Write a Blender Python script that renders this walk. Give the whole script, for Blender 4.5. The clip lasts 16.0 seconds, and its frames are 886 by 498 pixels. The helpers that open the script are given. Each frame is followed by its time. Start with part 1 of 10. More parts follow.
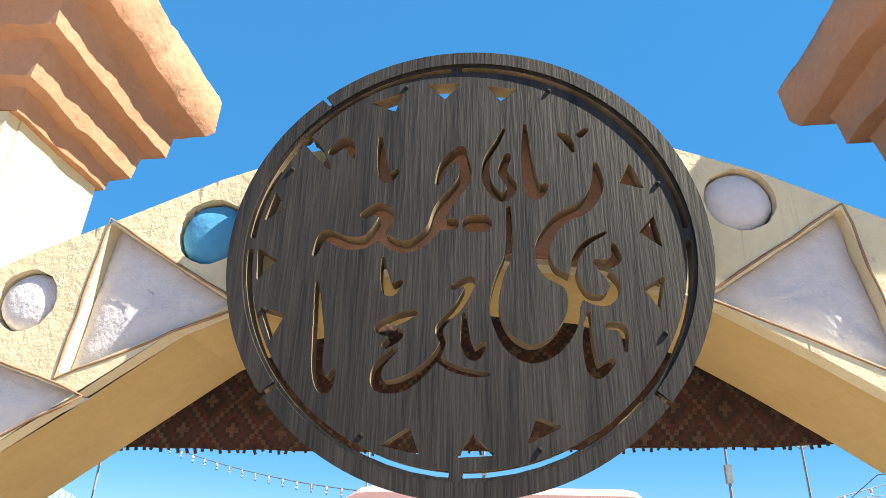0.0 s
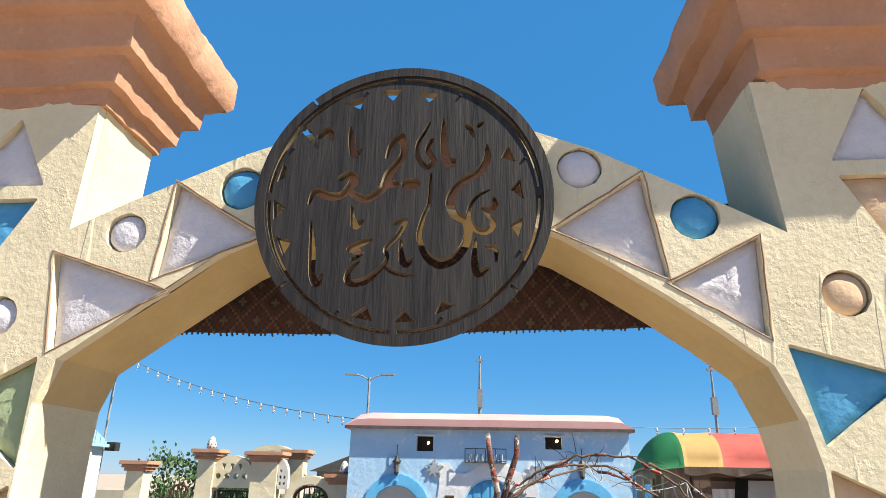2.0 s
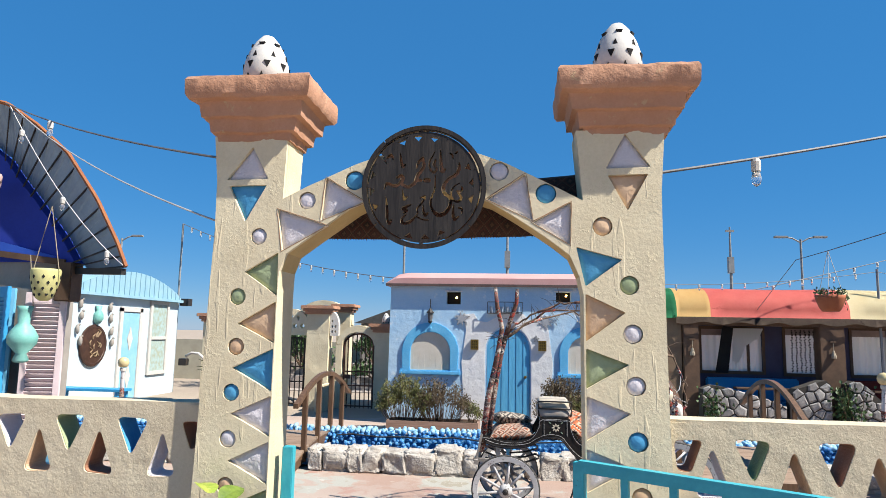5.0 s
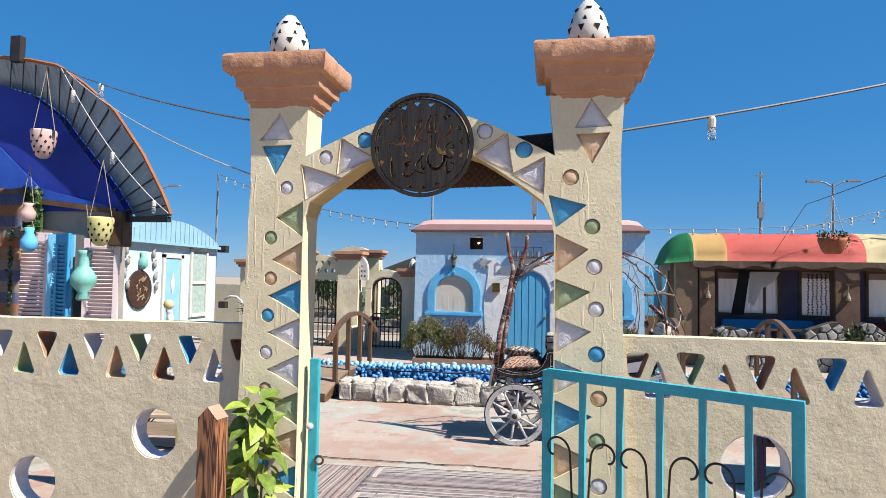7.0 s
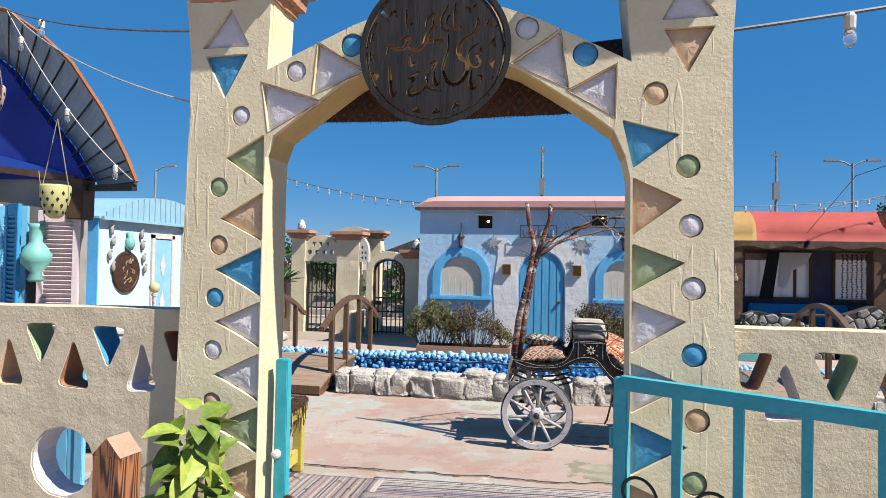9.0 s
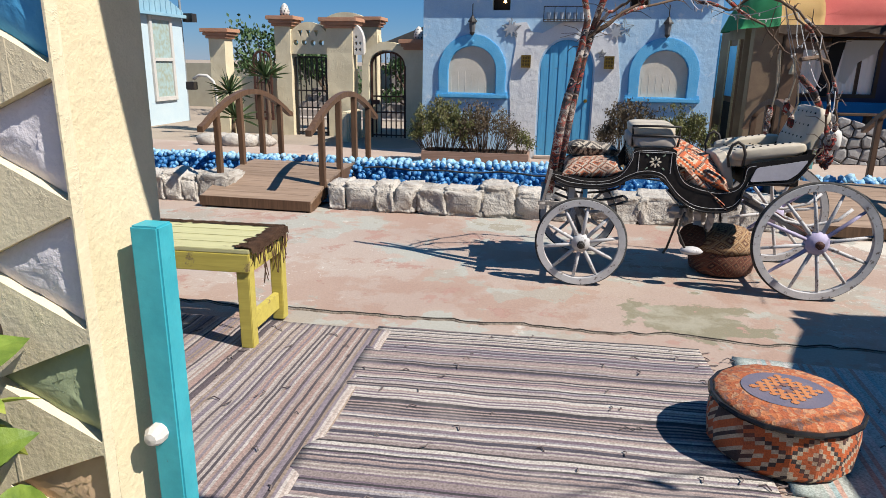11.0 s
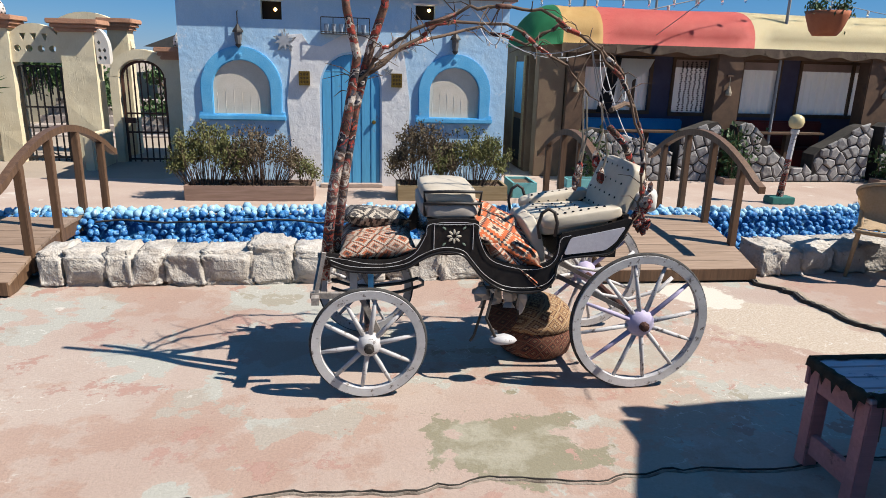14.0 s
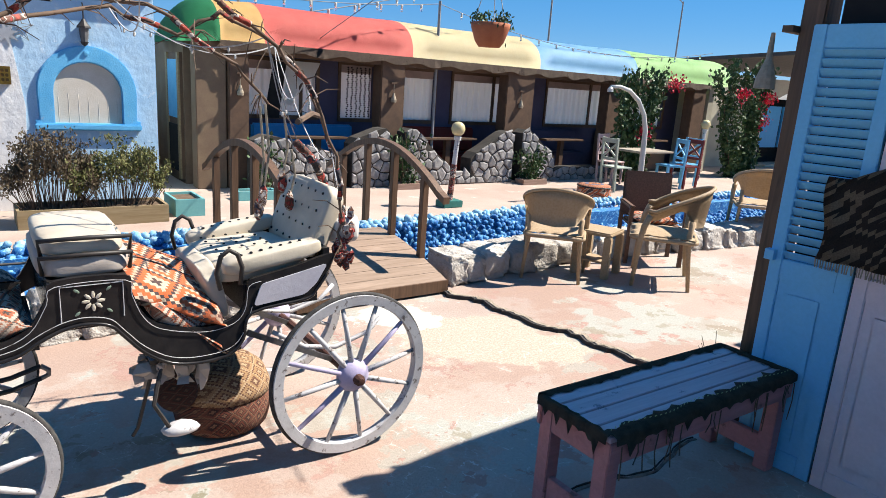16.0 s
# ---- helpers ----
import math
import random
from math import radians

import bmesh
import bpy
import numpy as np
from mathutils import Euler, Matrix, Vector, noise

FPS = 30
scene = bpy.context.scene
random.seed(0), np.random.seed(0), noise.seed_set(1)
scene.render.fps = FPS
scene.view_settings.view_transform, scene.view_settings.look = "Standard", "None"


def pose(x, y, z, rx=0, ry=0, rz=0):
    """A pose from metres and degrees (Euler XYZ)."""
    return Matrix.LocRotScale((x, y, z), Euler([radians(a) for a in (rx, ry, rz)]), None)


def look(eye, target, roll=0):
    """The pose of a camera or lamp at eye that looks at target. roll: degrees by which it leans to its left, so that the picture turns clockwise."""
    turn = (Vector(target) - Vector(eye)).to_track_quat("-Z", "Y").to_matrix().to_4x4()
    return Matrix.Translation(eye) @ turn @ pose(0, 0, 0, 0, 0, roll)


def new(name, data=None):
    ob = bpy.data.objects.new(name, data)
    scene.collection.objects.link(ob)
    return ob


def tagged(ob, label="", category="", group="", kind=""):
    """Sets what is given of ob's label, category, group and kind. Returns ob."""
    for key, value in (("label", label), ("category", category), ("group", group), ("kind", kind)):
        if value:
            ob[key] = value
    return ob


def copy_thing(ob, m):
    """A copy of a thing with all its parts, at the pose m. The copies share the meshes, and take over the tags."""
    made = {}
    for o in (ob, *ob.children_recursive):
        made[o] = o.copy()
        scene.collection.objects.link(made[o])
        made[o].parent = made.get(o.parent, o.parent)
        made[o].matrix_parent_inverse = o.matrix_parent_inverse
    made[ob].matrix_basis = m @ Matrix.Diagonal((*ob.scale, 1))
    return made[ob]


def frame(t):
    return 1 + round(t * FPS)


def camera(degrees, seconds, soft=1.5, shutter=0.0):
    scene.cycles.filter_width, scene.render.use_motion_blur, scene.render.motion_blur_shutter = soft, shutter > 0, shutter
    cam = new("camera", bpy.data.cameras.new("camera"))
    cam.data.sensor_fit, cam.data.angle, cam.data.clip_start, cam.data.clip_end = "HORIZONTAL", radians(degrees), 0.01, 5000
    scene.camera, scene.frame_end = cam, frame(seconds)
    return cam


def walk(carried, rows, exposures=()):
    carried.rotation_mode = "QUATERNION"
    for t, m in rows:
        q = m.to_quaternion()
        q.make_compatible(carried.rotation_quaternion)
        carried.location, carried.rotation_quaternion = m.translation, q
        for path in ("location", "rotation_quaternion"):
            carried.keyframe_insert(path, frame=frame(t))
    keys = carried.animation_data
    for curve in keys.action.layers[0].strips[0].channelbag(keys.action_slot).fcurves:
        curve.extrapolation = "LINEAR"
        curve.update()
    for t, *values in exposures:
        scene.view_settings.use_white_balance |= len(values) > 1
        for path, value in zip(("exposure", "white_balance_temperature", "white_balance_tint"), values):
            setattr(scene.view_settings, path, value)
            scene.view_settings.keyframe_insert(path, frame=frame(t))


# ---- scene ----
cam = camera(67.5, 16.0, soft=0.65)
PATH = [
    (0, (0.01, 0.062, 2.032), (-0.135, 1.88, 2.853), 1.4),
    (0.5, (0.009, 0.008, 2.015), (-0.134, 1.826, 2.836), 1.4),
    (1, (0.04, -0.051, 1.99), (-0.098, 1.767, 2.81), 1.3),
    (1.5, (0.089, -0.16, 1.931), (-0.049, 1.671, 2.722), 1.3),
    (2, (0.127, -0.316, 1.88), (-0.016, 1.569, 2.534), 1.2),
    (2.5, (0.134, -0.593, 1.83), (-0.015, 1.329, 2.364), 1.1),
    (3, (0.188, -0.82, 1.809), (0.035, 1.12, 2.273), 1.1),
    (3.5, (0.275, -1.069, 1.782), (0.112, 0.881, 2.194), 1.0),
    (4, (0.315, -1.343, 1.765), (0.124, 0.619, 2.103), 1.1),
    (4.5, (0.328, -1.607, 1.758), (0.107, 0.359, 2.053), 1.1),
    (4.7, (0.341, -1.703, 1.755), (0.114, 0.265, 2.032), 1.1),
    (6.8, (0.6, -2.363, 1.69), (0.261, -0.395, 1.796), 0.9),
    (7, (0.603, -2.345, 1.689), (0.271, -0.375, 1.779), 1.0),
    (7.5, (0.58, -2.231, 1.686), (0.247, -0.26, 1.754), 1.0),
    (8, (0.459, -2.002, 1.697), (0.127, -0.031, 1.753), 1.0),
    (8.5, (0.413, -1.712, 1.669), (0.08, 0.259, 1.717), 1.0),
    (9, (0.381, -1.397, 1.628), (0.041, 0.573, 1.671), 1.0),
    (9.5, (0.276, -1.092, 1.551), (-0.085, 0.875, 1.542), 1.0),
    (10, (0.183, -0.748, 1.488), (-0.188, 1.208, 1.302), 0.9),
    (10.2, (0.129, -0.553, 1.459), (-0.23, 1.394, 1.176), 0.9),
    (12.3, (-0.03, 0.371, 1.646), (-0.26, 2.246, 0.989), 0.4),
    (12.5, (-0.033, 0.463, 1.652), (-0.227, 2.341, 0.992), 0.5),
    (13, (-0.05, 0.719, 1.691), (-0.061, 2.607, 1.03), 0.9),
    (13.5, (0.04, 0.978, 1.704), (0.201, 2.874, 1.088), 1.2),
    (14, (0.158, 1.212, 1.773), (0.417, 3.121, 1.236), 1.6),
    (14.5, (0.18, 1.424, 1.751), (0.533, 3.324, 1.235), 1.9),
    (15, (0.178, 1.659, 1.754), (0.758, 3.504, 1.243), 2.1),
    (15.5, (0.241, 1.825, 1.741), (1.106, 3.558, 1.244), 2.5),
    (16, (0.34, 1.966, 1.763), (1.487, 3.532, 1.279), 3.9),
]
walk(cam, [(t, look(eye, target, roll)) for t, eye, target, roll in PATH],
     [(0, 1.85, 7050, 3), (1.0, 1.76, 7050, 3), (2.0, 1.48, 6800, 6), (3.0, 1.22, 6500, 10), (4.5, 1.11, 6450, 9), (9.5, 0.90, 6400, 10),
      (12.5, 0.65, 6500, 10), (14.0, 0.86, 6500, 10), (15.0, 1.06, 6500, 10), (16.0, 1.30, 6500, 10)])

# ---- world, sun ----
SUN_DIR = Vector((-0.80, 0.255, -1.0)).normalized()
world = bpy.data.worlds.new("sky")
scene.world = world
world.use_nodes = True
wn = world.node_tree
sky = wn.nodes.new("ShaderNodeTexSky")
sky.sky_type, sky.sun_disc = "NISHITA", False
sky.sun_elevation = math.asin(-SUN_DIR.z)
sky.sun_rotation = math.atan2(-SUN_DIR.x, -SUN_DIR.y)
sky.altitude, sky.air_density, sky.dust_density, sky.ozone_density = 1200.0, 1.0, 0.0, 5.0
deep = wn.nodes.new("ShaderNodeHueSaturation")
deep.inputs["Saturation"].default_value = 1.32
deep.inputs["Hue"].default_value = 0.4935
wn.links.new(sky.outputs[0], deep.inputs["Color"])
clear_sky = wn.nodes.new("ShaderNodeMix")
clear_sky.data_type = "RGBA"
clear_sky.inputs[0].default_value = 0.68
clear_sky.inputs[7].default_value = (0.40, 1.72, 4.20, 1)
wn.links.new(deep.outputs[0], clear_sky.inputs[6])
wn.links.new(clear_sky.outputs[2], wn.nodes["Background"].inputs[0])
wn.nodes["Background"].inputs[1].default_value = 0.066
sun_lamp = new("sun", bpy.data.lights.new("sun", "SUN"))
sun_lamp.data.energy, sun_lamp.data.angle, sun_lamp.data.color = 5.0, radians(0.53), (1.0, 0.94, 0.84)
sun_lamp.matrix_basis = look((0, 0, 30), Vector((0, 0, 30)) + SUN_DIR)

# ---- materials ----


def nodes_of(name):
    m = bpy.data.materials.new(name)
    m.use_nodes = True
    nt = m.node_tree
    return m, nt, nt.nodes["Principled BSDF"], nt.nodes.new("ShaderNodeTexCoord")


ALBEDO_SCALE = 0.71  # lowers every base colour against a higher exposure, so shadows come out deeper


def add(nt, kind, links=None, **values):
    n = nt.nodes.new(kind)
    for key, value in values.items():
        n.inputs[key.replace("_", " ")].default_value = value
    for key, socket in (links or {}).items():
        nt.links.new(socket, n.inputs[key])
    return n


def mixed(nt, factor, a, b, blend="MIX"):
    n = nt.nodes.new("ShaderNodeMix")
    n.data_type, n.blend_type = "RGBA", blend
    for socket, value in ((n.inputs[0], factor), (n.inputs[6], a), (n.inputs[7], b)):
        if isinstance(value, bpy.types.NodeSocket):
            nt.links.new(value, socket)
        elif isinstance(value, (int, float)):
            socket.default_value = value
        else:
            socket.default_value = (*value, 1)
    return n.outputs[2]


def ramp(nt, socket, low, high):
    n = nt.nodes.new("ShaderNodeMapRange")
    n.inputs[1].default_value, n.inputs[2].default_value = low, high
    nt.links.new(socket, n.inputs[0])
    return n.outputs[0]


def chain(nt, op, a, b=None, c=None):
    n = nt.nodes.new("ShaderNodeMath")
    n.operation = op
    for k, v in enumerate((a, b, c)):
        if isinstance(v, bpy.types.NodeSocket):
            nt.links.new(v, n.inputs[k])
        elif v is not None:
            n.inputs[k].default_value = v
    return n.outputs[0]


def surf(name, base, other=None, rough=0.8, scale=5.0, fine=70.0, bump=0.25, depth=0.004, metal=0.0,
         wear=None, wear_at=0.62, stretch=(1, 1, 1), random_tint=0.0, coarse=0.0, lumps=6.0, drips=0.0):
    """Two-scale coloured surface with grain, optional worn patches, relief and runs of plaster."""
    m, nt, bsdf, tc = nodes_of(name)
    mp = add(nt, "ShaderNodeMapping", {"Vector": tc.outputs["Object"]})
    mp.inputs["Scale"].default_value = stretch
    big = add(nt, "ShaderNodeTexNoise", {"Vector": mp.outputs[0]}, Scale=scale, Detail=5.0, Roughness=0.6)
    small = add(nt, "ShaderNodeTexNoise", {"Vector": mp.outputs[0]}, Scale=fine, Detail=4.0, Roughness=0.65)
    other = other or tuple(c * 0.8 for c in base)
    col = mixed(nt, ramp(nt, big.outputs[0], 0.35, 0.65), base, other)
    col = mixed(nt, 0.35, col, mixed(nt, ramp(nt, small.outputs[0], 0.3, 0.7), (0.72, 0.72, 0.72), (1.0, 1.0, 1.0)), "MULTIPLY")
    if wear:
        patch = add(nt, "ShaderNodeTexNoise", {"Vector": mp.outputs[0]}, Scale=scale * 2.3, Detail=8.0, Roughness=0.7)
        col = mixed(nt, ramp(nt, patch.outputs[0], wear_at, wear_at + 0.06), col, wear)
    if random_tint:
        info = nt.nodes.new("ShaderNodeObjectInfo")
        tint = mixed(nt, info.outputs["Random"], (1 - random_tint,) * 3, (1.0, 1.0, 1.0))
        col = mixed(nt, 1.0, col, tint, "MULTIPLY")
    nt.links.new(mixed(nt, 1.0, col, (ALBEDO_SCALE,) * 3, "MULTIPLY"), bsdf.inputs["Base Color"])
    bsdf.inputs["Roughness"].default_value, bsdf.inputs["Metallic"].default_value = rough, metal
    bsdf.inputs["Specular IOR Level"].default_value = 0.3
    if bump:
        height = small.outputs[0]
        if coarse:
            mid = add(nt, "ShaderNodeTexNoise", {"Vector": mp.outputs[0]}, Scale=coarse, Detail=lumps, Roughness=0.55)
            height = mixed(nt, 0.8, small.outputs[0], mid.outputs[0])
        if drips:
            hung = add(nt, "ShaderNodeMapping", {"Vector": tc.outputs["Object"]})
            hung.inputs["Scale"].default_value = (1.0, 1.0, 0.10)
            run = add(nt, "ShaderNodeTexNoise", {"Vector": hung.outputs[0]}, Scale=34.0, Detail=1.5, Roughness=0.4, Distortion=0.35)
            crest = chain(nt, "MULTIPLY", ramp(nt, run.outputs[0], 0.635, 0.665), drips)
            flake = add(nt, "ShaderNodeTexNoise", {"Vector": mp.outputs[0]}, Scale=30.0, Detail=6.0, Roughness=0.7)
            rough_at = add(nt, "ShaderNodeTexNoise", {"Vector": mp.outputs[0]}, Scale=6.5, Detail=2.0)
            torn = chain(nt, "MULTIPLY", ramp(nt, flake.outputs[0], 0.52, 0.60), ramp(nt, rough_at.outputs[0], 0.52, 0.60))
            height = chain(nt, "ADD", chain(nt, "MULTIPLY_ADD", torn, drips * 0.8, height), crest)
        b = add(nt, "ShaderNodeBump", {"Height": height}, Strength=bump, Distance=depth)
        nt.links.new(b.outputs[0], bsdf.inputs["Normal"])
    return m


def stripes(name, colours, axis, width, rough=0.9, wobble=0.02, bump=0.4, ripple=3.0):
    """Woven stripes of given colours across an axis."""
    m, nt, bsdf, tc = nodes_of(name)
    warp = add(nt, "ShaderNodeTexNoise", {"Vector": tc.outputs["Object"]}, Scale=ripple, Detail=2.0)
    sep = add(nt, "ShaderNodeSeparateXYZ", {"Vector": tc.outputs["Object"]})
    shift = nt.nodes.new("ShaderNodeMath"); shift.operation = "MULTIPLY_ADD"
    nt.links.new(warp.outputs[0], shift.inputs[0]); shift.inputs[1].default_value = wobble
    nt.links.new(sep.outputs[axis], shift.inputs[2])
    cell = nt.nodes.new("ShaderNodeMath"); cell.operation = "DIVIDE"
    nt.links.new(shift.outputs[0], cell.inputs[0]); cell.inputs[1].default_value = width
    fl = nt.nodes.new("ShaderNodeMath"); fl.operation = "FLOOR"
    nt.links.new(cell.outputs[0], fl.inputs[0])
    rnd = nt.nodes.new("ShaderNodeTexWhiteNoise"); rnd.noise_dimensions = "1D"
    nt.links.new(fl.outputs[0], rnd.inputs["W"])
    cr = nt.nodes.new("ShaderNodeValToRGB"); cr.color_ramp.interpolation = "CONSTANT"
    el = cr.color_ramp.elements
    for i, c in enumerate(colours):
        e = el[i] if i < 2 else el.new(i / len(colours))
        e.position, e.color = i / len(colours), (*c, 1)
    nt.links.new(rnd.outputs[0], cr.inputs[0])
    fleck = add(nt, "ShaderNodeTexNoise", {"Vector": tc.outputs["Object"]}, Scale=120.0, Detail=3.0)
    col = mixed(nt, 0.7, cr.outputs[0], mixed(nt, ramp(nt, fleck.outputs[0], 0.35, 0.65), (0.45, 0.43, 0.42), (1.1, 1.1, 1.1)), "MULTIPLY")
    dust = add(nt, "ShaderNodeTexNoise", {"Vector": tc.outputs["Object"]}, Scale=2.5, Detail=6.0)
    col = mixed(nt, ramp(nt, dust.outputs[0], 0.55, 1.3), col, (0.5, 0.44, 0.4))
    nt.links.new(mixed(nt, 1.0, col, (ALBEDO_SCALE,) * 3, "MULTIPLY"), bsdf.inputs["Base Color"])
    bsdf.inputs["Roughness"].default_value = rough
    wave = nt.nodes.new("ShaderNodeMath"); wave.operation = "FRACT"
    nt.links.new(cell.outputs[0], wave.inputs[0])
    b = add(nt, "ShaderNodeBump", {"Height": mixed(nt, 0.6, fleck.outputs[0], wave.outputs[0])}, Strength=bump, Distance=0.006)
    nt.links.new(b.outputs[0], bsdf.inputs["Normal"])
    return m


def kilim(name, ground, lines, accent, scale=14.0):
    """Flat-woven carpet: stepped diamonds, one inside another, in three colours."""
    m, nt, bsdf, tc = nodes_of(name)
    sep = add(nt, "ShaderNodeSeparateXYZ", {"Vector": tc.outputs["Object"]})
    x, y, z = sep.outputs
    u = chain(nt, "MULTIPLY", chain(nt, "MULTIPLY_ADD", y, 0.55, x), scale * 0.55)
    v = chain(nt, "MULTIPLY", chain(nt, "MULTIPLY_ADD", y, 0.8, z), scale * 0.55)
    u = chain(nt, "DIVIDE", chain(nt, "FLOOR", chain(nt, "MULTIPLY", u, 12.0)), 12.0)
    v = chain(nt, "DIVIDE", chain(nt, "FLOOR", chain(nt, "MULTIPLY", v, 12.0)), 12.0)
    d = chain(nt, "ADD", chain(nt, "PINGPONG", u, 0.5), chain(nt, "PINGPONG", v, 0.5))
    cr = nt.nodes.new("ShaderNodeValToRGB")
    cr.color_ramp.interpolation = "CONSTANT"
    el = cr.color_ramp.elements
    for k, (pos, c) in enumerate(((0.0, accent), (0.16, lines), (0.26, ground), (0.44, accent), (0.52, lines), (0.60, ground), (0.82, lines), (0.90, accent))):
        e = el[k] if k < 2 else el.new(pos)
        e.position, e.color = pos, (*c, 1)
    nt.links.new(d, cr.inputs[0])
    fleck = add(nt, "ShaderNodeTexNoise", {"Vector": tc.outputs["Object"]}, Scale=160.0, Detail=3.0)
    worn = add(nt, "ShaderNodeTexNoise", {"Vector": tc.outputs["Object"]}, Scale=9.0, Detail=5.0)
    col = mixed(nt, ramp(nt, worn.outputs[0], 0.5, 0.9), cr.outputs[0], tuple(0.5 * a + 0.5 * b for a, b in zip(ground, accent)))
    col = mixed(nt, 0.6, col, mixed(nt, ramp(nt, fleck.outputs[0], 0.35, 0.65), (0.45, 0.45, 0.45), (1.0, 1.0, 1.0)), "MULTIPLY")
    nt.links.new(mixed(nt, 1.0, col, (ALBEDO_SCALE,) * 3, "MULTIPLY"), bsdf.inputs["Base Color"])
    bsdf.inputs["Roughness"].default_value = 0.95
    b = add(nt, "ShaderNodeBump", {"Height": fleck.outputs[0]}, Strength=0.5, Distance=0.004)
    nt.links.new(b.outputs[0], bsdf.inputs["Normal"])
    return m


def patchwork(name, colours, scale):
    """Printed cloth scraps: small cells of several colours."""
    m, nt, bsdf, tc = nodes_of(name)
    warp = add(nt, "ShaderNodeTexNoise", {"Vector": tc.outputs["Object"]}, Scale=14.0, Detail=3.0)
    vec = mixed(nt, 0.06, tc.outputs["Object"], warp.outputs[1])
    vor = nt.nodes.new("ShaderNodeTexVoronoi")
    nt.links.new(vec, vor.inputs["Vector"])
    vor.inputs["Scale"].default_value = scale
    cr = nt.nodes.new("ShaderNodeValToRGB")
    cr.color_ramp.interpolation = "CONSTANT"
    el = cr.color_ramp.elements
    for i, c in enumerate(colours):
        e = el[i] if i < 2 else el.new(i / len(colours))
        e.position, e.color = i / len(colours), (*c, 1)
    nt.links.new(vor.outputs["Color"], cr.inputs[0])
    fleck = add(nt, "ShaderNodeTexNoise", {"Vector": tc.outputs["Object"]}, Scale=150.0, Detail=3.0)
    col = mixed(nt, 0.6, cr.outputs[0], mixed(nt, ramp(nt, fleck.outputs[0], 0.35, 0.65), (0.45, 0.45, 0.45), (1.0, 1.0, 1.0)), "MULTIPLY")
    nt.links.new(mixed(nt, 1.0, col, (ALBEDO_SCALE,) * 3, "MULTIPLY"), bsdf.inputs["Base Color"])
    bsdf.inputs["Roughness"].default_value = 0.9
    b = add(nt, "ShaderNodeBump", {"Height": mixed(nt, 0.5, fleck.outputs[0], vor.outputs[0])}, Strength=0.6, Distance=0.008)
    nt.links.new(b.outputs[0], bsdf.inputs["Normal"])
    return m


def wood(name, base, dark, axis="X", rough=0.65, scale=1.0, tint=0.25, paint=None):
    """Grained timber, grain along an axis; paint gives a worn painted coat."""
    stretch = {"X": (0.6, 9, 9), "Y": (9, 0.6, 9), "Z": (9, 9, 0.6)}[axis]
    m, nt, bsdf, tc = nodes_of(name)
    mp = add(nt, "ShaderNodeMapping", {"Vector": tc.outputs["Object"]})
    mp.inputs["Scale"].default_value = stretch
    g = add(nt, "ShaderNodeTexNoise", {"Vector": mp.outputs[0]}, Scale=3.5 * scale, Detail=7.0, Roughness=0.65, Distortion=0.8)
    f = add(nt, "ShaderNodeTexNoise", {"Vector": mp.outputs[0]}, Scale=16.0 * scale, Detail=4.0)
    col = mixed(nt, ramp(nt, g.outputs[0], 0.35, 0.68), base, dark)
    if paint:
        w = add(nt, "ShaderNodeTexNoise", {"Vector": tc.outputs["Object"]}, Scale=9.0, Detail=9.0, Roughness=0.72)
        coat = mixed(nt, ramp(nt, g.outputs[0], 0.3, 0.75), paint, tuple(c * 0.72 for c in paint))
        col = mixed(nt, ramp(nt, w.outputs[0], 0.6, 0.66), coat, col)
    info = nt.nodes.new("ShaderNodeObjectInfo")
    col = mixed(nt, 1.0, col, mixed(nt, info.outputs["Random"], (1 - tint,) * 3, (1.0, 1.0, 1.0)), "MULTIPLY")
    nt.links.new(mixed(nt, 1.0, col, (ALBEDO_SCALE,) * 3, "MULTIPLY"), bsdf.inputs["Base Color"])
    bsdf.inputs["Roughness"].default_value = rough
    bsdf.inputs["Specular IOR Level"].default_value = 0.3
    b = add(nt, "ShaderNodeBump", {"Height": mixed(nt, 0.5, g.outputs[0], f.outputs[0])}, Strength=0.35, Distance=0.004)
    nt.links.new(b.outputs[0], bsdf.inputs["Normal"])
    return m


def fir(name, early, late):
    """Softwood with bold flame grain: pale bands between dark ones."""
    m, nt, bsdf, tc = nodes_of(name)
    mp = add(nt, "ShaderNodeMapping", {"Vector": tc.outputs["Object"]})
    mp.inputs["Scale"].default_value = (1.0, 1.0, 0.085)
    bent = add(nt, "ShaderNodeTexNoise", {"Vector": mp.outputs[0]}, Scale=13.0, Detail=2.0, Roughness=0.45)
    band = chain(nt, "PINGPONG", chain(nt, "MULTIPLY", bent.outputs[0], 17.0), 0.5)
    fibre = add(nt, "ShaderNodeTexNoise", {"Vector": mp.outputs[0]}, Scale=240.0, Detail=3.0)
    band = chain(nt, "MULTIPLY_ADD", fibre.outputs[0], 0.22, band)
    col = mixed(nt, ramp(nt, band, 0.24, 0.50), early, late)
    nt.links.new(mixed(nt, 1.0, col, (ALBEDO_SCALE,) * 3, "MULTIPLY"), bsdf.inputs["Base Color"])
    bsdf.inputs["Roughness"].default_value = 0.5
    b = add(nt, "ShaderNodeBump", {"Height": band}, Strength=0.3, Distance=0.003)
    nt.links.new(b.outputs[0], bsdf.inputs["Normal"])
    return m


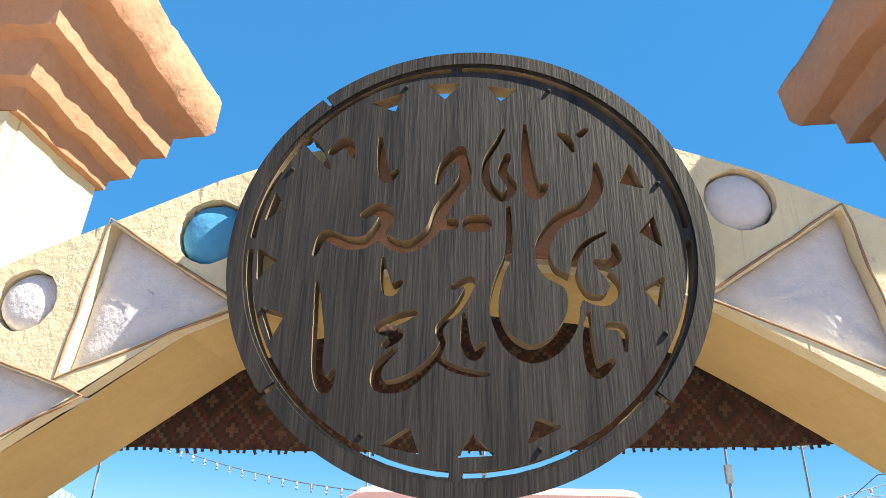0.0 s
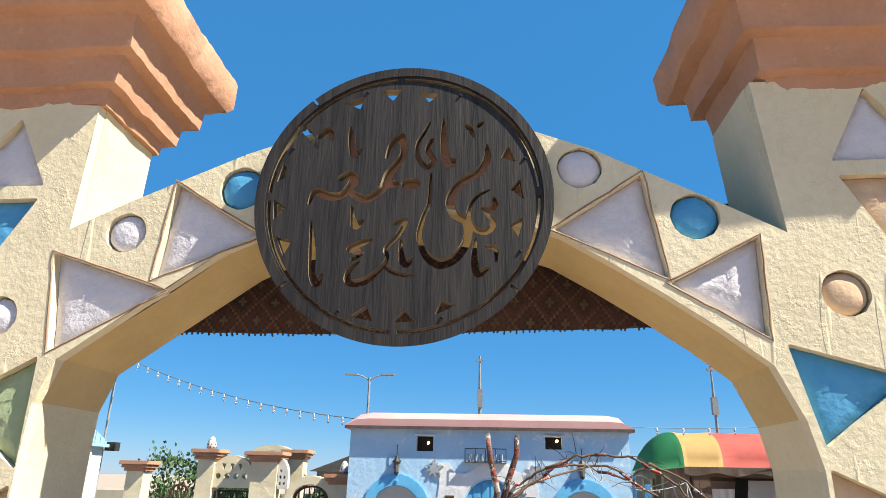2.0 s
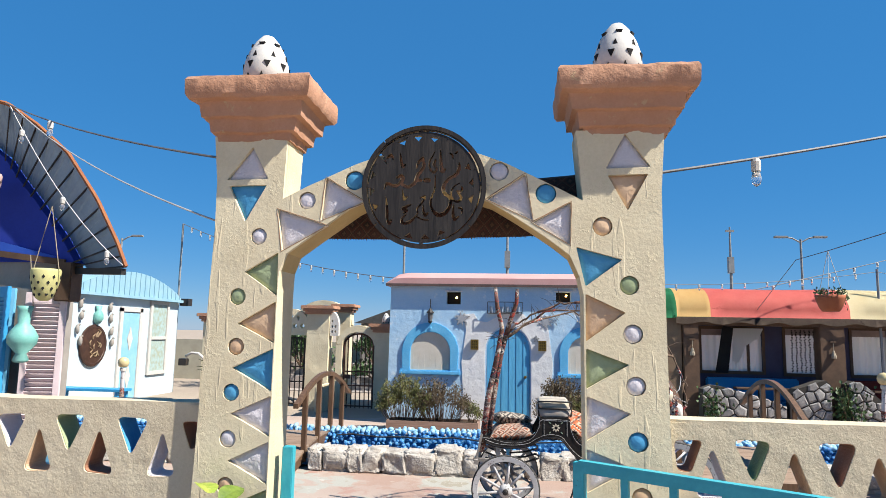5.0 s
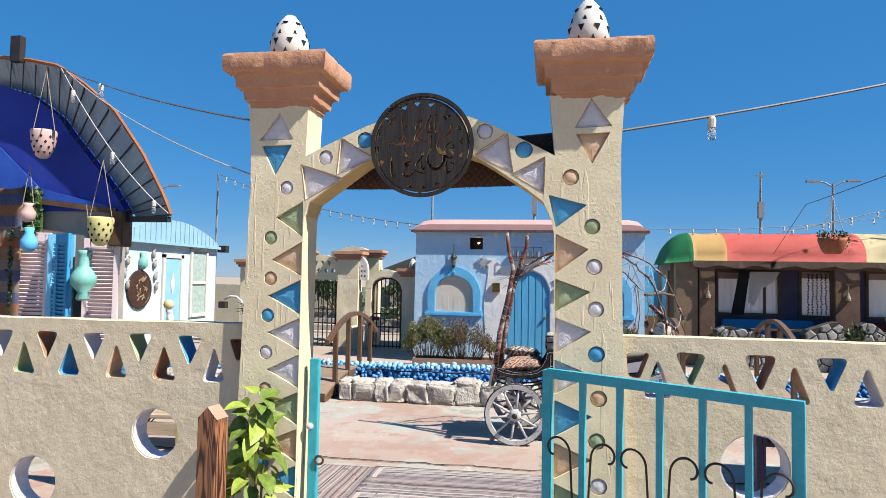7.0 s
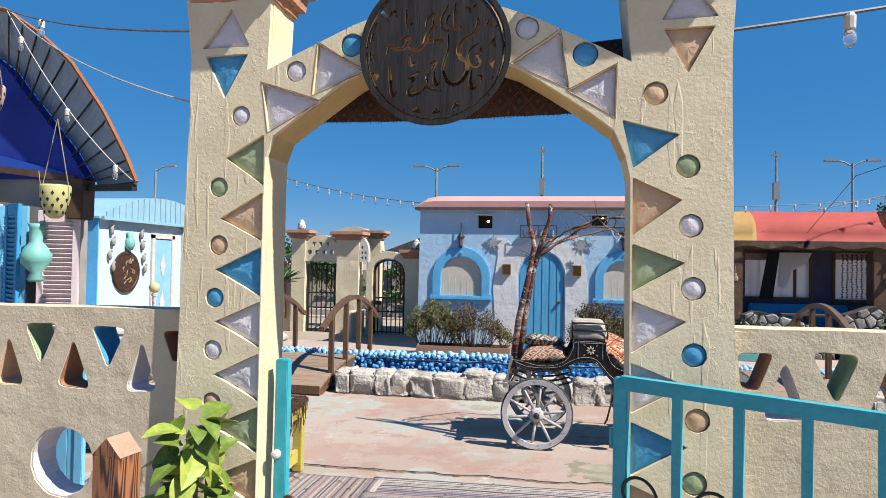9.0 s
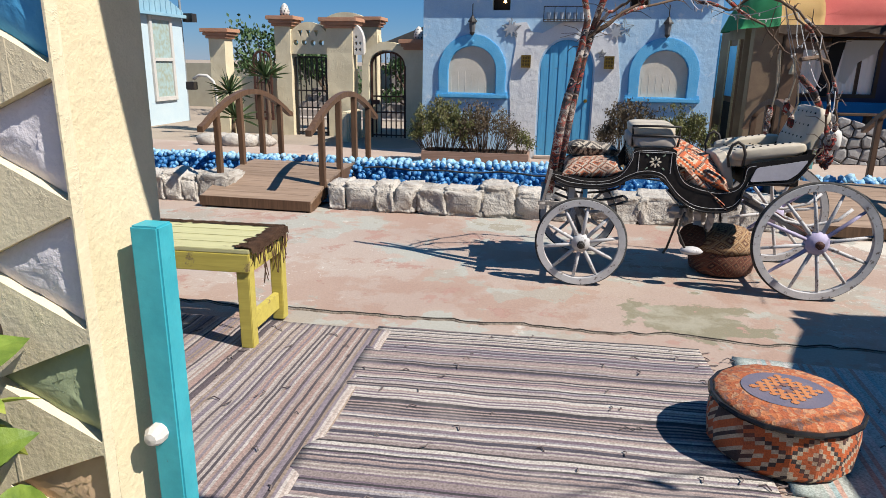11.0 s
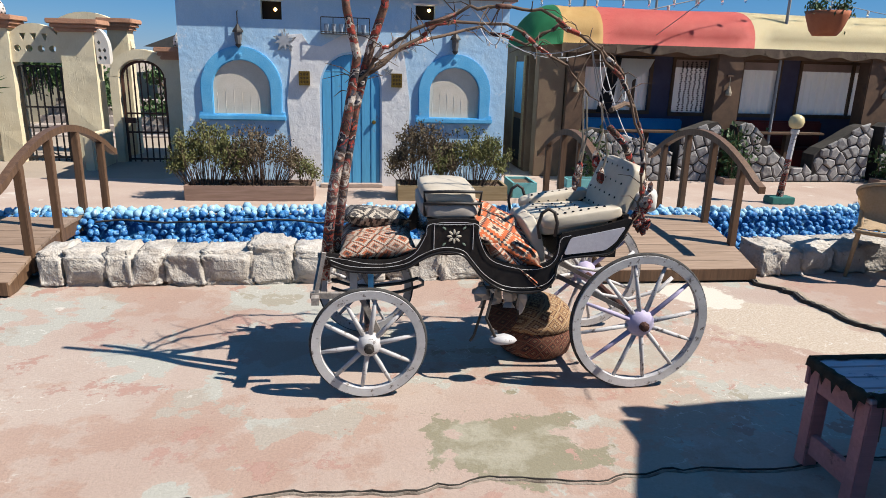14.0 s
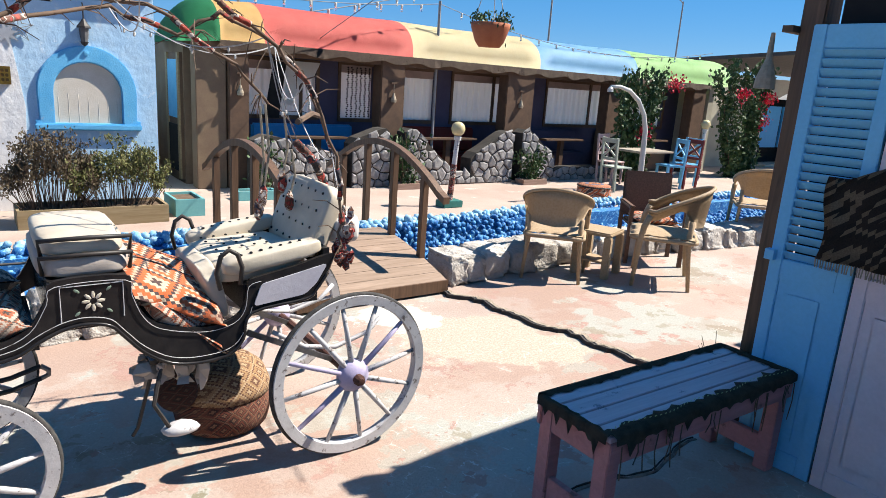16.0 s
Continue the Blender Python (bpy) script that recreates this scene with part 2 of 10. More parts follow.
def paving(name):
    """Old poured concrete in patches: pink, grey-green, buff, with stains and hairline cracks."""
    m, nt, bsdf, tc = nodes_of(name)
    warp = add(nt, "ShaderNodeTexNoise", {"Vector": tc.outputs["Object"]}, Scale=1.1, Detail=7.0, Roughness=0.62)
    big = add(nt, "ShaderNodeTexNoise", {"Vector": tc.outputs["Object"]}, Scale=0.55, Detail=9.0, Roughness=0.55)
    mid = add(nt, "ShaderNodeTexNoise", {"Vector": tc.outputs["Object"]}, Scale=2.4, Detail=9.0, Roughness=0.7)
    fine = add(nt, "ShaderNodeTexNoise", {"Vector": tc.outputs["Object"]}, Scale=55.0, Detail=5.0, Roughness=0.7)
    col = mixed(nt, ramp(nt, big.outputs[0], 0.42, 0.58), (0.47, 0.355, 0.295), (0.53, 0.435, 0.37))
    col = mixed(nt, ramp(nt, warp.outputs[0], 0.535, 0.539), col, (0.47, 0.455, 0.40))
    col = mixed(nt, ramp(nt, warp.outputs[0], 0.63, 0.636), col, (0.38, 0.34, 0.265))
    col = mixed(nt, ramp(nt, mid.outputs[0], 0.585, 0.592), col, (0.45, 0.295, 0.245))
    col = mixed(nt, ramp(nt, mid.outputs[0], 0.36, 0.31), col, (0.68, 0.63, 0.57))
    col = mixed(nt, 0.45, col, mixed(nt, ramp(nt, fine.outputs[0], 0.3, 0.7), (0.66, 0.66, 0.66), (1.05, 1.05, 1.05)), "MULTIPLY")
    bits_ = add(nt, "ShaderNodeTexNoise", {"Vector": tc.outputs["Object"]}, Scale=11.0, Detail=6.0, Roughness=0.7)
    grime = add(nt, "ShaderNodeTexNoise", {"Vector": tc.outputs["Object"]}, Scale=0.9, Detail=8.0, Roughness=0.66)
    col = mixed(nt, ramp(nt, grime.outputs[0], 0.50, 0.53), col, mixed(nt, 1.0, col, (0.93, 0.84, 0.80), "MULTIPLY"))
    spot = nt.nodes.new("ShaderNodeVectorMath"); spot.operation = "DISTANCE"
    nt.links.new(tc.outputs["Object"], spot.inputs[0]); spot.inputs[1].default_value = (0.85, 4.05, 0)
    blot = nt.nodes.new("ShaderNodeMath"); blot.operation = "MULTIPLY_ADD"
    nt.links.new(warp.outputs[0], blot.inputs[0]); blot.inputs[1].default_value = -2.6
    nt.links.new(spot.outputs["Value"], blot.inputs[2])
    edge = chain(nt, "MULTIPLY_ADD", mid.outputs[0], -1.6, blot.outputs[0])
    tone = mixed(nt, ramp(nt, mid.outputs[0], 0.42, 0.52), (0.38, 0.35, 0.27), (0.27, 0.24, 0.165))
    col = mixed(nt, ramp(nt, edge, -1.74, -1.77), col, tone)
    col = mixed(nt, ramp(nt, mid.outputs[0], 0.60, 0.615), col, (0.43, 0.27, 0.22))
    sand = nt.nodes.new("ShaderNodeVectorMath"); sand.operation = "DISTANCE"
    nt.links.new(tc.outputs["Object"], sand.inputs[0]); sand.inputs[1].default_value = (3.25, 5.35, 0)
    rim = chain(nt, "MULTIPLY_ADD", warp.outputs[0], -1.6, sand.outputs["Value"])
    rim = chain(nt, "MULTIPLY_ADD", mid.outputs[0], -0.8, rim)
    grit = mixed(nt, ramp(nt, fine.outputs[0], 0.4, 0.6), (0.46, 0.37, 0.28), (0.58, 0.49, 0.40))
    col = mixed(nt, ramp(nt, rim, -0.62, -0.68), col, grit)
    lime = nt.nodes.new("ShaderNodeVectorMath"); lime.operation = "DISTANCE"
    nt.links.new(tc.outputs["Object"], lime.inputs[0]); lime.inputs[1].default_value = (2.95, 6.05, 0)
    rim = chain(nt, "MULTIPLY_ADD", mid.outputs[0], -0.9, lime.outputs["Value"])
    col = mixed(nt, ramp(nt, rim, -0.13, -0.16), col, (0.68, 0.62, 0.53))
    bend = mixed(nt, 0.3, tc.outputs["Object"], warp.outputs[1])
    web = nt.nodes.new("ShaderNodeTexVoronoi"); web.feature = "DISTANCE_TO_EDGE"
    nt.links.new(bend, web.inputs["Vector"]); web.inputs["Scale"].default_value = 9.0
    thin = chain(nt, "MULTIPLY", ramp(nt, web.outputs["Distance"], 0.022, 0.008), ramp(nt, big.outputs[0], 0.5, 0.56))
    thin = chain(nt, "MULTIPLY", thin, ramp(nt, bits_.outputs[0], 0.5, 0.6))
    col = mixed(nt, thin, col, (0.70, 0.66, 0.60))
    bits = add(nt, "ShaderNodeTexNoise", {"Vector": tc.outputs["Object"]}, Scale=7.0, Detail=8.0, Roughness=0.75)
    col = mixed(nt, ramp(nt, bits.outputs[0], 0.66, 0.69), col, (0.30, 0.22, 0.18))
    nt.links.new(mixed(nt, 1.0, col, (ALBEDO_SCALE,) * 3, "MULTIPLY"), bsdf.inputs["Base Color"])
    bsdf.inputs["Roughness"].default_value = 0.72
    bsdf.inputs["Specular IOR Level"].default_value = 0.35
    b = add(nt, "ShaderNodeBump", {"Height": mixed(nt, 0.4, fine.outputs[0], mid.outputs[0])}, Strength=0.5, Distance=0.014)
    nt.links.new(b.outputs[0], bsdf.inputs["Normal"])
    return m


def glassy(name, colour, rough=0.05):
    m, nt, bsdf, tc = nodes_of(name)
    bsdf.inputs["Base Color"].default_value = (*colour, 1)
    bsdf.inputs["Transmission Weight"].default_value = 0.9
    bsdf.inputs["Roughness"].default_value = rough
    return m


STUCCO = surf("cream_stucco", (0.90, 0.79, 0.56), (0.82, 0.70, 0.48), 0.9, 4.0, 70.0, 0.34, 0.030, coarse=4.0, lumps=2.5, wear=(0.52, 0.42, 0.26), wear_at=0.67, drips=0.16)
STUCCO_WALL = surf("sand_stucco", (0.80, 0.69, 0.50), (0.70, 0.59, 0.42), 0.92, 4.0, 130.0, 0.5, 0.02, coarse=13.0, wear=(0.44, 0.36, 0.25), wear_at=0.68)
ARCH_YELLOW = surf("yellow_render", (0.90, 0.78, 0.54), (0.82, 0.69, 0.45), 0.85, 5.0, 80.0, 0.35, 0.008)
TERRACOTTA = surf("terracotta_render", (0.62, 0.34, 0.22), (0.54, 0.28, 0.17), 0.9, 6.0, 80.0, 0.6, 0.012, coarse=30.0, wear=(0.58, 0.40, 0.24), wear_at=0.62)
P_WHITE = surf("lilac_white_paint", (0.84, 0.79, 0.84), (0.77, 0.73, 0.77), 0.85, 8.0, 90.0, 0.6, 0.014, coarse=20.0, lumps=6.0)
P_BLUE = surf("blue_paint", (0.06, 0.32, 0.62), (0.12, 0.44, 0.72), 0.7, 9.0, 60.0, 0.45, 0.012, coarse=14.0, lumps=4.0)
P_GREEN = surf("sage_paint", (0.38, 0.46, 0.26), (0.45, 0.52, 0.32), 0.85, 9.0, 60.0, 0.45, 0.012, coarse=14.0, lumps=4.0)
P_ORANGE = surf("peach_paint", (0.72, 0.47, 0.29), (0.80, 0.56, 0.37), 0.85, 9.0, 60.0, 0.45, 0.012, coarse=14.0, lumps=4.0)
SIGN_WOOD = wood("weathered_board", (0.046, 0.038, 0.034), (0.009, 0.007, 0.007), "Z", 0.6, 2.2, 0.05)
SIGN_EDGE = surf("raw_board_edge", (0.36, 0.27, 0.17), (0.14, 0.09, 0.05), 0.8, 10.0)
TEAL_IRON = surf("turquoise_iron", (0.07, 0.50, 0.60), (0.05, 0.43, 0.53), 0.45, 14.0, 60.0, 0.2, 0.003, wear=(0.10, 0.05, 0.03), wear_at=0.665)
BLACK_IRON = surf("black_iron", (0.03, 0.03, 0.03), (0.05, 0.04, 0.035), 0.5, 9.0, 60.0, 0.1)
RUST_IRON = surf("brown_iron", (0.12, 0.05, 0.035), (0.08, 0.035, 0.025), 0.6, 9.0, 60.0, 0.1)
PAVING = paving("patched_concrete")
TERRACE_M = surf("terrace_concrete", (0.55, 0.44, 0.37), (0.46, 0.34, 0.28), 0.8, 0.9, 40.0, 0.4, 0.01, wear=(0.62, 0.55, 0.48), wear_at=0.6)
RAG = stripes("rag_rug", [(0.30, 0.24, 0.23), (0.46, 0.40, 0.37), (0.05, 0.045, 0.05), (0.40, 0.30, 0.28), (0.60, 0.55, 0.50), (0.20, 0.15, 0.18), (0.46, 0.40, 0.35), (0.08, 0.07, 0.09), (0.34, 0.31, 0.33)], "Y", 0.012)
RAG_X = stripes("rag_rug_crosswise", [(0.40, 0.29, 0.25), (0.46, 0.38, 0.34), (0.13, 0.10, 0.11), (0.44, 0.30, 0.26), (0.52, 0.45, 0.41), (0.27, 0.22, 0.25), (0.36, 0.27, 0.21), (0.10, 0.08, 0.09), (0.56, 0.50, 0.46), (0.32, 0.26, 0.29)], "X", 0.013)
RAG_TEAL = stripes("rag_rug_teal", [(0.52, 0.56, 0.52), (0.40, 0.52, 0.52), (0.62, 0.58, 0.54), (0.62, 0.38, 0.30), (0.48, 0.54, 0.50)], "X", 0.022)
YELLOW_WOOD = wood("yellow_painted_wood", (0.42, 0.34, 0.16), (0.22, 0.15, 0.06), "X", 0.6, 1.0, 0.12, paint=(0.70, 0.58, 0.13))
YELLOW_TOP = wood("pale_yellow_boards", (0.50, 0.44, 0.25), (0.25, 0.2, 0.1), "X", 0.6, 1.0, 0.12, paint=(0.72, 0.68, 0.36))
PINK_WOOD = wood("pink_painted_wood", (0.38, 0.2, 0.17), (0.2, 0.1, 0.09), "X", 0.6, 1.0, 0.1, paint=(0.66, 0.30, 0.30))
LILAC_TOP = wood("lilac_boards", (0.34, 0.28, 0.36), (0.2, 0.16, 0.2), "X", 0.55, 1.0, 0.12, paint=(0.90, 0.66, 0.70))
BROWN_CLOTH = surf("brown_sacking", (0.16, 0.085, 0.05), (0.10, 0.055, 0.035), 0.95, 20.0, 160.0, 0.8, 0.008)
GREEN_CLOTH = surf("olive_sacking", (0.20, 0.135, 0.085), (0.11, 0.075, 0.05), 0.95, 20.0, 160.0, 0.8, 0.008)
BRIDGE_WOOD = wood("bridge_timber", (0.30, 0.20, 0.13), (0.17, 0.10, 0.06), "X", 0.6, 1.0, 0.2)
DECK_WOOD = wood("deck_boards", (0.42, 0.30, 0.22), (0.28, 0.19, 0.13), "X", 0.65, 1.0, 0.22)
RAIL_WOOD = wood("rail_timber", (0.21, 0.12, 0.07), (0.11, 0.06, 0.035), "Z", 0.5, 1.0, 0.2)
POST_WOOD = fir("stained_post", (0.40, 0.165, 0.07), (0.040, 0.013, 0.008))
ROCK = surf("pale_rock", (0.72, 0.67, 0.61), (0.54, 0.48, 0.42), 0.95, 7.0, 45.0, 1.0, 0.05, wear=(0.30, 0.24, 0.19), wear_at=0.63, random_tint=0.22, coarse=12.0)
PEBBLE = surf("blue_painted_stones", (0.20, 0.48, 0.74), (0.42, 0.66, 0.84), 0.6, 9.0, 60.0, 0.5, 0.008, wear=(0.68, 0.78, 0.86), wear_at=0.56)
PEBBLE_DARK = surf("blue_pond_stones", (0.015, 0.12, 0.38), (0.05, 0.27, 0.60), 0.6, 11.0, 60.0, 0.5, 0.008, wear=(0.26, 0.54, 0.78), wear_at=0.53)
HOUSE_BLUE = surf("pale_blue_limewash", (0.46, 0.72, 0.98), (0.58, 0.80, 0.99), 0.9, 2.0, 60.0, 0.5, 0.02, wear=(0.76, 0.88, 0.98), wear_at=0.60, coarse=11.0)
HOUSE_WHITE = surf("white_limewash", (0.97, 0.96, 0.95), (0.88, 0.88, 0.90), 0.9, 4.0, 60.0, 0.55, 0.025, coarse=9.0)
SKY_BLUE = surf("sky_blue_paint", (0.13, 0.52, 0.90), (0.19, 0.60, 0.95), 0.75, 6.0, 60.0, 0.4, 0.008, wear=(0.30, 0.55, 0.80), wear_at=0.62)
BLUE_DOOR = wood("blue_door_boards", (0.25, 0.42, 0.6), (0.1, 0.2, 0.34), "Z", 0.6, 1.0, 0.08, paint=(0.14, 0.54, 0.90))
CREAM_CURTAIN = surf("cream_blind", (0.84, 0.76, 0.66), (0.76, 0.68, 0.57), 0.9, 6.0, 60.0, 0.3, 0.006)
PINK_ROOF = surf("faded_pink_roof", (0.70, 0.42, 0.40), (0.66, 0.36, 0.34), 0.7, 1.5, 40.0, 0.2)
# near black, stands for shade in openings; also on nails and black cloth
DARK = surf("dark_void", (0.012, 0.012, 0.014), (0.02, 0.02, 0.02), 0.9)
BRASS = surf("brass", (0.48, 0.31, 0.07), (0.35, 0.2, 0.05), 0.35, 20.0, 80.0, 0.3, 0.004, metal=0.9)
SHRUB = surf("shrub_leaves", (0.15, 0.17, 0.05), (0.22, 0.21, 0.08), 0.7, 6.0, 30.0, 0.1)
SHRUB_DRY = surf("dry_shrub", (0.19, 0.15, 0.09), (0.12, 0.09, 0.055), 0.8, 6.0, 30.0, 0.1)
TWIG = surf("bark_twigs", (0.13, 0.085, 0.055), (0.2, 0.13, 0.09), 0.85, 12.0, 80.0, 0.4)
LEAF = surf("bright_plastic_leaf", (0.46, 0.50, 0.10), (0.24, 0.36, 0.04), 0.5, 22.0, 60.0, 0.3, wear=(0.58, 0.58, 0.22), wear_at=0.6)
LEAF_DARK = surf("dark_leaf", (0.045, 0.095, 0.03), (0.08, 0.14, 0.045), 0.55, 6.0, 40.0, 0.1)
FLOWER = surf("red_flowers", (0.80, 0.03, 0.05), (0.66, 0.02, 0.08), 0.6, 12.0, 40.0, 0.0)
PLANTER = wood("planter_boards", (0.42, 0.28, 0.22), (0.28, 0.18, 0.13), "X", 0.7, 1.0, 0.1)
PLANTER_2 = wood("bare_planter_boards", (0.40, 0.31, 0.18), (0.28, 0.2, 0.1), "X", 0.7, 1.0, 0.1)
TEAL_BOX = surf("teal_box_paint", (0.16, 0.44, 0.46), (0.2, 0.5, 0.5), 0.7, 8.0)
SOIL = surf("dry_soil", (0.12, 0.08, 0.05), (0.18, 0.12, 0.08), 0.95, 12.0)
BLACK_LACQUER = surf("black_lacquer", (0.016, 0.015, 0.016), (0.03, 0.027, 0.026), 0.25, 12.0, 60.0, 0.1)
WHEEL_WHITE = surf("chipped_white_paint", (0.66, 0.65, 0.66), (0.55, 0.53, 0.54), 0.6, 9.0, 70.0, 0.3, 0.005, wear=(0.16, 0.13, 0.12), wear_at=0.565)
SHAFT_WOOD = wood("weathered_shaft_wood", (0.42, 0.38, 0.35), (0.20, 0.17, 0.15), "Y", 0.8, 1.5, 0.1)
WHEEL_LILAC = surf("lilac_paint", (0.48, 0.42, 0.62), (0.55, 0.5, 0.68), 0.6, 12.0, 70.0, 0.3, 0.005)
TYRE = surf("worn_rubber", (0.035, 0.033, 0.032), (0.09, 0.085, 0.08), 0.85, 30.0)
STEEL = surf("grey_steel", (0.30, 0.29, 0.29), (0.16, 0.14, 0.13), 0.45, 12.0, 60.0, 0.1, metal=0.7)
GREY_BOX = surf("pale_lilac_panel", (0.60, 0.58, 0.64), (0.52, 0.5, 0.57), 0.5, 5.0)
VINYL = surf("cream_vinyl", (0.70, 0.62, 0.50), (0.58, 0.50, 0.39), 0.5, 5.0, 40.0, 0.2, 0.008, wear=(0.42, 0.34, 0.26), wear_at=0.66)
GREY_VINYL = surf("faded_vinyl", (0.56, 0.49, 0.43), (0.44, 0.38, 0.34), 0.6, 5.0, 40.0, 0.2, 0.008)
KILIM_ORANGE = kilim("orange_kilim", (0.66, 0.15, 0.045), (0.66, 0.52, 0.38), (0.07, 0.05, 0.05), 8.5)
KILIM_CREAM = kilim("cream_kilim", (0.62, 0.50, 0.40), (0.45, 0.12, 0.05), (0.07, 0.05, 0.045), 17.0)
KILIM_DARK = kilim("brown_kilim", (0.075, 0.024, 0.016), (0.030, 0.020, 0.016), (0.12, 0.068, 0.042), 27.0)
POUF_TOP = patchwork("pouf_top_weave", [(0.56, 0.17, 0.06), (0.62, 0.22, 0.09), (0.50, 0.13, 0.05), (0.38, 0.15, 0.09), (0.60, 0.30, 0.16), (0.56, 0.15, 0.05), (0.30, 0.16, 0.13)], 60.0)
RED_WRAP = stripes("red_textile_wrap", [(0.42, 0.05, 0.035), (0.20, 0.08, 0.05), (0.03, 0.025, 0.03), (0.62, 0.52, 0.44), (0.44, 0.07, 0.04), (0.13, 0.065, 0.045), (0.05, 0.05, 0.08), (0.66, 0.58, 0.52), (0.20, 0.10, 0.065)], "Z", 0.011, 0.9, 0.20, 0.5, 18.0)
WICKER_BROWN = surf("brown_basketry", (0.26, 0.13, 0.06), (0.16, 0.07, 0.035), 0.8, 30.0, 90.0, 0.7, 0.008)
RATTAN = surf("tan_rattan", (0.52, 0.38, 0.24), (0.44, 0.31, 0.18), 0.7, 60.0, 120.0, 0.8, 0.006)
RATTAN_DARK = surf("brown_rattan", (0.22, 0.12, 0.075), (0.15, 0.08, 0.05), 0.7, 60.0, 120.0, 0.8, 0.006)
GLOBE = surf("opal_globe", (0.72, 0.62, 0.36), (0.68, 0.56, 0.3), 0.25, 5.0, 50.0, 0.0)
CERAMIC = surf("white_clay", (0.74, 0.71, 0.67), (0.66, 0.62, 0.58), 0.7, 8.0, 60.0, 0.2)
CERAMIC_Y = surf("yellow_clay", (0.70, 0.66, 0.30), (0.62, 0.57, 0.25), 0.6, 8.0, 60.0, 0.2)
CERAMIC_P = surf("pink_clay", (0.72, 0.50, 0.46), (0.66, 0.45, 0.42), 0.6, 8.0, 60.0, 0.2)
AQUA = surf("aqua_clay", (0.20, 0.52, 0.46), (0.28, 0.6, 0.54), 0.5, 8.0, 60.0, 0.2)
CABLE = surf("grey_cable", (0.12, 0.12, 0.13), (0.2, 0.2, 0.21), 0.6)
CABLE_W = surf("white_cable", (0.62, 0.62, 0.62), (0.5, 0.5, 0.5), 0.6)
BULB = glassy("clear_bulb", (0.95, 0.95, 0.95))
ROPE = surf("jute_rope", (0.45, 0.38, 0.29), (0.34, 0.28, 0.2), 0.9, 30.0)
WHITE_HOUSE = surf("aqua_white_limewash", (0.60, 0.74, 0.82), (0.66, 0.78, 0.83), 0.9, 3.0, 60.0, 0.4, 0.01)
AQUA_PANEL = surf("aqua_door_paint", (0.26, 0.56, 0.74), (0.34, 0.62, 0.78), 0.7, 5.0, 60.0, 0.2)
FADED_MURAL = surf("faded_painted_panel", (0.44, 0.60, 0.62), (0.40, 0.44, 0.34), 0.8, 10.0, 40.0, 0.2)
TIN_BLUE = surf("blue_tin_roof", (0.30, 0.52, 0.66), (0.36, 0.58, 0.7), 0.5, 3.0, 40.0, 0.15)
TIN_GREY = surf("grey_blue_tin", (0.34, 0.46, 0.58), (0.27, 0.37, 0.48), 0.55, 4.0, 40.0, 0.15)
DEEP_BLUE = surf("ultramarine_wall", (0.02, 0.045, 0.36), (0.025, 0.06, 0.44), 0.75, 2.0, 40.0, 0.2)
GREY_WALL = surf("grey_render", (0.42, 0.38, 0.34), (0.33, 0.30, 0.27), 0.9, 4.0, 60.0, 0.4)
SHUTTER_PINK = surf("pink_shutter_paint", (0.97, 0.80, 0.82), (0.92, 0.74, 0.76), 0.6, 6.0, 50.0, 0.15, wear=(0.5, 0.4, 0.36), wear_at=0.7)
SHUTTER_BLUE = surf("azure_shutter_paint", (0.22, 0.66, 1.0), (0.26, 0.69, 1.0), 0.55, 5.0, 50.0, 0.15, wear=(0.2, 0.42, 0.6), wear_at=0.7)
SHUTTER_DEEP = surf("blue_shutter_paint", (0.04, 0.34, 0.68), (0.05, 0.38, 0.72), 0.55, 5.0, 50.0, 0.15)
STRIPED = stripes("striped_bedspread", [(0.60, 0.25, 0.13), (0.62, 0.36, 0.22), (0.23, 0.25, 0.42), (0.55, 0.42, 0.36), (0.60, 0.3, 0.16)], "Z", 0.12, 0.95, 0.0)
R_GREEN = surf("green_canvas", (0.04, 0.30, 0.12), (0.05, 0.35, 0.15), 0.7, 3.0, 90.0, 0.2)
R_YELLOW = surf("yellow_canvas", (1.0, 0.87, 0.55), (0.97, 0.82, 0.49), 0.7, 3.0, 90.0, 0.2)
R_ORANGE = surf("orange_canvas", (0.98, 0.66, 0.27), (0.93, 0.59, 0.22), 0.7, 3.0, 90.0, 0.2)
R_RED = surf("red_canvas", (0.98, 0.24, 0.20), (0.92, 0.20, 0.17), 0.7, 3.0, 90.0, 0.2)
R_BLUE = surf("blue_canvas", (0.32, 0.66, 0.97), (0.27, 0.59, 0.92), 0.6, 3.0, 90.0, 0.2)
R_LIME = surf("lime_canvas", (0.57, 0.92, 0.40), (0.52, 0.85, 0.35), 0.7, 3.0, 90.0, 0.2)
BROWN_PAINT = surf("brown_painted_timber", (0.17, 0.10, 0.06), (0.12, 0.07, 0.045), 0.7, 6.0, 50.0, 0.3)
TAN_WALL = surf("brown_painted_wall", (0.26, 0.18, 0.11), (0.2, 0.13, 0.085), 0.85, 3.0, 50.0, 0.4)
NAVY = surf("dusky_panel", (0.085, 0.075, 0.13), (0.10, 0.095, 0.16), 0.8, 4.0)
CURTAIN = surf("white_curtain", (0.86, 0.85, 0.82), (0.80, 0.79, 0.76), 0.9, 3.0, 50.0, 0.2, stretch=(12, 12, 0.4))
_nt = CURTAIN.node_tree
_tr, _mx = _nt.nodes.new("ShaderNodeBsdfTranslucent"), _nt.nodes.new("ShaderNodeMixShader")
_tr.inputs[0].default_value, _mx.inputs[0].default_value = (0.93, 0.92, 0.89, 1), 0.5
_nt.links.new(_nt.nodes["Principled BSDF"].outputs[0], _mx.inputs[1])
_nt.links.new(_tr.outputs[0], _mx.inputs[2])
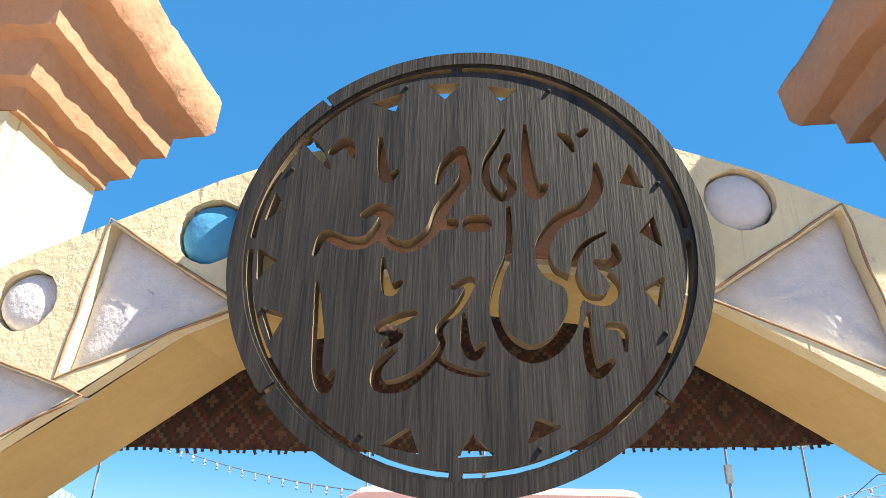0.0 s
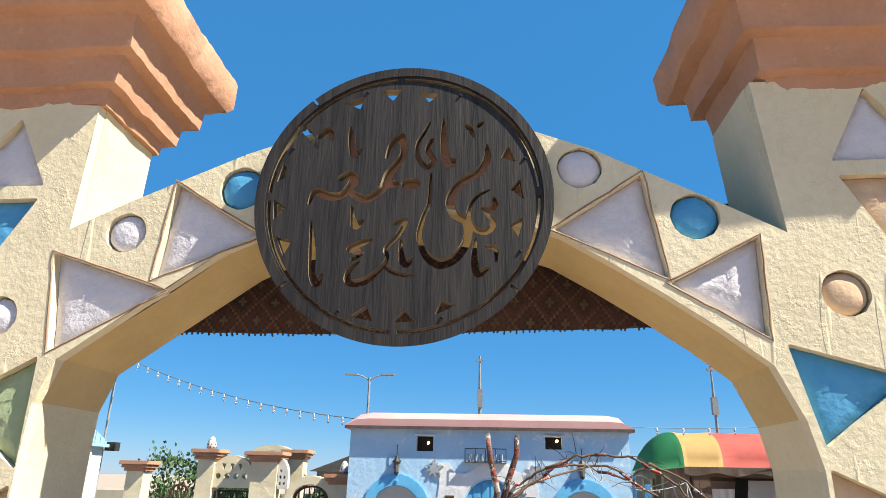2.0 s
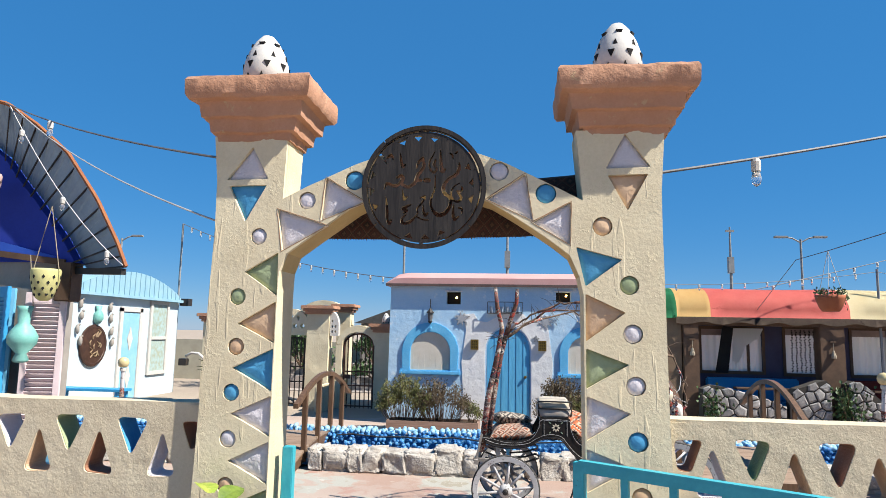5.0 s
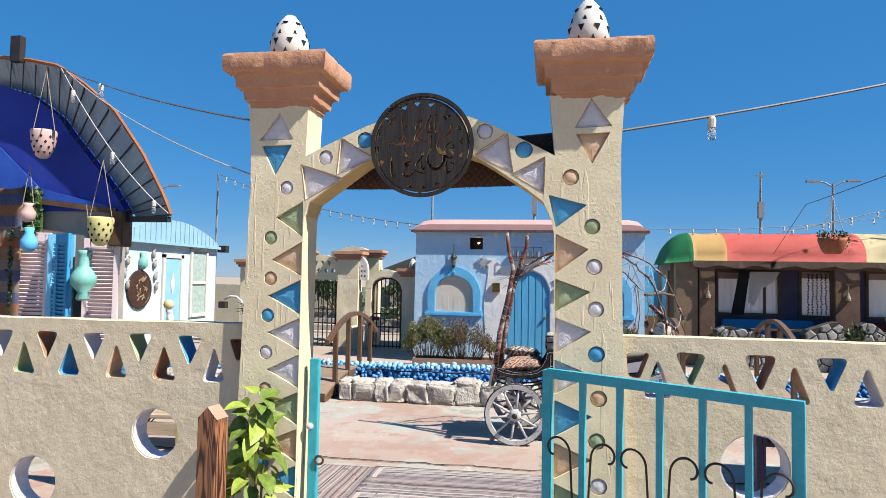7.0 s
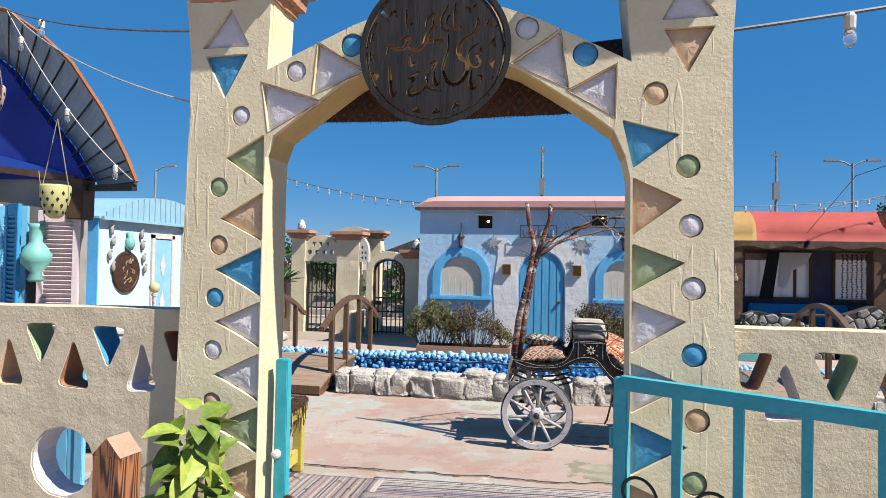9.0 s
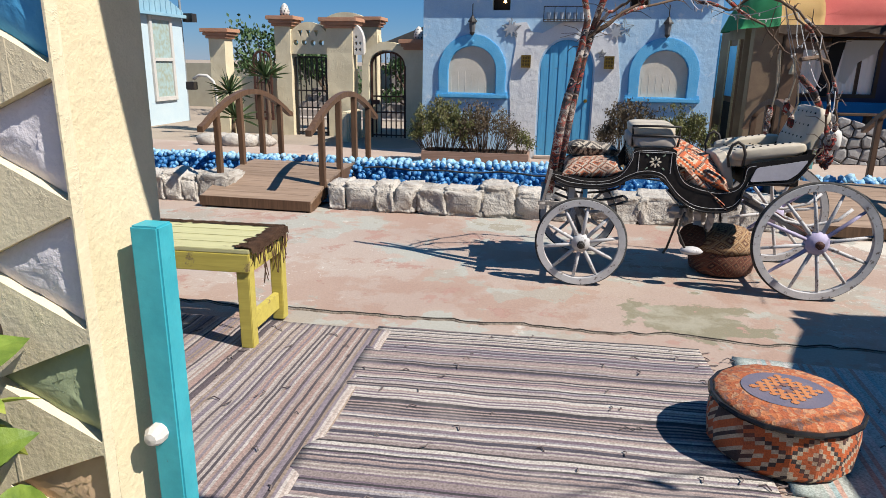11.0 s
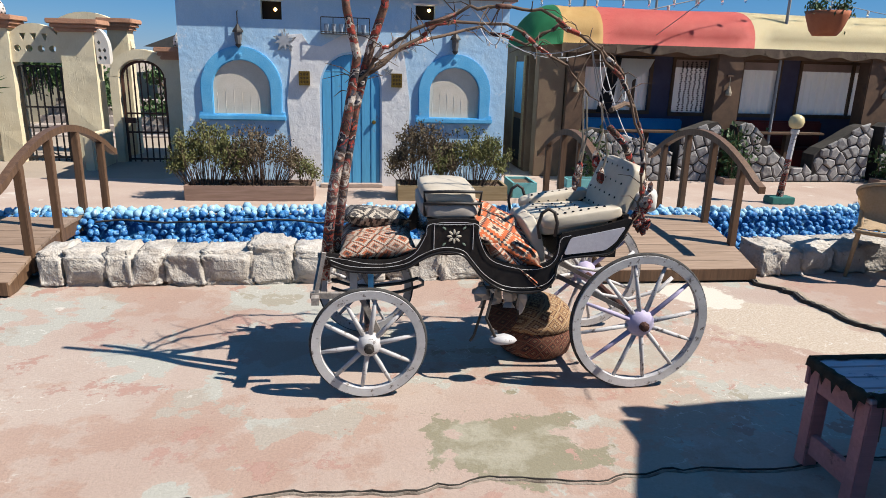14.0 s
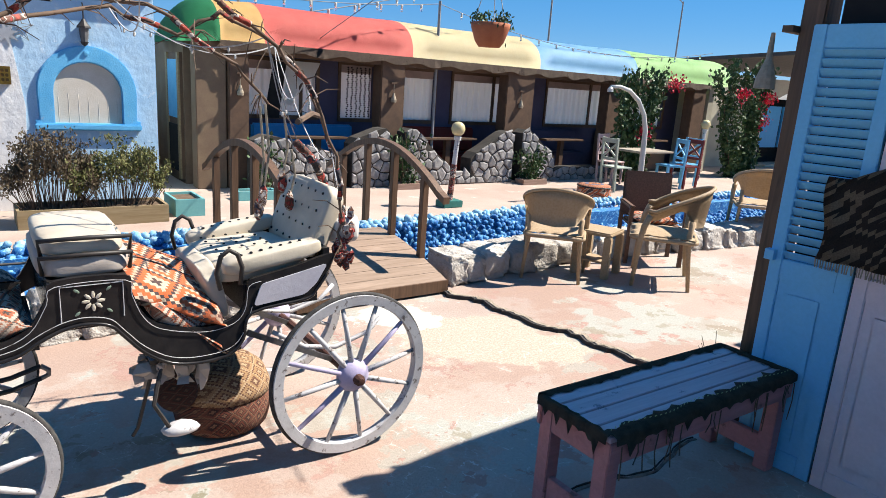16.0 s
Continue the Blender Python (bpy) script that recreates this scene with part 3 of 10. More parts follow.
_nt.links.new(_mx.outputs[0], _nt.nodes["Material Output"].inputs[0])
RED_SEAT = surf("red_bench_cloth", (0.25, 0.035, 0.025), (0.18, 0.03, 0.02), 0.9, 6.0)
STONE = surf("grey_field_stone", (0.52, 0.50, 0.48), (0.34, 0.32, 0.31), 0.9, 6.0, 40.0, 0.7, 0.02, random_tint=0.3, coarse=10.0)
MORTAR = surf("dark_mortar", (0.05, 0.045, 0.04), (0.08, 0.07, 0.06), 0.95, 10.0)
PALM = surf("palm_leaf", (0.06, 0.11, 0.04), (0.1, 0.15, 0.05), 0.6, 5.0, 30.0, 0.1)
ROOF_TILE = surf("old_roof", (0.09, 0.085, 0.08), (0.13, 0.12, 0.11), 0.8, 6.0)
LAMP_GREY = surf("galvanised_pole", (0.35, 0.36, 0.37), (0.28, 0.29, 0.3), 0.5, 6.0, 60.0, 0.05)
CREAM_ROUND = surf("cream_enamel", (0.66, 0.66, 0.62), (0.6, 0.6, 0.56), 0.4, 6.0)
POT = surf("terracotta_pot", (0.50, 0.17, 0.08), (0.42, 0.13, 0.06), 0.8, 8.0)
CREAM_WALL = surf("cream_far_wall", (0.58, 0.54, 0.42), (0.5, 0.46, 0.36), 0.9, 3.0)
EMBER = bpy.data.materials.new("warm_filament")
EMBER.use_nodes = True
EMBER.node_tree.nodes["Principled BSDF"].inputs["Emission Color"].default_value = (1.0, 0.55, 0.15, 1)
EMBER.node_tree.nodes["Principled BSDF"].inputs["Emission Strength"].default_value = 6.0

# ---- geometry helpers ----


def thing(name, at, label, category, group="", kind="", rz=0.0):
    """An empty at a thing's base."""
    ob = new(name)
    ob.empty_display_size = 0.1
    ob.matrix_basis = pose(*at, 0, 0, rz)
    return tagged(ob, label, category, group, kind)


def base_of(ob):
    m = Matrix.Identity(4)
    while ob is not None:
        m = ob.matrix_basis @ m
        ob = ob.parent
    return m


def part(name, bm, material, parent=None, label="", world=False, smooth=False, bevel=0.0, kind=""):
    """Links a bmesh as one mesh object under a thing or a part. world: the bmesh is in world places."""
    if world and parent is not None:
        bm.transform(base_of(parent).inverted())
    if bevel:
        es = [e for e in bm.edges if len(e.link_faces) == 2 and e.calc_face_angle(0) > 0.6]
        bmesh.ops.bevel(bm, geom=es, offset=bevel, segments=2, affect="EDGES", clamp_overlap=True)
    bmesh.ops.recalc_face_normals(bm, faces=bm.faces)
    me = bpy.data.meshes.new(name)
    bm.to_mesh(me)
    bm.free()
    for mm in (material if isinstance(material, (list, tuple)) else [material]):
        me.materials.append(mm)
    if smooth:
        me.polygons.foreach_set("use_smooth", [True] * len(me.polygons))
    ob = new(name, me)
    ob.parent = parent
    return tagged(ob, label, kind=kind)


def setting(name, bm, material, label, category, smooth=False, bevel=0.0):
    return tagged(part(name, bm, material, None, label, smooth=smooth, bevel=bevel), category=category, kind="structure")


def box(x0, x1, y0, y1, z0, z1, bm=None, m=None):
    bm = bm or bmesh.new()
    r = bmesh.ops.create_cube(bm, size=1.0)["verts"]
    for v in r:
        v.co = Vector(((x0, x1)[v.co.x > 0], (y0, y1)[v.co.y > 0], (z0, z1)[v.co.z > 0]))
        if m:
            v.co = m @ v.co
    return bm


def beam(a, b, w, h, bm=None, up=(0, 0, 1)):
    """A squared bar from a to b, w wide and h high."""
    bm = bm or bmesh.new()
    a, b = Vector(a), Vector(b)
    f = (b - a).normalized()
    s = f.cross(Vector(up))
    s = s.normalized() if s.length > 1e-4 else Vector((1, 0, 0))
    u = s.cross(f)
    vs = [bm.verts.new(p + s * (i * w / 2) + u * (j * h / 2)) for p in (a, b) for i, j in ((-1, -1), (1, -1), (1, 1), (-1, 1))]
    for q in ((3, 2, 1, 0), (4, 5, 6, 7), (0, 1, 5, 4), (1, 2, 6, 5), (2, 3, 7, 6), (3, 0, 4, 7)):
        bm.faces.new([vs[k] for k in q])
    return bm


def tube(pts, r, seg=8, bm=None, closed=False):
    """A round rod along points; r one radius or one for each point."""
    bm = bm or bmesh.new()
    pts = [Vector(p) for p in pts]
    n = len(pts)
    rs = r if isinstance(r, (list, tuple)) else [r] * n
    rings, prev = [], None
    for i, p in enumerate(pts):
        a = pts[(i - 1) % n] if (i > 0 or closed) else p
        b = pts[(i + 1) % n] if (i < n - 1 or closed) else p
        f = (b - a).normalized()
        s = prev - f * prev.dot(f) if prev is not None else f.orthogonal()
        s = s.normalized() if s.length > 1e-5 else f.orthogonal().normalized()
        prev = s
        u = f.cross(s)
        rings.append([bm.verts.new(p + (s * math.cos(k * math.tau / seg) + u * math.sin(k * math.tau / seg)) * rs[i]) for k in range(seg)])
    for i in range(n if closed else n - 1):
        A, B = rings[i], rings[(i + 1) % n]
        for k in range(seg):
            bm.faces.new((A[k], A[(k + 1) % seg], B[(k + 1) % seg], B[k]))
    if not closed:
        bm.faces.new(rings[0][::-1])
        bm.faces.new(rings[-1])
    return bm


def lathe(profile, seg=20, at=(0, 0, 0), bm=None, m=None, caps=True):
    """Profile of (radius, height) turned about z."""
    bm = bm or bmesh.new()
    at = Vector(at)
    rings = []
    for r, z in profile:
        rings.append([bm.verts.new(at + Vector((max(r, 1e-4) * math.cos(k * math.tau / seg), max(r, 1e-4) * math.sin(k * math.tau / seg), z))) for k in range(seg)])
    for A, B in zip(rings, rings[1:]):
        for k in range(seg):
            bm.faces.new((A[k], A[(k + 1) % seg], B[(k + 1) % seg], B[k]))
    if caps:
        bm.faces.new(rings[0][::-1])
        bm.faces.new(rings[-1])
    if m:
        bm.transform(m)
    return bm


def plate(loops, y0, y1, bm=None):
    """A sheet in the xz plane with holes: the first loop is the outline, the others holes."""
    bm = bm or bmesh.new()
    front, all_loops, edges = [], [], []
    for loop in loops:
        vs = [bm.verts.new((x, y0, z)) for x, z in loop]
        all_loops.append(vs)
        edges += [bm.edges.new((vs[i], vs[(i + 1) % len(vs)])) for i in range(len(vs))]
    got = bmesh.ops.triangle_fill(bm, edges=edges, use_beauty=True, use_dissolve=False)
    faces = [g for g in got["geom"] if isinstance(g, bmesh.types.BMFace)]
    back = {}
    for vs in all_loops:
        for v in vs:
            back[v] = bm.verts.new((v.co.x, y1, v.co.z))
    for f in faces:
        try:
            bm.faces.new([back[v] for v in reversed(f.verts)])
        except (KeyError, ValueError):
            pass
    for vs in all_loops:
        for i in range(len(vs)):
            a, b = vs[i], vs[(i + 1) % len(vs)]
            bm.faces.new((a, b, back[b], back[a]))
    return bm


def ring_loop(cx, cz, r, n=24, wob=0.0):
    return [(cx + (r + wob * math.sin(3.1 * k)) * math.cos(k * math.tau / n), cz + (r + wob * math.cos(2.3 * k)) * math.sin(k * math.tau / n)) for k in range(n)]


def rounded(pts, r=0.02, n=4):
    """A polygon with its corners rounded."""
    out = []
    for i, p in enumerate(pts):
        p, a, b = Vector(p), Vector(pts[i - 1]), Vector(pts[(i + 1) % len(pts)])
        d1, d2 = (a - p), (b - p)
        k = min(r, d1.length * 0.4, d2.length * 0.4)
        s, e = p + d1.normalized() * k, p + d2.normalized() * k
        for j in range(n + 1):
            t = j / n
            q = s * (1 - t) ** 2 + p * 2 * t * (1 - t) + e * t * t
            out.append((q.x, q.y))
    return out


def roughen(bm, amp, scale, along=None):
    for v in bm.verts:
        n = noise.noise_vector(v.co * scale)
        v.co += n * amp
    return bm


def grid_box(x0, x1, y0, y1, z0, z1, step, bm=None):
    """A box whose faces are cut into a grid, to be roughened."""
    bm = bm or bmesh.new()
    start = set(bm.verts)
    box(x0, x1, y0, y1, z0, z1, bm)
    for axis, (a, b) in enumerate(((x0, x1), (y0, y1), (z0, z1))):
        n = max(1, int((b - a) / step))
        for i in range(1, n):
            co, no = [0, 0, 0], [0, 0, 0]
            co[axis], no[axis] = a + (b - a) * i / n, 1
            geom = [g for g in (*bm.verts, *bm.edges, *bm.faces)]
            bmesh.ops.bisect_plane(bm, geom=geom, plane_co=co, plane_no=no)
    return bm


def blob(at, size, seed=0, sub=2, amp=0.25, scale=1.6, bm=None, flat=None):
    """A lumpy stone or cushion round a place."""
    bm = bm or bmesh.new()
    r = bmesh.ops.create_icosphere(bm, subdivisions=sub, radius=1.0)["verts"]
    for v in r:
        n = noise.noise(v.co * scale + Vector((seed * 7.3, seed * 3.1, seed)))
        v.co *= 1 + amp * n
        if flat is not None:
            v.co.z = max(v.co.z, flat)
        v.co = Vector((v.co.x * size[0], v.co.y * size[1], v.co.z * size[2])) + Vector(at)
    return bm


def cushion(sx, sy, sz, bm=None, n=10, puff=0.5, m=None):
    """A pillow lying flat: square outline, swollen middle, pinched seams."""
    bm = bm or bmesh.new()
    sides = []
    for s in (1, -1):
        g = []
        for i in range(n + 1):
            row = []
            for j in range(n + 1):
                u, v = 2 * i / n - 1, 2 * j / n - 1
                h = ((1 - u ** 4) * (1 - v ** 4)) ** puff
                w = 1 - 0.06 * (1 - abs(u * v))
                x, y = u * sx * w / 2, v * sy * w / 2
                p = Vector((x, y, s * sz / 2 * h + 0.012 * noise.noise((x * 9, y * 9, s))))
                row.append(bm.verts.new(m @ p if m else p))
            g.append(row)
        for i in range(n):
            for j in range(n):
                q = (g[i][j], g[i + 1][j], g[i + 1][j + 1], g[i][j + 1])
                bm.faces.new(q if s > 0 else q[::-1])
        sides.append(g)
    bmesh.ops.remove_doubles(bm, verts=bm.verts, dist=0.0015)
    return bm


def arc(cx, cz, r0, r1, a0, a1, n=16):
    return [(cx + r0 * math.cos(a0 + (a1 - a0) * k / n), cz + r1 * math.sin(a0 + (a1 - a0) * k / n)) for k in range(n + 1)]


def leaf_mesh(length, width, fold=0.15, droop=0.3):
    """One pointed leaf along +x."""
    bm = bmesh.new()
    n, mid, left, right = 6, [], [], []
    for i in range(n + 1):
        t = i / n
        w = width * math.sin(math.pi * min(1, t * 0.93 + 0.07)) ** 0.8 * (1 - 0.35 * t) / 2
        z = -droop * length * t * t
        mid.append(bm.verts.new((t * length, 0, z)))
        left.append(bm.verts.new((t * length, w, z + fold * w)))
        right.append(bm.verts.new((t * length, -w, z + fold * w)))
    for i in range(n):
        bm.faces.new((mid[i], mid[i + 1], left[i + 1], left[i]))
        bm.faces.new((mid[i + 1], mid[i], right[i], right[i + 1]))
    return bm


def copy_into(bm, mesh, m):
    base = len(bm.verts)
    vs = [bm.verts.new(m @ v.co) for v in mesh.vertices]
    for p in mesh.polygons:
        bm.faces.new([vs[k] for k in p.vertices])


def rot(a, b):
    """The turn that carries +x to the direction from a to b."""
    return (Vector(b) - Vector(a)).to_track_quat("X", "Z").to_matrix().to_4x4()


# ---- ground ----
gm = bmesh.new()
box(-400, 400, -400, 500, -0.6, -0.02, gm)
setting("ground", gm, surf("sandy_ground", (0.46, 0.38, 0.30), (0.38, 0.31, 0.25), 0.95, 0.6, 30.0, 0.4, 0.02), "pale sandy ground round the courtyard", "ground")

gm = bmesh.new()


def courtyard_height(x, y):
    z = 0.008 * noise.noise((x * 0.7, y * 0.7, 0)) + 0.003 * noise.noise((x * 5, y * 5, 3))
    return z


N_X, N_Y = 90, 60
cells = {}
for i in range(N_X + 1):
    for j in range(N_Y + 1):
        x, y = -9 + 22 * i / N_X, -6 + 13.6 * j / N_Y
        cells[i, j] = gm.verts.new((x, y, courtyard_height(x, y)))
for i in range(N_X):
    for j in range(N_Y):
        gm.faces.new((cells[i, j], cells[i + 1, j], cells[i + 1, j + 1], cells[i, j + 1]))
setting("floor", gm, PAVING, "patched pink and grey-green concrete courtyard floor", "floor", smooth=True)


def ragged(x0, y0, x1, y1, w, z0, z1, seed, n=60, jag=0.03):
    """A broken edge of concrete along a line."""
    bm = bmesh.new()
    a, b = Vector((x0, y0, 0)), Vector((x1, y1, 0))
    side = (b - a).normalized().cross(Vector((0, 0, 1)))
    rows = []
    for i in range(n + 1):
        p = a.lerp(b, i / n)
        k = noise.noise((i * 0.45, seed, 0)) * jag + noise.noise((i * 0.11, seed, 5)) * jag * 2.2
        h = z1 + 0.006 * noise.noise((i * 0.8, seed, 9))
        ww = w * (0.7 + 0.6 * abs(noise.noise((i * 0.3, seed, 2))))
        rows.append([bm.verts.new(p + side * (k - ww) + Vector((0, 0, z0))), bm.verts.new(p + side * (k - ww * 0.5) + Vector((0, 0, h))),
                     bm.verts.new(p + side * (k + ww * 0.5) + Vector((0, 0, h))), bm.verts.new(p + side * (k + ww) + Vector((0, 0, z0)))])
    for A, B in zip(rows, rows[1:]):
        for k in range(3):
            bm.faces.new((A[k], A[k + 1], B[k + 1], B[k]))
    return bm


CRACK = surf("crumbled_concrete_edge", (0.40, 0.34, 0.28), (0.12, 0.09, 0.07), 0.95, 9.0, 50.0, 0.8, 0.02)
setting("trim_slab_joint", ragged(-4.2, 3.63, 3.4, 3.70, 0.016, -0.005, 0.006, 1, 160, 0.035), CRACK, "crumbling concrete joint between floor slabs", "crack")
setting("trim_slab_joint_dark", ragged(-4.2, 3.648, 3.4, 3.718, 0.005, -0.002, 0.0085, 1, 160, 0.035), MORTAR, "dark gap in the slab joint", "crack")
setting("trim_crack", ragged(3.62, 6.45, 3.97, 4.5, 0.022, -0.005, 0.030, 4, 60, 0.05), MORTAR, "deep dark crack across the concrete", "crack")
setting("trim_crack_lip", ragged(3.665, 6.45, 4.015, 4.5, 0.05, -0.005, 0.028, 4, 60, 0.05), surf("pale_broken_concrete", (0.56, 0.46, 0.36), (0.34, 0.27, 0.2), 0.95, 9.0, 50.0, 0.8, 0.02), "raised broken lip of the cracked slab", "crack")

# ---- entrance arch ----
GY = 0.71
gate = thing("gateway_arch", (0, 0.81, 0), "cream stucco gateway arch with coloured inset triangles and terracotta capitals", "gateway")
ARCH_OUT = [(-0.60, 2.275), (-0.50, 2.325), (-0.40, 2.37), (-0.30, 2.415), (-0.20, 2.45), (-0.08, 2.475), (0.06, 2.478), (0.20, 2.452), (0.30, 2.415), (0.40, 2.365), (0.50, 2.315), (0.60, 2.262)]
ARCH_IN = [(0.60, 1.90), (0.585, 1.97), (0.55, 2.05), (0.48, 2.105), (0.40, 2.16), (0.32, 2.212), (0.24, 2.26), (0.12, 2.30), (0.0, 2.312), (-0.12, 2.30), (-0.24, 2.275), (-0.32, 2.235), (-0.42, 2.163), (-0.50, 2.105), (-0.575, 2.05), (-0.60, 1.98), (-0.603, 1.90)]
L_SIDE = [(-0.905, 2.54), (-0.885, 2.35), (-0.882, 2.15), (-0.89, 1.9), (-0.90, 1.5), (-0.915, 1.0), (-0.93, 0.5), (-0.95, 0.0)]
R_SIDE = [(0.96, 0.0), (0.94, 0.5), (0.92, 1.0), (0.905, 1.5), (0.90, 1.9), (0.895, 2.15), (0.895, 2.3), (0.91, 2.54)]
outline = ([(-0.592, 2.54)] + L_SIDE + [(-0.62, 0.0), (-0.606, 1.0)] + ARCH_IN[::-1] + [(0.604, 1.0), (0.612, 0.0)] + R_SIDE + [(0.575, 2.54)] + ARCH_OUT[::-1])

TRIS = [  # corners, paint
    ([(-0.738, 2.497), (-0.845, 2.355), (-0.664, 2.358)], P_WHITE), ([(-0.832, 2.332), (-0.668, 2.335), (-0.755, 2.177)], P_BLUE),
    ([(-0.606, 2.057), (-0.748, 1.976), (-0.604, 1.878)], P_GREEN), ([(-0.606, 1.86), (-0.765, 1.768), (-0.606, 1.69)], P_ORANGE),
    ([(-0.607, 1.675), (-0.778, 1.593), (-0.607, 1.502)], P_BLUE), ([(-0.607, 1.49), (-0.775, 1.415), (-0.607, 1.33)], P_WHITE),
    ([(-0.607, 1.315), (-0.775, 1.235), (-0.607, 1.15)], P_WHITE), ([(-0.607, 1.135), (-0.775, 1.06), (-0.607, 0.975)], P_GREEN),
    ([(-0.608, 0.96), (-0.78, 0.885), (-0.608, 0.8)], P_ORANGE), ([(-0.609, 0.785), (-0.785, 0.71), (-0.609, 0.63)], P_BLUE),
    ([(0.762, 2.527), (0.686, 2.386), (0.858, 2.392)], P_WHITE), ([(0.692, 2.362), (0.848, 2.366), (0.768, 2.220)], P_ORANGE),
    ([(0.572, 2.084), (0.748, 2.035), (0.607, 1.93)], P_BLUE), ([(0.606, 1.905), (0.757, 1.834), (0.607, 1.722)], P_ORANGE),
    ([(0.607, 1.70), (0.767, 1.642), (0.607, 1.548)], P_GREEN), ([(0.607, 1.525), (0.772, 1.464), (0.607, 1.36)], P_WHITE),
    ([(0.607, 1.335), (0.775, 1.27), (0.607, 1.175)], P_WHITE), ([(0.608, 1.155), (0.778, 1.085), (0.608, 0.985)], P_BLUE),
    ([(0.608, 0.965), (0.78, 0.895), (0.608, 0.80)], P_ORANGE), ([(0.609, 0.785), (0.785, 0.71), (0.609, 0.62)], P_GREEN),
    ([(-0.614, 2.228), (-0.590, 2.068), (-0.418, 2.165)], P_WHITE), ([(-0.418, 2.356), (-0.434, 2.190), (-0.265, 2.262)], P_WHITE),
    ([(0.235, 2.27), (0.377, 2.364), (0.405, 2.190)], P_WHITE), ([(0.413, 2.178), (0.552, 2.252), (0.548, 2.096)], P_WHITE)]
ROUNDS = [(-0.693, 2.121, 0.034, P_WHITE), (-0.768, 1.876, 0.034, P_GREEN), (-0.763, 1.677, 0.034, P_ORANGE), (-0.773, 1.497, 0.034, P_BLUE),
          (-0.776, 1.318, 0.034, P_WHITE), (-0.775, 1.14, 0.034, P_ORANGE), (-0.778, 0.965, 0.034, P_GREEN), (-0.78, 0.79, 0.034, P_BLUE),
          (0.673, 2.162, 0.037, P_ORANGE), (0.77, 1.937, 0.036, P_GREEN), (0.78, 1.755, 0.036, P_WHITE), (0.788, 1.564, 0.036, P_WHITE),
          (0.792, 1.363, 0.037, P_BLUE), (0.803, 1.167, 0.037, P_ORANGE), (0.796, 0.978, 0.037, P_GREEN), (0.805, 0.781, 0.037, P_WHITE),
          (-0.497, 2.268, 0.034, P_WHITE), (-0.302, 2.349, 0.038, P_BLUE), (0.277, 2.381, 0.036, P_WHITE), (0.459, 2.291, 0.038, P_BLUE)]


def shrink(t, k):
    cx, cz = sum(p[0] for p in t) / 3, sum(p[1] for p in t) / 3
    return [(cx + (p[0] - cx) * k, cz + (p[1] - cz) * k) for p in t]


TRIS[-4:] = [(shrink(t, 1.075), paint) for t, paint in TRIS[-4:]]  # those over the arch fill the band
ROUNDS[-4:] = [(x, z, r * 1.05, paint) for x, z, r, paint in ROUNDS[-4:]]
bm = plate([outline] + [rounded(shrink(t, 0.985), 0.006, 2) for t, _ in TRIS] + [ring_loop(x, z, r, 22, 0.0008) for x, z, r, _ in ROUNDS], GY, GY + 0.022)
part("front_render", bm, STUCCO, gate, "cream render with recessed shapes", world=True)
core = [(-0.590, 2.54)] + L_SIDE + [(-0.623, 0.0), (-0.609, 1.0)] + [(x * 1.004, z + 0.003) for x, z in ARCH_IN[::-1]] + [(0.607, 1.0), (0.615, 0.0)] + R_SIDE + [(0.573, 2.54)] + [(x, z - 0.003) for x, z in ARCH_OUT[::-1]]
body = part("arch_body", plate([core], GY + 0.022, 0.905), ARCH_YELLOW, gate, "cream sides and yellow soffit darkened for its shade", world=True)
# downward faces get a darker yellow, with the soffit's shade in the colour
body.data.materials.append(surf("shaded_yellow_soffit", (0.76, 0.56, 0.27), (0.66, 0.47, 0.21), 0.85, 5.0, 80.0, 0.4, 0.01, coarse=12.0))
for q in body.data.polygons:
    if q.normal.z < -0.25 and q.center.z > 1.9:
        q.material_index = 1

for t, paint in TRIS:
    bm = bmesh.new()
    cx, cz = sum(p[0] for p in t) / 3, sum(p[1] for p in t) / 3
    n = 8
    edge = []
    for i in range(3):
        for j in range(n):
            k = j / n
            edge.append((t[i][0] + (t[(i + 1) % 3][0] - t[i][0]) * k, t[i][1] + (t[(i + 1) % 3][1] - t[i][1]) * k))
    rings = []
    for k, dy in ((1.0, 0.020), (0.94, 0.016), (0.6, 0.013), (0.25, 0.011)):
        rings.append([bm.verts.new((cx + (x - cx) * k, GY + dy + 0.004 * noise.noise((x * 40, z * 40, k * 3)), cz + (z - cz) * k)) for x, z in edge])
    for A, B in zip(rings, rings[1:]):
        for i in range(len(edge)):
            bm.faces.new((A[i], A[(i + 1) % len(edge)], B[(i + 1) % len(edge)], B[i]))
    bm.faces.new(rings[-1])
    part("triangle_inset", bm, paint, gate, world=True, smooth=True)
for x, z, r, paint in ROUNDS:
    bm = lathe([(r * 0.99, 0.0), (r * 0.95, 0.010), (r * 0.85, 0.016), (r * 0.55, 0.019), (r * 0.2, 0.0205), (0.001, 0.021)], 22, m=Matrix.Translation((x, GY + 0.022, z)) @ pose(0, 0, 0, 90))
    roughen(bm, 0.0015, 45)
    part("round_inset", bm, paint, gate, world=True, smooth=True)


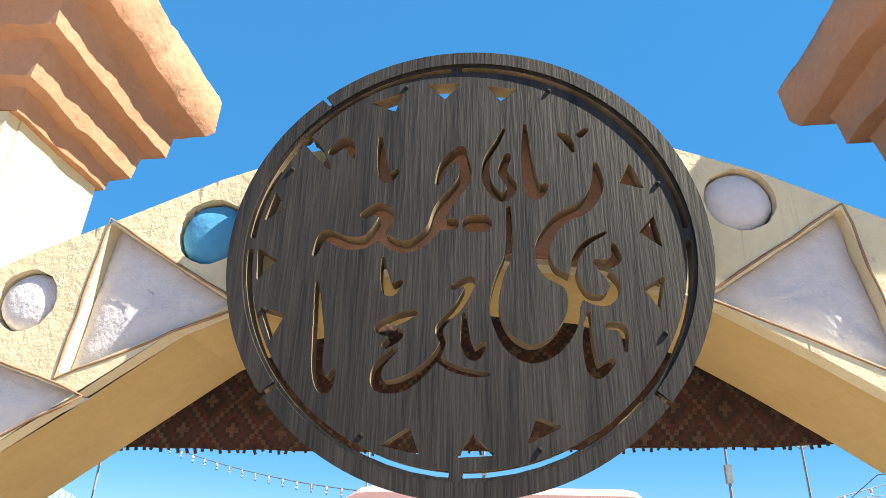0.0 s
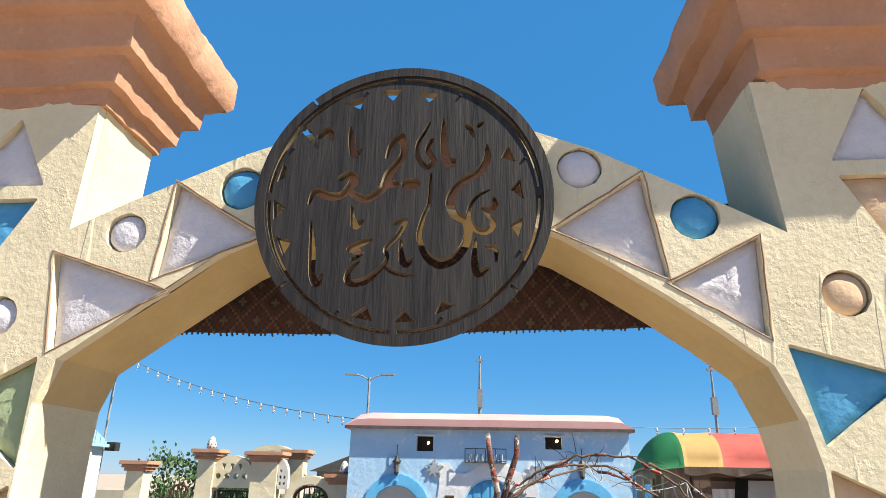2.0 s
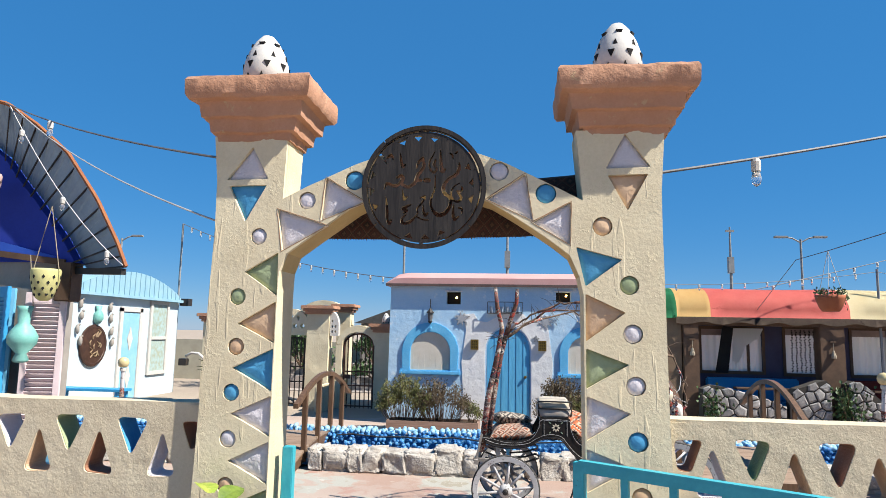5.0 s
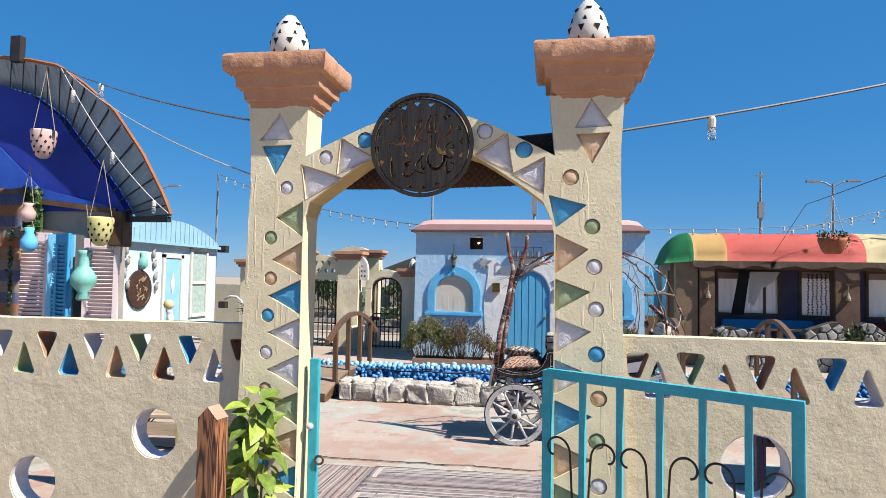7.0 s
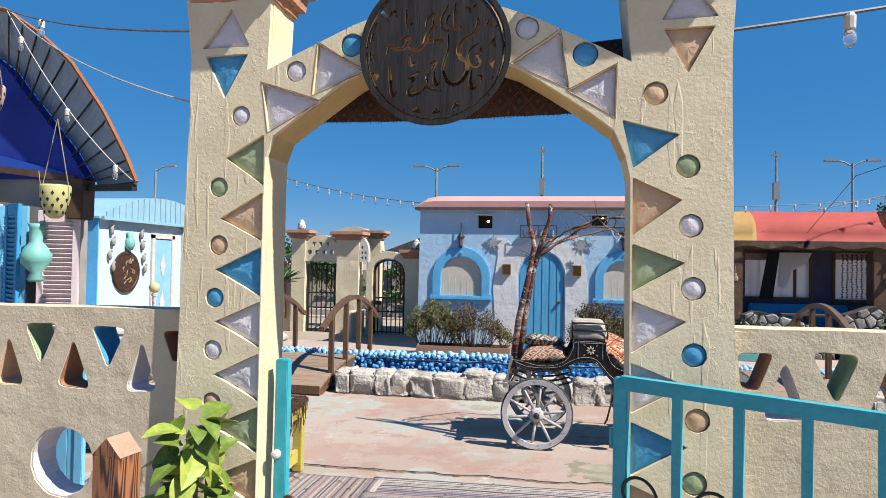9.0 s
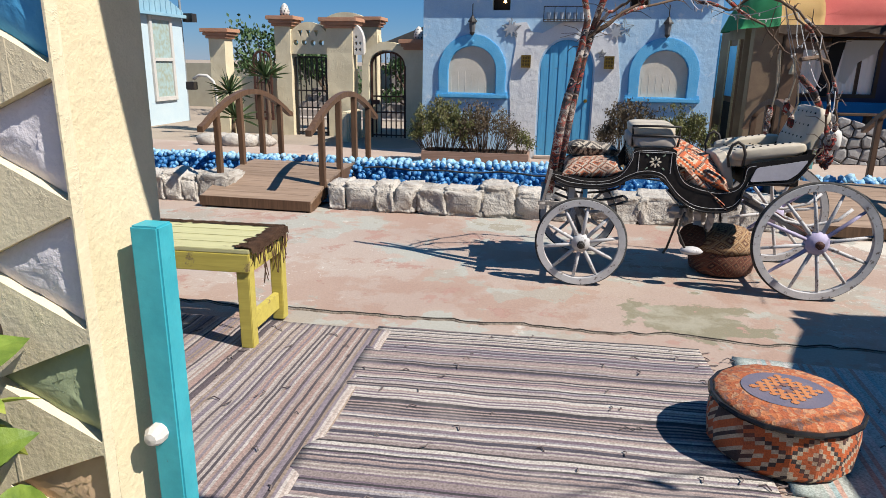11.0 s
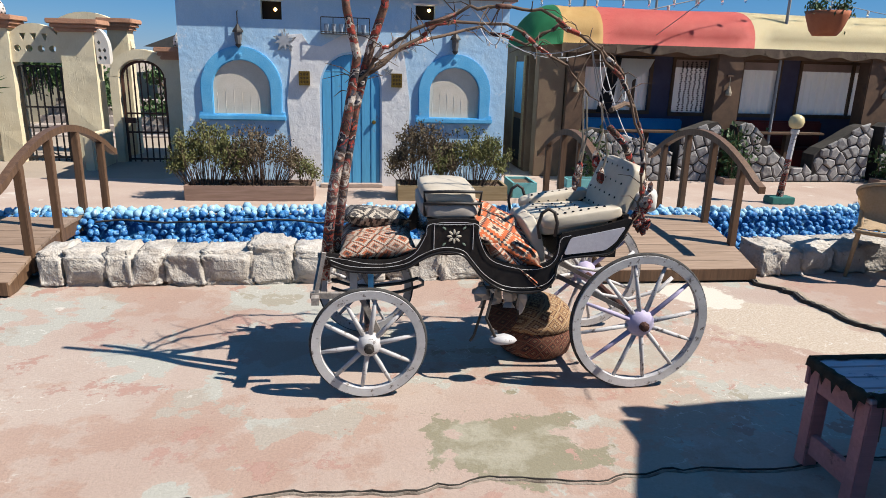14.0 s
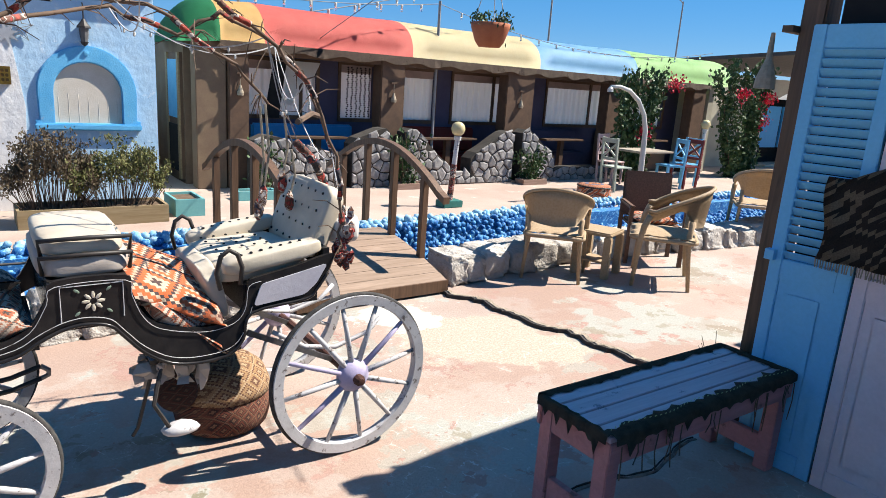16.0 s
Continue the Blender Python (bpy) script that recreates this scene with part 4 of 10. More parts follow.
def capital(cx, cy):
    """A stepped terracotta capital."""
    bm = bmesh.new()
    steps = [(0.155, 2.52), (0.160, 2.548), (0.178, 2.552), (0.184, 2.590), (0.188, 2.604), (0.210, 2.609), (0.215, 2.655), (0.220, 2.668), (0.250, 2.675), (0.259, 2.690), (0.262, 2.752), (0.255, 2.766), (0.2, 2.769)]
    rings = []
    n = 24
    for w, z in steps:
        d = w - 0.055
        ring = []
        for i in range(4 * n):
            s, k = divmod(i, n)
            u = 2 * k / n - 1
            px, py = ((u, -1), (1, u), (-u, 1), (-1, -u))[s]
            p = Vector((cx + px * w, cy + py * d, z))
            ring.append(bm.verts.new(p + noise.noise_vector(p * 9) * 0.006 + noise.noise_vector(p * 38) * 0.003))
        rings.append(ring)
    for A, B in zip(rings, rings[1:]):
        for i in range(4 * n):
            bm.faces.new((A[i], A[(i + 1) % (4 * n)], B[(i + 1) % (4 * n)], B[i]))
    bm.faces.new(rings[0][::-1])
    bm.faces.new(rings[-1])
    return bm


for cx in (-0.735, 0.765):
    part("capital", capital(cx, 0.81), TERRACOTTA, gate, "terracotta stepped capital", world=True, smooth=True).data.set_sharp_from_angle(angle=radians(32))
# brown raised lines round the arch's shapes
LINE = surf("brown_relief_line", (0.30, 0.16, 0.10), (0.46, 0.30, 0.19), 0.9, 9.0, 60.0, 0.5)
for t, _ in TRIS[-4:]:
    big_t = shrink(t, 1.03)
    pts = []
    for i in range(3):
        for j in range(8):
            x, z = (big_t[i][q] + (big_t[(i + 1) % 3][q] - big_t[i][q]) * j / 8 for q in (0, 1))
            pts.append((x + 0.003 * noise.noise((x * 50, z * 50, 1)), GY, z + 0.003 * noise.noise((x * 50, z * 50, 8))))
    part("relief_line", tube(pts, 0.0016, 5, closed=True), LINE, gate, "brown raised line", world=True, smooth=True)


def finial(at, group="clay lamps on the gateway"):
    """An egg-shaped pierced clay lamp."""
    k = 1.06
    f = thing("clay_finial", at, "white egg-shaped clay lamp with pierced holes on a terracotta capital", "lamp", group)
    prof = [(0.062, 0.0), (0.086, 0.03), (0.092, 0.06), (0.087, 0.10), (0.072, 0.14), (0.048, 0.18), (0.024, 0.205), (0.004, 0.213)]
    part("shell", lathe([(r * k, z * 1.2) for r, z in prof], 26), CERAMIC, f, smooth=True)
    for row, (r, z, s) in enumerate(((0.0895, 0.035, 1), (0.0905, 0.075, -1), (0.0815, 0.115, 1), (0.062, 0.152, -1))):
        for q in range(9 - row):
            a = (q + 0.5 * (row % 2)) * math.tau / (9 - row)
            bm = bmesh.new()
            w, h = 0.013, 0.014 * s
            lean = (0.0, -0.03, -0.10, -0.35)[row] * 0.014
            vs = [bm.verts.new(p) for p in ((r + 0.0025, -w, z - h), (r + 0.0025, w, z - h), (r + 0.0015 + lean, 0, z + h))]
            vs2 = [bm.verts.new(v.co - Vector((0.012, 0, 0))) for v in vs]
            bm.faces.new(vs); bm.faces.new(vs2[::-1])
            for i in range(3):
                bm.faces.new((vs[i], vs[(i + 1) % 3], vs2[(i + 1) % 3], vs2[i]))
            bm.transform(Matrix.Diagonal((k, k, 1.2, 1)) @ pose(0, 0, 0, 0, 0, math.degrees(a)))
            # black wedge stands for the shade inside the hole
            part("hole", bm, DARK, f)
    return f


finial((-0.735, 0.80, 2.763))
finial((0.75, 0.80, 2.763))

# ---- round sign: board with letters sawn through ----
SX, SZ, SR, SY, SK = -0.017, 2.315, 0.246, 0.680, 1.085
strokes = []


def cut(pts, widths):
    """One brush stroke sawn out of the board, in millimetres from its middle."""
    n = len(pts)
    P = [Vector(p) for p in pts]
    for i in range(n - 1):
        a, b, c, d = P[max(i - 1, 0)], P[i], P[i + 1], P[min(i + 2, n - 1)]
        last, steps = None, 7
        for j in range(steps + 1):
            t = j / steps
            q = 0.5 * ((2 * b) + (c - a) * t + (2 * a - 5 * b + 4 * c - d) * t * t + (3 * b - a - 3 * c + d) * t ** 3)
            w = widths[i] + (widths[i + 1] - widths[i]) * t
            if last is not None:
                strokes.append((last[0], last[1], q.x, q.y, (last[2] + w) / 2))
            last = (q.x, q.y, w)


cut([(-171, 124), (-157, 115), (-139, 88)], [1.6, 4.9, 1.6])
cut([(-114, 100), (-123, 118), (-137, 107)], [1.2, 4.9, 3.2])
cut([(-88, 124), (-85, 97), (-79, 75), (-68, 83)], [1.2, 3.8, 4.9, 1.6])
cut([(-28, 68), (-20, 90), (-5, 105)], [1.6, 4.3, 4.9])
cut([(-4, 100), (-1, 73), (-22, 41), (-31, 17), (-51, 0), (-69, 2), (-87, 17)], [3.8, 4.9, 5.9, 5.4, 4.9, 4.9, 2.7])
cut([(-144, -8), (-135, 12), (-115, 4), (-94, 6), (-77, 29), (-84, 40), (-98, 34)], [1.6, 4.3, 5.4, 4.9, 5.9, 5.4, 3.2])
cut([(-22, 23), (-12, 23)], [4.9, 4.9])
cut([(6, 23), (17, 23)], [7.0, 7.0])
cut([(39, 130), (31, 113), (21, 93), (22, 67), (36, 51), (46, 63), (37, 80), (42, 98)], [1.2, 2.2, 2.7, 3.2, 3.8, 3.8, 3.8, 2.7])
cut([(60, 135), (61, 93), (67, 57), (78, 63)], [1.2, 4.3, 6.5, 2.2])
cut([(94, 123), (102, 116), (107, 102)], [1.6, 3.8, 1.2])
cut([(121, 127), (115, 122)], [2.2, 3.2])
cut([(128, 87), (128, 63), (115, 41), (90, 26), (73, -1), (77, -25), (97, -41), (98, -69), (82, -95), (61, -105), (44, -98), (33, -83), (27, -61), (32, -33), (41, -7), (42, 40)], [1.6, 4.9, 5.4, 4.9, 5.4, 5.4, 4.9, 4.9, 5.9, 6.5, 5.4, 3.8, 3.2, 2.7, 2.7, 1.6])
cut([(132, 12), (110, -2), (100, -27), (109, -50), (127, -55), (137, -41), (126, -24)], [1.2, 2.2, 2.7, 3.2, 4.3, 3.8, 2.7])
cut([(138, -1), (140, -14), (131, -20), (121, -18)], [1.6, 3.8, 3.8, 2.2])
cut([(-138, -37), (-132, -87), (-130, -119), (-122, -135), (-115, -121)], [1.2, 4.3, 3.8, 4.9, 1.6])
cut([(-77, -12), (-74, -34), (-69, -45), (-59, -37)], [1.2, 3.2, 4.9, 1.6])
cut([(-45, -67), (-60, -73), (-76, -81), (-60, -87), (-70, -97)], [2.2, 4.3, 3.8, 4.3, 2.7])
cut([(-62, -102), (-76, -118), (-74, -133), (-53, -132), (-31, -115), (-19, -96), (-22, -81), (-4, -59), (6, -36), (-10, -42)], [2.2, 3.2, 4.3, 4.9, 3.2, 2.2, 2.7, 3.2, 3.2, 2.2])
cut([(-26, -107), (-11, -117), (7, -122), (22, -123)], [1.6, 2.7, 2.7, 1.2])
cut([(0, -68), (2, -94), (9, -105), (18, -96)], [1.2, 3.8, 4.9, 1.6])
cut([(111, -66), (109, -95), (114, -120), (129, -111)], [1.2, 3.8, 4.9, 2.2])
cut([(128, -79), (140, -82), (141, -102)], [2.7, 3.2, 1.2])
SAWN = [[(-101, 166), (-67, 179), (-74, 155)], [(-42, 189), (-6, 190), (-22, 169)], [(21, 185), (54, 180), (36, 165)], [(-190, 61), (-177, 43), (-198, 28)], [(-200, 0), (-179, -14), (-197, -35)], [(-190, -61), (-165, -68), (-176, -93)], [(-70, -184), (-46, -168), (-36, -191)], [(8, -173), (27, -191), (-7, -193)], [(62, -159), (84, -167), (53, -182)], [(161, 88), (173, 58), (149, 65)], [(178, 30), (183, -4), (163, 12)], [(182, -31), (174, -64), (161, -44)]]


def sign_field(step=2.0, size=240):
    """Distance to the nearest sawn-out shape, on a grid."""
    n = int(2 * size / step) + 1
    g = np.linspace(-size, size, n)
    X, Z = np.meshgrid(g, g, indexing="ij")
    F = np.full(X.shape, 1e3)
    for x0, z0, x1, z1, w in strokes:
        dx, dz = x1 - x0, z1 - z0
        k = np.clip(((X - x0) * dx + (Z - z0) * dz) / (dx * dx + dz * dz + 1e-9), 0, 1)
        F = np.minimum(F, np.hypot(X - x0 - k * dx, Z - z0 - k * dz) - 1.3 * w)
    for t in SAWN:
        cx, cz = sum(p[0] for p in t) / 3, sum(p[1] for p in t) / 3
        D = np.full(X.shape, -1e3)
        for i in range(3):
            (ax, az), (bx, bz) = t[i], t[(i + 1) % 3]
            nx, nz = bz - az, ax - bx
            l = math.hypot(nx, nz)
            s = 1 if (cx - ax) * nx + (cz - az) * nz < 0 else -1
            D = np.maximum(D, s * ((X - ax) * nx + (Z - az) * nz) / l)
        F = np.minimum(F, D)
    R, A = np.hypot(X, Z), np.arctan2(Z, X)
    slot = np.abs(R - 206.5) - 2.8
    for gap in (-1.60, 0.05, 1.62, 3.12, -3.16):
        slot = np.maximum(slot, 5.5 - np.abs((A - gap) * 211))
    return g, np.minimum(F, slot)


def contours(g, F):
    """Closed lines along which the field is nought."""
    n, links = len(g), {}

    def at(i, j, k):
        a = (i, j)
        b = (i + 1, j) if k == 0 else (i, j + 1)
        t = F[a] / (F[a] - F[b])
        t = min(0.97, max(0.03, t))
        return (g[a[0]] + (g[b[0]] - g[a[0]]) * t, g[a[1]] + (g[b[1]] - g[a[1]]) * t)
    S = (F < 0).astype(int)
    for i in range(n - 1):
        for j in range(n - 1):
            c = S[i, j] + S[i + 1, j] + S[i + 1, j + 1] + S[i, j + 1]
            if c in (0, 4):
                continue
            cr = []
            for key, a, b in (((i, j, 0), (i, j), (i + 1, j)), ((i + 1, j, 1), (i + 1, j), (i + 1, j + 1)), ((i, j + 1, 0), (i, j + 1), (i + 1, j + 1)), ((i, j, 1), (i, j), (i, j + 1))):
                if S[a] != S[b]:
                    cr.append(key)
            pairs = [(cr[0], cr[1])] if len(cr) == 2 else ([(cr[0], cr[3]), (cr[1], cr[2])] if S[i, j] else [(cr[0], cr[1]), (cr[2], cr[3])])
            for a, b in pairs:
                links.setdefault(a, []).append(b)
                links.setdefault(b, []).append(a)
    loops, seen = [], set()
    for k0 in links:
        if k0 in seen:
            continue
        loop, k, prev = [], k0, None
        while k not in seen:
            seen.add(k)
            loop.append(at(*k))
            nxt = [q for q in links[k] if q != prev]
            prev, k = k, (nxt[0] if nxt else k)
        if len(loop) > 6:
            loops.append(loop)
    return loops


# added plate close behind the sign, keeps the arch seen through the letters dark
crown = [(-0.17, 2.452), (-0.08, 2.466), (0.06, 2.468), (0.16, 2.455), (0.18, 2.40), (0.17, 2.30), (0.12, 2.306), (0.0, 2.318), (-0.12, 2.306), (-0.17, 2.30), (-0.19, 2.40)]
part("sign_mount", plate([crown], SY + 0.0215, GY - 0.001), TERRACOTTA, gate, "brown plate added behind the sign to darken its letters", world=True, bevel=0.006)
sign = thing("round_sign", (SX, SY, SZ - SR), "dark weathered round wooden sign with sawn-out Arabic calligraphy", "sign")
holes = contours(*sign_field())
bm = plate([[(SX + 0.2155 * SK * math.cos(k * math.tau / 120), SZ + 0.2155 * SK * math.sin(k * math.tau / 120)) for k in range(120)]]
           + [[(SX + SK * x / 1000, SZ + SK * z / 1000) for x, z in lp] for lp in holes], SY, SY + 0.019)
board = part("board", bm, SIGN_WOOD, sign, "charcoal board with sawn letters", world=True)
board.data.materials.append(SIGN_EDGE)
for q in board.data.polygons:
    if abs(q.normal.y) < 0.5:
        q.material_index = 1
for a0, a1, mat_ in ((-2.45, -0.72, SIGN_WOOD), (-0.70, 2.28, SIGN_WOOD), (2.30, 3.81, SIGN_WOOD)):
    o = arc(SX, SZ, 0.2275 * SK, 0.2275 * SK, a0, a1, 40)
    i_ = arc(SX, SZ, 0.2125 * SK, 0.2125 * SK, a1, a0, 40)
    part("rim", plate([o + i_], SY - 0.004, SY + 0.0), mat_, sign, "dark rim segment", world=True)
part("edge_band", tube([(SX + 0.2165 * SK * math.cos(k * math.tau / 60), SY + 0.010, SZ + 0.2165 * SK * math.sin(k * math.tau / 60)) for k in range(60)], 0.009, 6, closed=True), SIGN_EDGE, sign, "raw wood edge", world=True)
for k in range(8):
    a = k * math.tau / 8 + 0.33
    part("nail", lathe([(0.003, -0.002), (0.0025, 0.002), (0.0005, 0.003)], 8, m=Matrix.Translation((SX + 0.196 * SK * math.cos(a), SY, SZ + 0.196 * SK * math.sin(a))) @ pose(0, 0, 0, 90)), DARK, sign, world=True)

# carpet slung behind the arch
bm = bmesh.new()
rows = []
for i in range(41):
    u = i / 40
    x = -0.86 + 1.74 * u
    top = 2.30 + 0.16 * u
    low = 2.15 + 0.035 * u - 0.02 * math.sin(math.pi * u) + 0.004 * noise.noise((i * 1.3, 0, 0))
    row = []
    for k, (y, z) in enumerate(((0.95, low), (0.94, low + 0.05), (0.935, (low + top) / 2), (0.95, top - 0.02), (1.0, top), (1.1, top + 0.01), (1.2, top), (1.2, top - 0.012), (1.1, top - 0.003), (1.0, top - 0.012), (0.962, top - 0.03), (0.947, (low + top) / 2), (0.958, low))):
        row.append(bm.verts.new((x, y + 0.012 * noise.noise((x * 3, z * 4, 1)), z)))
    rows.append(row)
for A, B in zip(rows, rows[1:]):
    for k in range(13):
        bm.faces.new((A[k], A[(k + 1) % 13], B[(k + 1) % 13], B[k]))
bm.faces.new(rows[0]); bm.faces.new(rows[-1][::-1])
carpet = thing("carpet_canopy", (0, 1.0, 2.15), "dark red-brown woven carpet canopy slung behind the gateway", "carpet")
part("cloth", bm, KILIM_DARK, carpet, world=True, smooth=True)
bm = bmesh.new()
for i in range(150):
    x = -0.85 + 1.72 * i / 149
    u = (x + 0.86) / 1.74
    z = 2.15 + 0.035 * u - 0.02 * math.sin(math.pi * u)
    tube([(x, 0.954, z + 0.004), (x + random.uniform(-0.004, 0.004), 0.954, z - random.uniform(0.001, 0.006))], 0.0022, 4, bm)
tagged(part("fringe", bm, BROWN_CLOTH, carpet, "frayed edge", world=True), kind="stuff")

# ---- garden walls either side of the arch ----
WALL_Y0, WALL_Y1, WALL_TOP = 0.75, 0.875, 1.445
P_BROWN = surf("brown_paint", (0.42, 0.20, 0.12), (0.50, 0.26, 0.16), 0.85, 9.0, 60.0, 0.45, 0.012, coarse=14.0, lumps=4.0)


def garden_wall(name, x0, x1, period, phase, rounds, paints, end_hole, lift=0.0, wide=1.0):
    loops, liners, half = [], [], period / 2
    x, i = phase, 0
    while x < x1 - 0.10:
        if x > x0 + 0.10:
            up = i % 2 == 0
            if up:
                t = [(x, 1.338 + lift), (x - 0.5 * half * wide, 1.155 + lift), (x + 0.5 * half * wide, 1.155 + lift)]
            else:
                t = [(x - 0.53 * half * wide, 1.38), (x + 0.53 * half * wide, 1.38), (x, 1.38 - 1.14 * half)]
            t = [(a + 0.012 * noise.noise((a * 9, b * 7, 2)), b + 0.010 * noise.noise((a * 7, b * 9, 5))) for a, b in t]
            loops.append(rounded(t, 0.036, 5))
            liners.append(paints[i % len(paints)])
        x += period / 2
        i += 1
    loops.append(rounded(end_hole, 0.022, 4))
    liners.append(P_BROWN)
    for cx, cz, r in rounds:
        loops.append(ring_loop(cx, cz, r, 32, 0.002))
        liners.append(P_WHITE)
    top = [(x1 - (x1 - x0) * k / 40, WALL_TOP + 0.005 * noise.noise((k * 0.35, x0, 0))) for k in range(41)]
    bm = plate([[(x0, 0.0), (x1, 0.0)] + top] + loops, WALL_Y0, WALL_Y1)
    es = [e for e in bm.edges if len(e.link_faces) == 2 and min(v.co.z for v in e.verts) > 1.40 and e.calc_face_angle(0) > 0.8]
    bmesh.ops.bevel(bm, geom=es, offset=0.010, segments=2, affect="EDGES")
    w = setting(name, bm, STUCCO_WALL, "sand-coloured stucco garden wall with painted triangular openings", "wall")
    for lp, paint in zip(loops, liners):
        b2 = bmesh.new()
        cx, cz = sum(p[0] for p in lp) / len(lp), sum(p[1] for p in lp) / len(lp)
        n = len(lp)
        R = [[b2.verts.new((cx + (x - cx) * k, y, cz + (z - cz) * k)) for x, z in lp] for y, k in ((WALL_Y0 + 0.006, 0.995), (WALL_Y1 - 0.006, 0.995), (WALL_Y1 - 0.006, 0.955), (WALL_Y0 + 0.006, 0.955))]
        for s in range(4):
            A, B = R[s], R[(s + 1) % 4]
            for q in range(n):
                b2.faces.new((A[q], A[(q + 1) % n], B[(q + 1) % n], B[q]))
        part("opening_lining", b2, paint, w, world=True)
    return w


garden_wall("wall_left", -4.6, -0.885, 0.268, -4.285, [(-1.376, 0.885, 0.128), (-2.06, 0.60, 0.135), (-2.9, 0.86, 0.13), (-3.6, 0.6, 0.13)],
            [P_BLUE, P_WHITE, P_ORANGE, P_GREEN, P_BROWN, P_BLUE, P_WHITE, P_GREEN, P_BROWN], [(-0.992, 1.372), (-0.915, 1.375), (-0.918, 1.275), (-0.948, 1.262)])
garden_wall("wall_right", 0.90, 4.2, 0.288, 1.059, [(1.468, 0.895, 0.145), (2.3, 0.6, 0.14), (3.1, 0.88, 0.14)],
            [P_WHITE, P_GREEN, P_ORANGE, P_BROWN, P_ORANGE, P_BLUE], [(0.925, 1.372), (1.03, 1.375), (0.985, 1.255), (0.935, 1.262)], 0.018, 0.92)

# ---- turquoise iron gate leaf, swung open outwards ----
leaf = thing("iron_gate", (0.580, 0.695, 0.0), "turquoise painted iron gate standing open with black scrolls", "gate", rz=-26.0)
LW = 1.0
part("gate_frame", box(-0.022, 0.022, -0.014, 0.014, 0.25, 1.29), TEAL_IRON, leaf, bevel=0.003)
part("gate_frame", box(LW - 0.022, LW + 0.022, -0.014, 0.014, 0.25, 1.262), TEAL_IRON, leaf, bevel=0.003)
part("top_rail", beam((0.0, 0, 1.275), (LW + 0.02, 0, 1.25), 0.032, 0.042), TEAL_IRON, leaf, bevel=0.003)
part("bottom_rail", beam((0.022, 0, 0.28), (LW - 0.022, 0, 0.28), 0.028, 0.042), TEAL_IRON, leaf, bevel=0.003)
for k in range(1, 6):
    x = LW * k / 6
    part("bar", box(x - 0.013, x + 0.013, -0.011, 0.011, 0.30, 1.255 - 0.025 * k / 6), TEAL_IRON, leaf)
for k in range(6):
    x = LW * (k + 0.5) / 6
    s = 1 if k % 2 else -1
    pts = []
    for j in range(20):
        a = j / 19 * 4.3
        r = 0.020 + 0.058 * (1 - j / 19)
        pts.append((x + s * (0.035 - r * math.cos(a) * 0.9), -0.022, 0.945 + r * math.sin(a)))
    pts = [(x - s * 0.045, -0.022, 0.36), (x - s * 0.055, -0.022, 0.6)] + pts
    part("scroll", tube(pts, 0.0052, 6), BLACK_IRON, leaf, "black iron scroll", smooth=True)
part("latch_plate", box(LW - 0.22, LW + 0.03, -0.03, -0.015, 0.72, 0.745), BLACK_IRON, leaf)
for z in (0.4, 1.1):
    part("hinge", tube([(-0.03, 0.01, z - 0.03), (-0.03, 0.01, z + 0.03)], 0.013, 8), TEAL_IRON, leaf)

gp = thing("gate_post", (-0.555, 0.80, 0), "turquoise iron gate post with a rusty latch", "post")
part("post", box(-0.022, 0.022, -0.02, 0.02, 0.0, 1.285), TEAL_IRON, gp, bevel=0.003)
part("bolt", lathe([(0.016, 0), (0.016, 0.015), (0.01, 0.025), (0.001, 0.027)], 10, m=Matrix.Translation((-0.01, -0.02, 0.96)) @ pose(0, 0, 0, 90)), CERAMIC, gp)
part("latch_ring", tube([(0.04 + 0.02 * math.cos(k * math.tau / 12), -0.024, 0.80 + 0.02 * math.sin(k * math.tau / 12)) for k in range(12)], 0.006, 6, closed=True), RUST_IRON, gp, "rusty iron ring")

wp = thing("wooden_post", (-0.782, 0.23, 0), "stained timber post with a pointed top before the wall", "post", rz=-8)
bm = box(-0.048, 0.048, -0.04, 0.04, 0.0, 1.10)
tip = [v for v in bm.verts if v.co.z > 1]
bmesh.ops.bevel(bm, geom=[e for e in bm.edges if abs(e.verts[0].co.z - e.verts[1].co.z) > 0.5], offset=0.006, segments=1, affect="EDGES")
part("shaft", bm, POST_WOOD, wp)
bm = bmesh.new()
b4 = [bm.verts.new((x, y, 1.101)) for x, y in ((-0.047, -0.039), (0.047, -0.039), (0.047, 0.039), (-0.047, 0.039))]
ridge = [bm.verts.new((0, -0.039, 1.15)), bm.verts.new((0, 0.039, 1.15))]
for q in ((b4[0], b4[1], ridge[0]), (b4[1], b4[2], ridge[1], ridge[0]), (b4[2], b4[3], ridge[1]), (b4[3], b4[0], ridge[0], ridge[1]), (b4[3], b4[2], b4[1], b4[0])):
    bm.faces.new(q)
point = part("pointed_top", bm, surf("bare_timber", (0.52, 0.36, 0.26), (0.42, 0.28, 0.19), 0.7, 9.0), wp, "pale sawn slopes")
point.data.materials.append(POST_WOOD)
for q in point.data.polygons:
    if abs(q.normal.y) > 0.9:
        q.material_index = 1

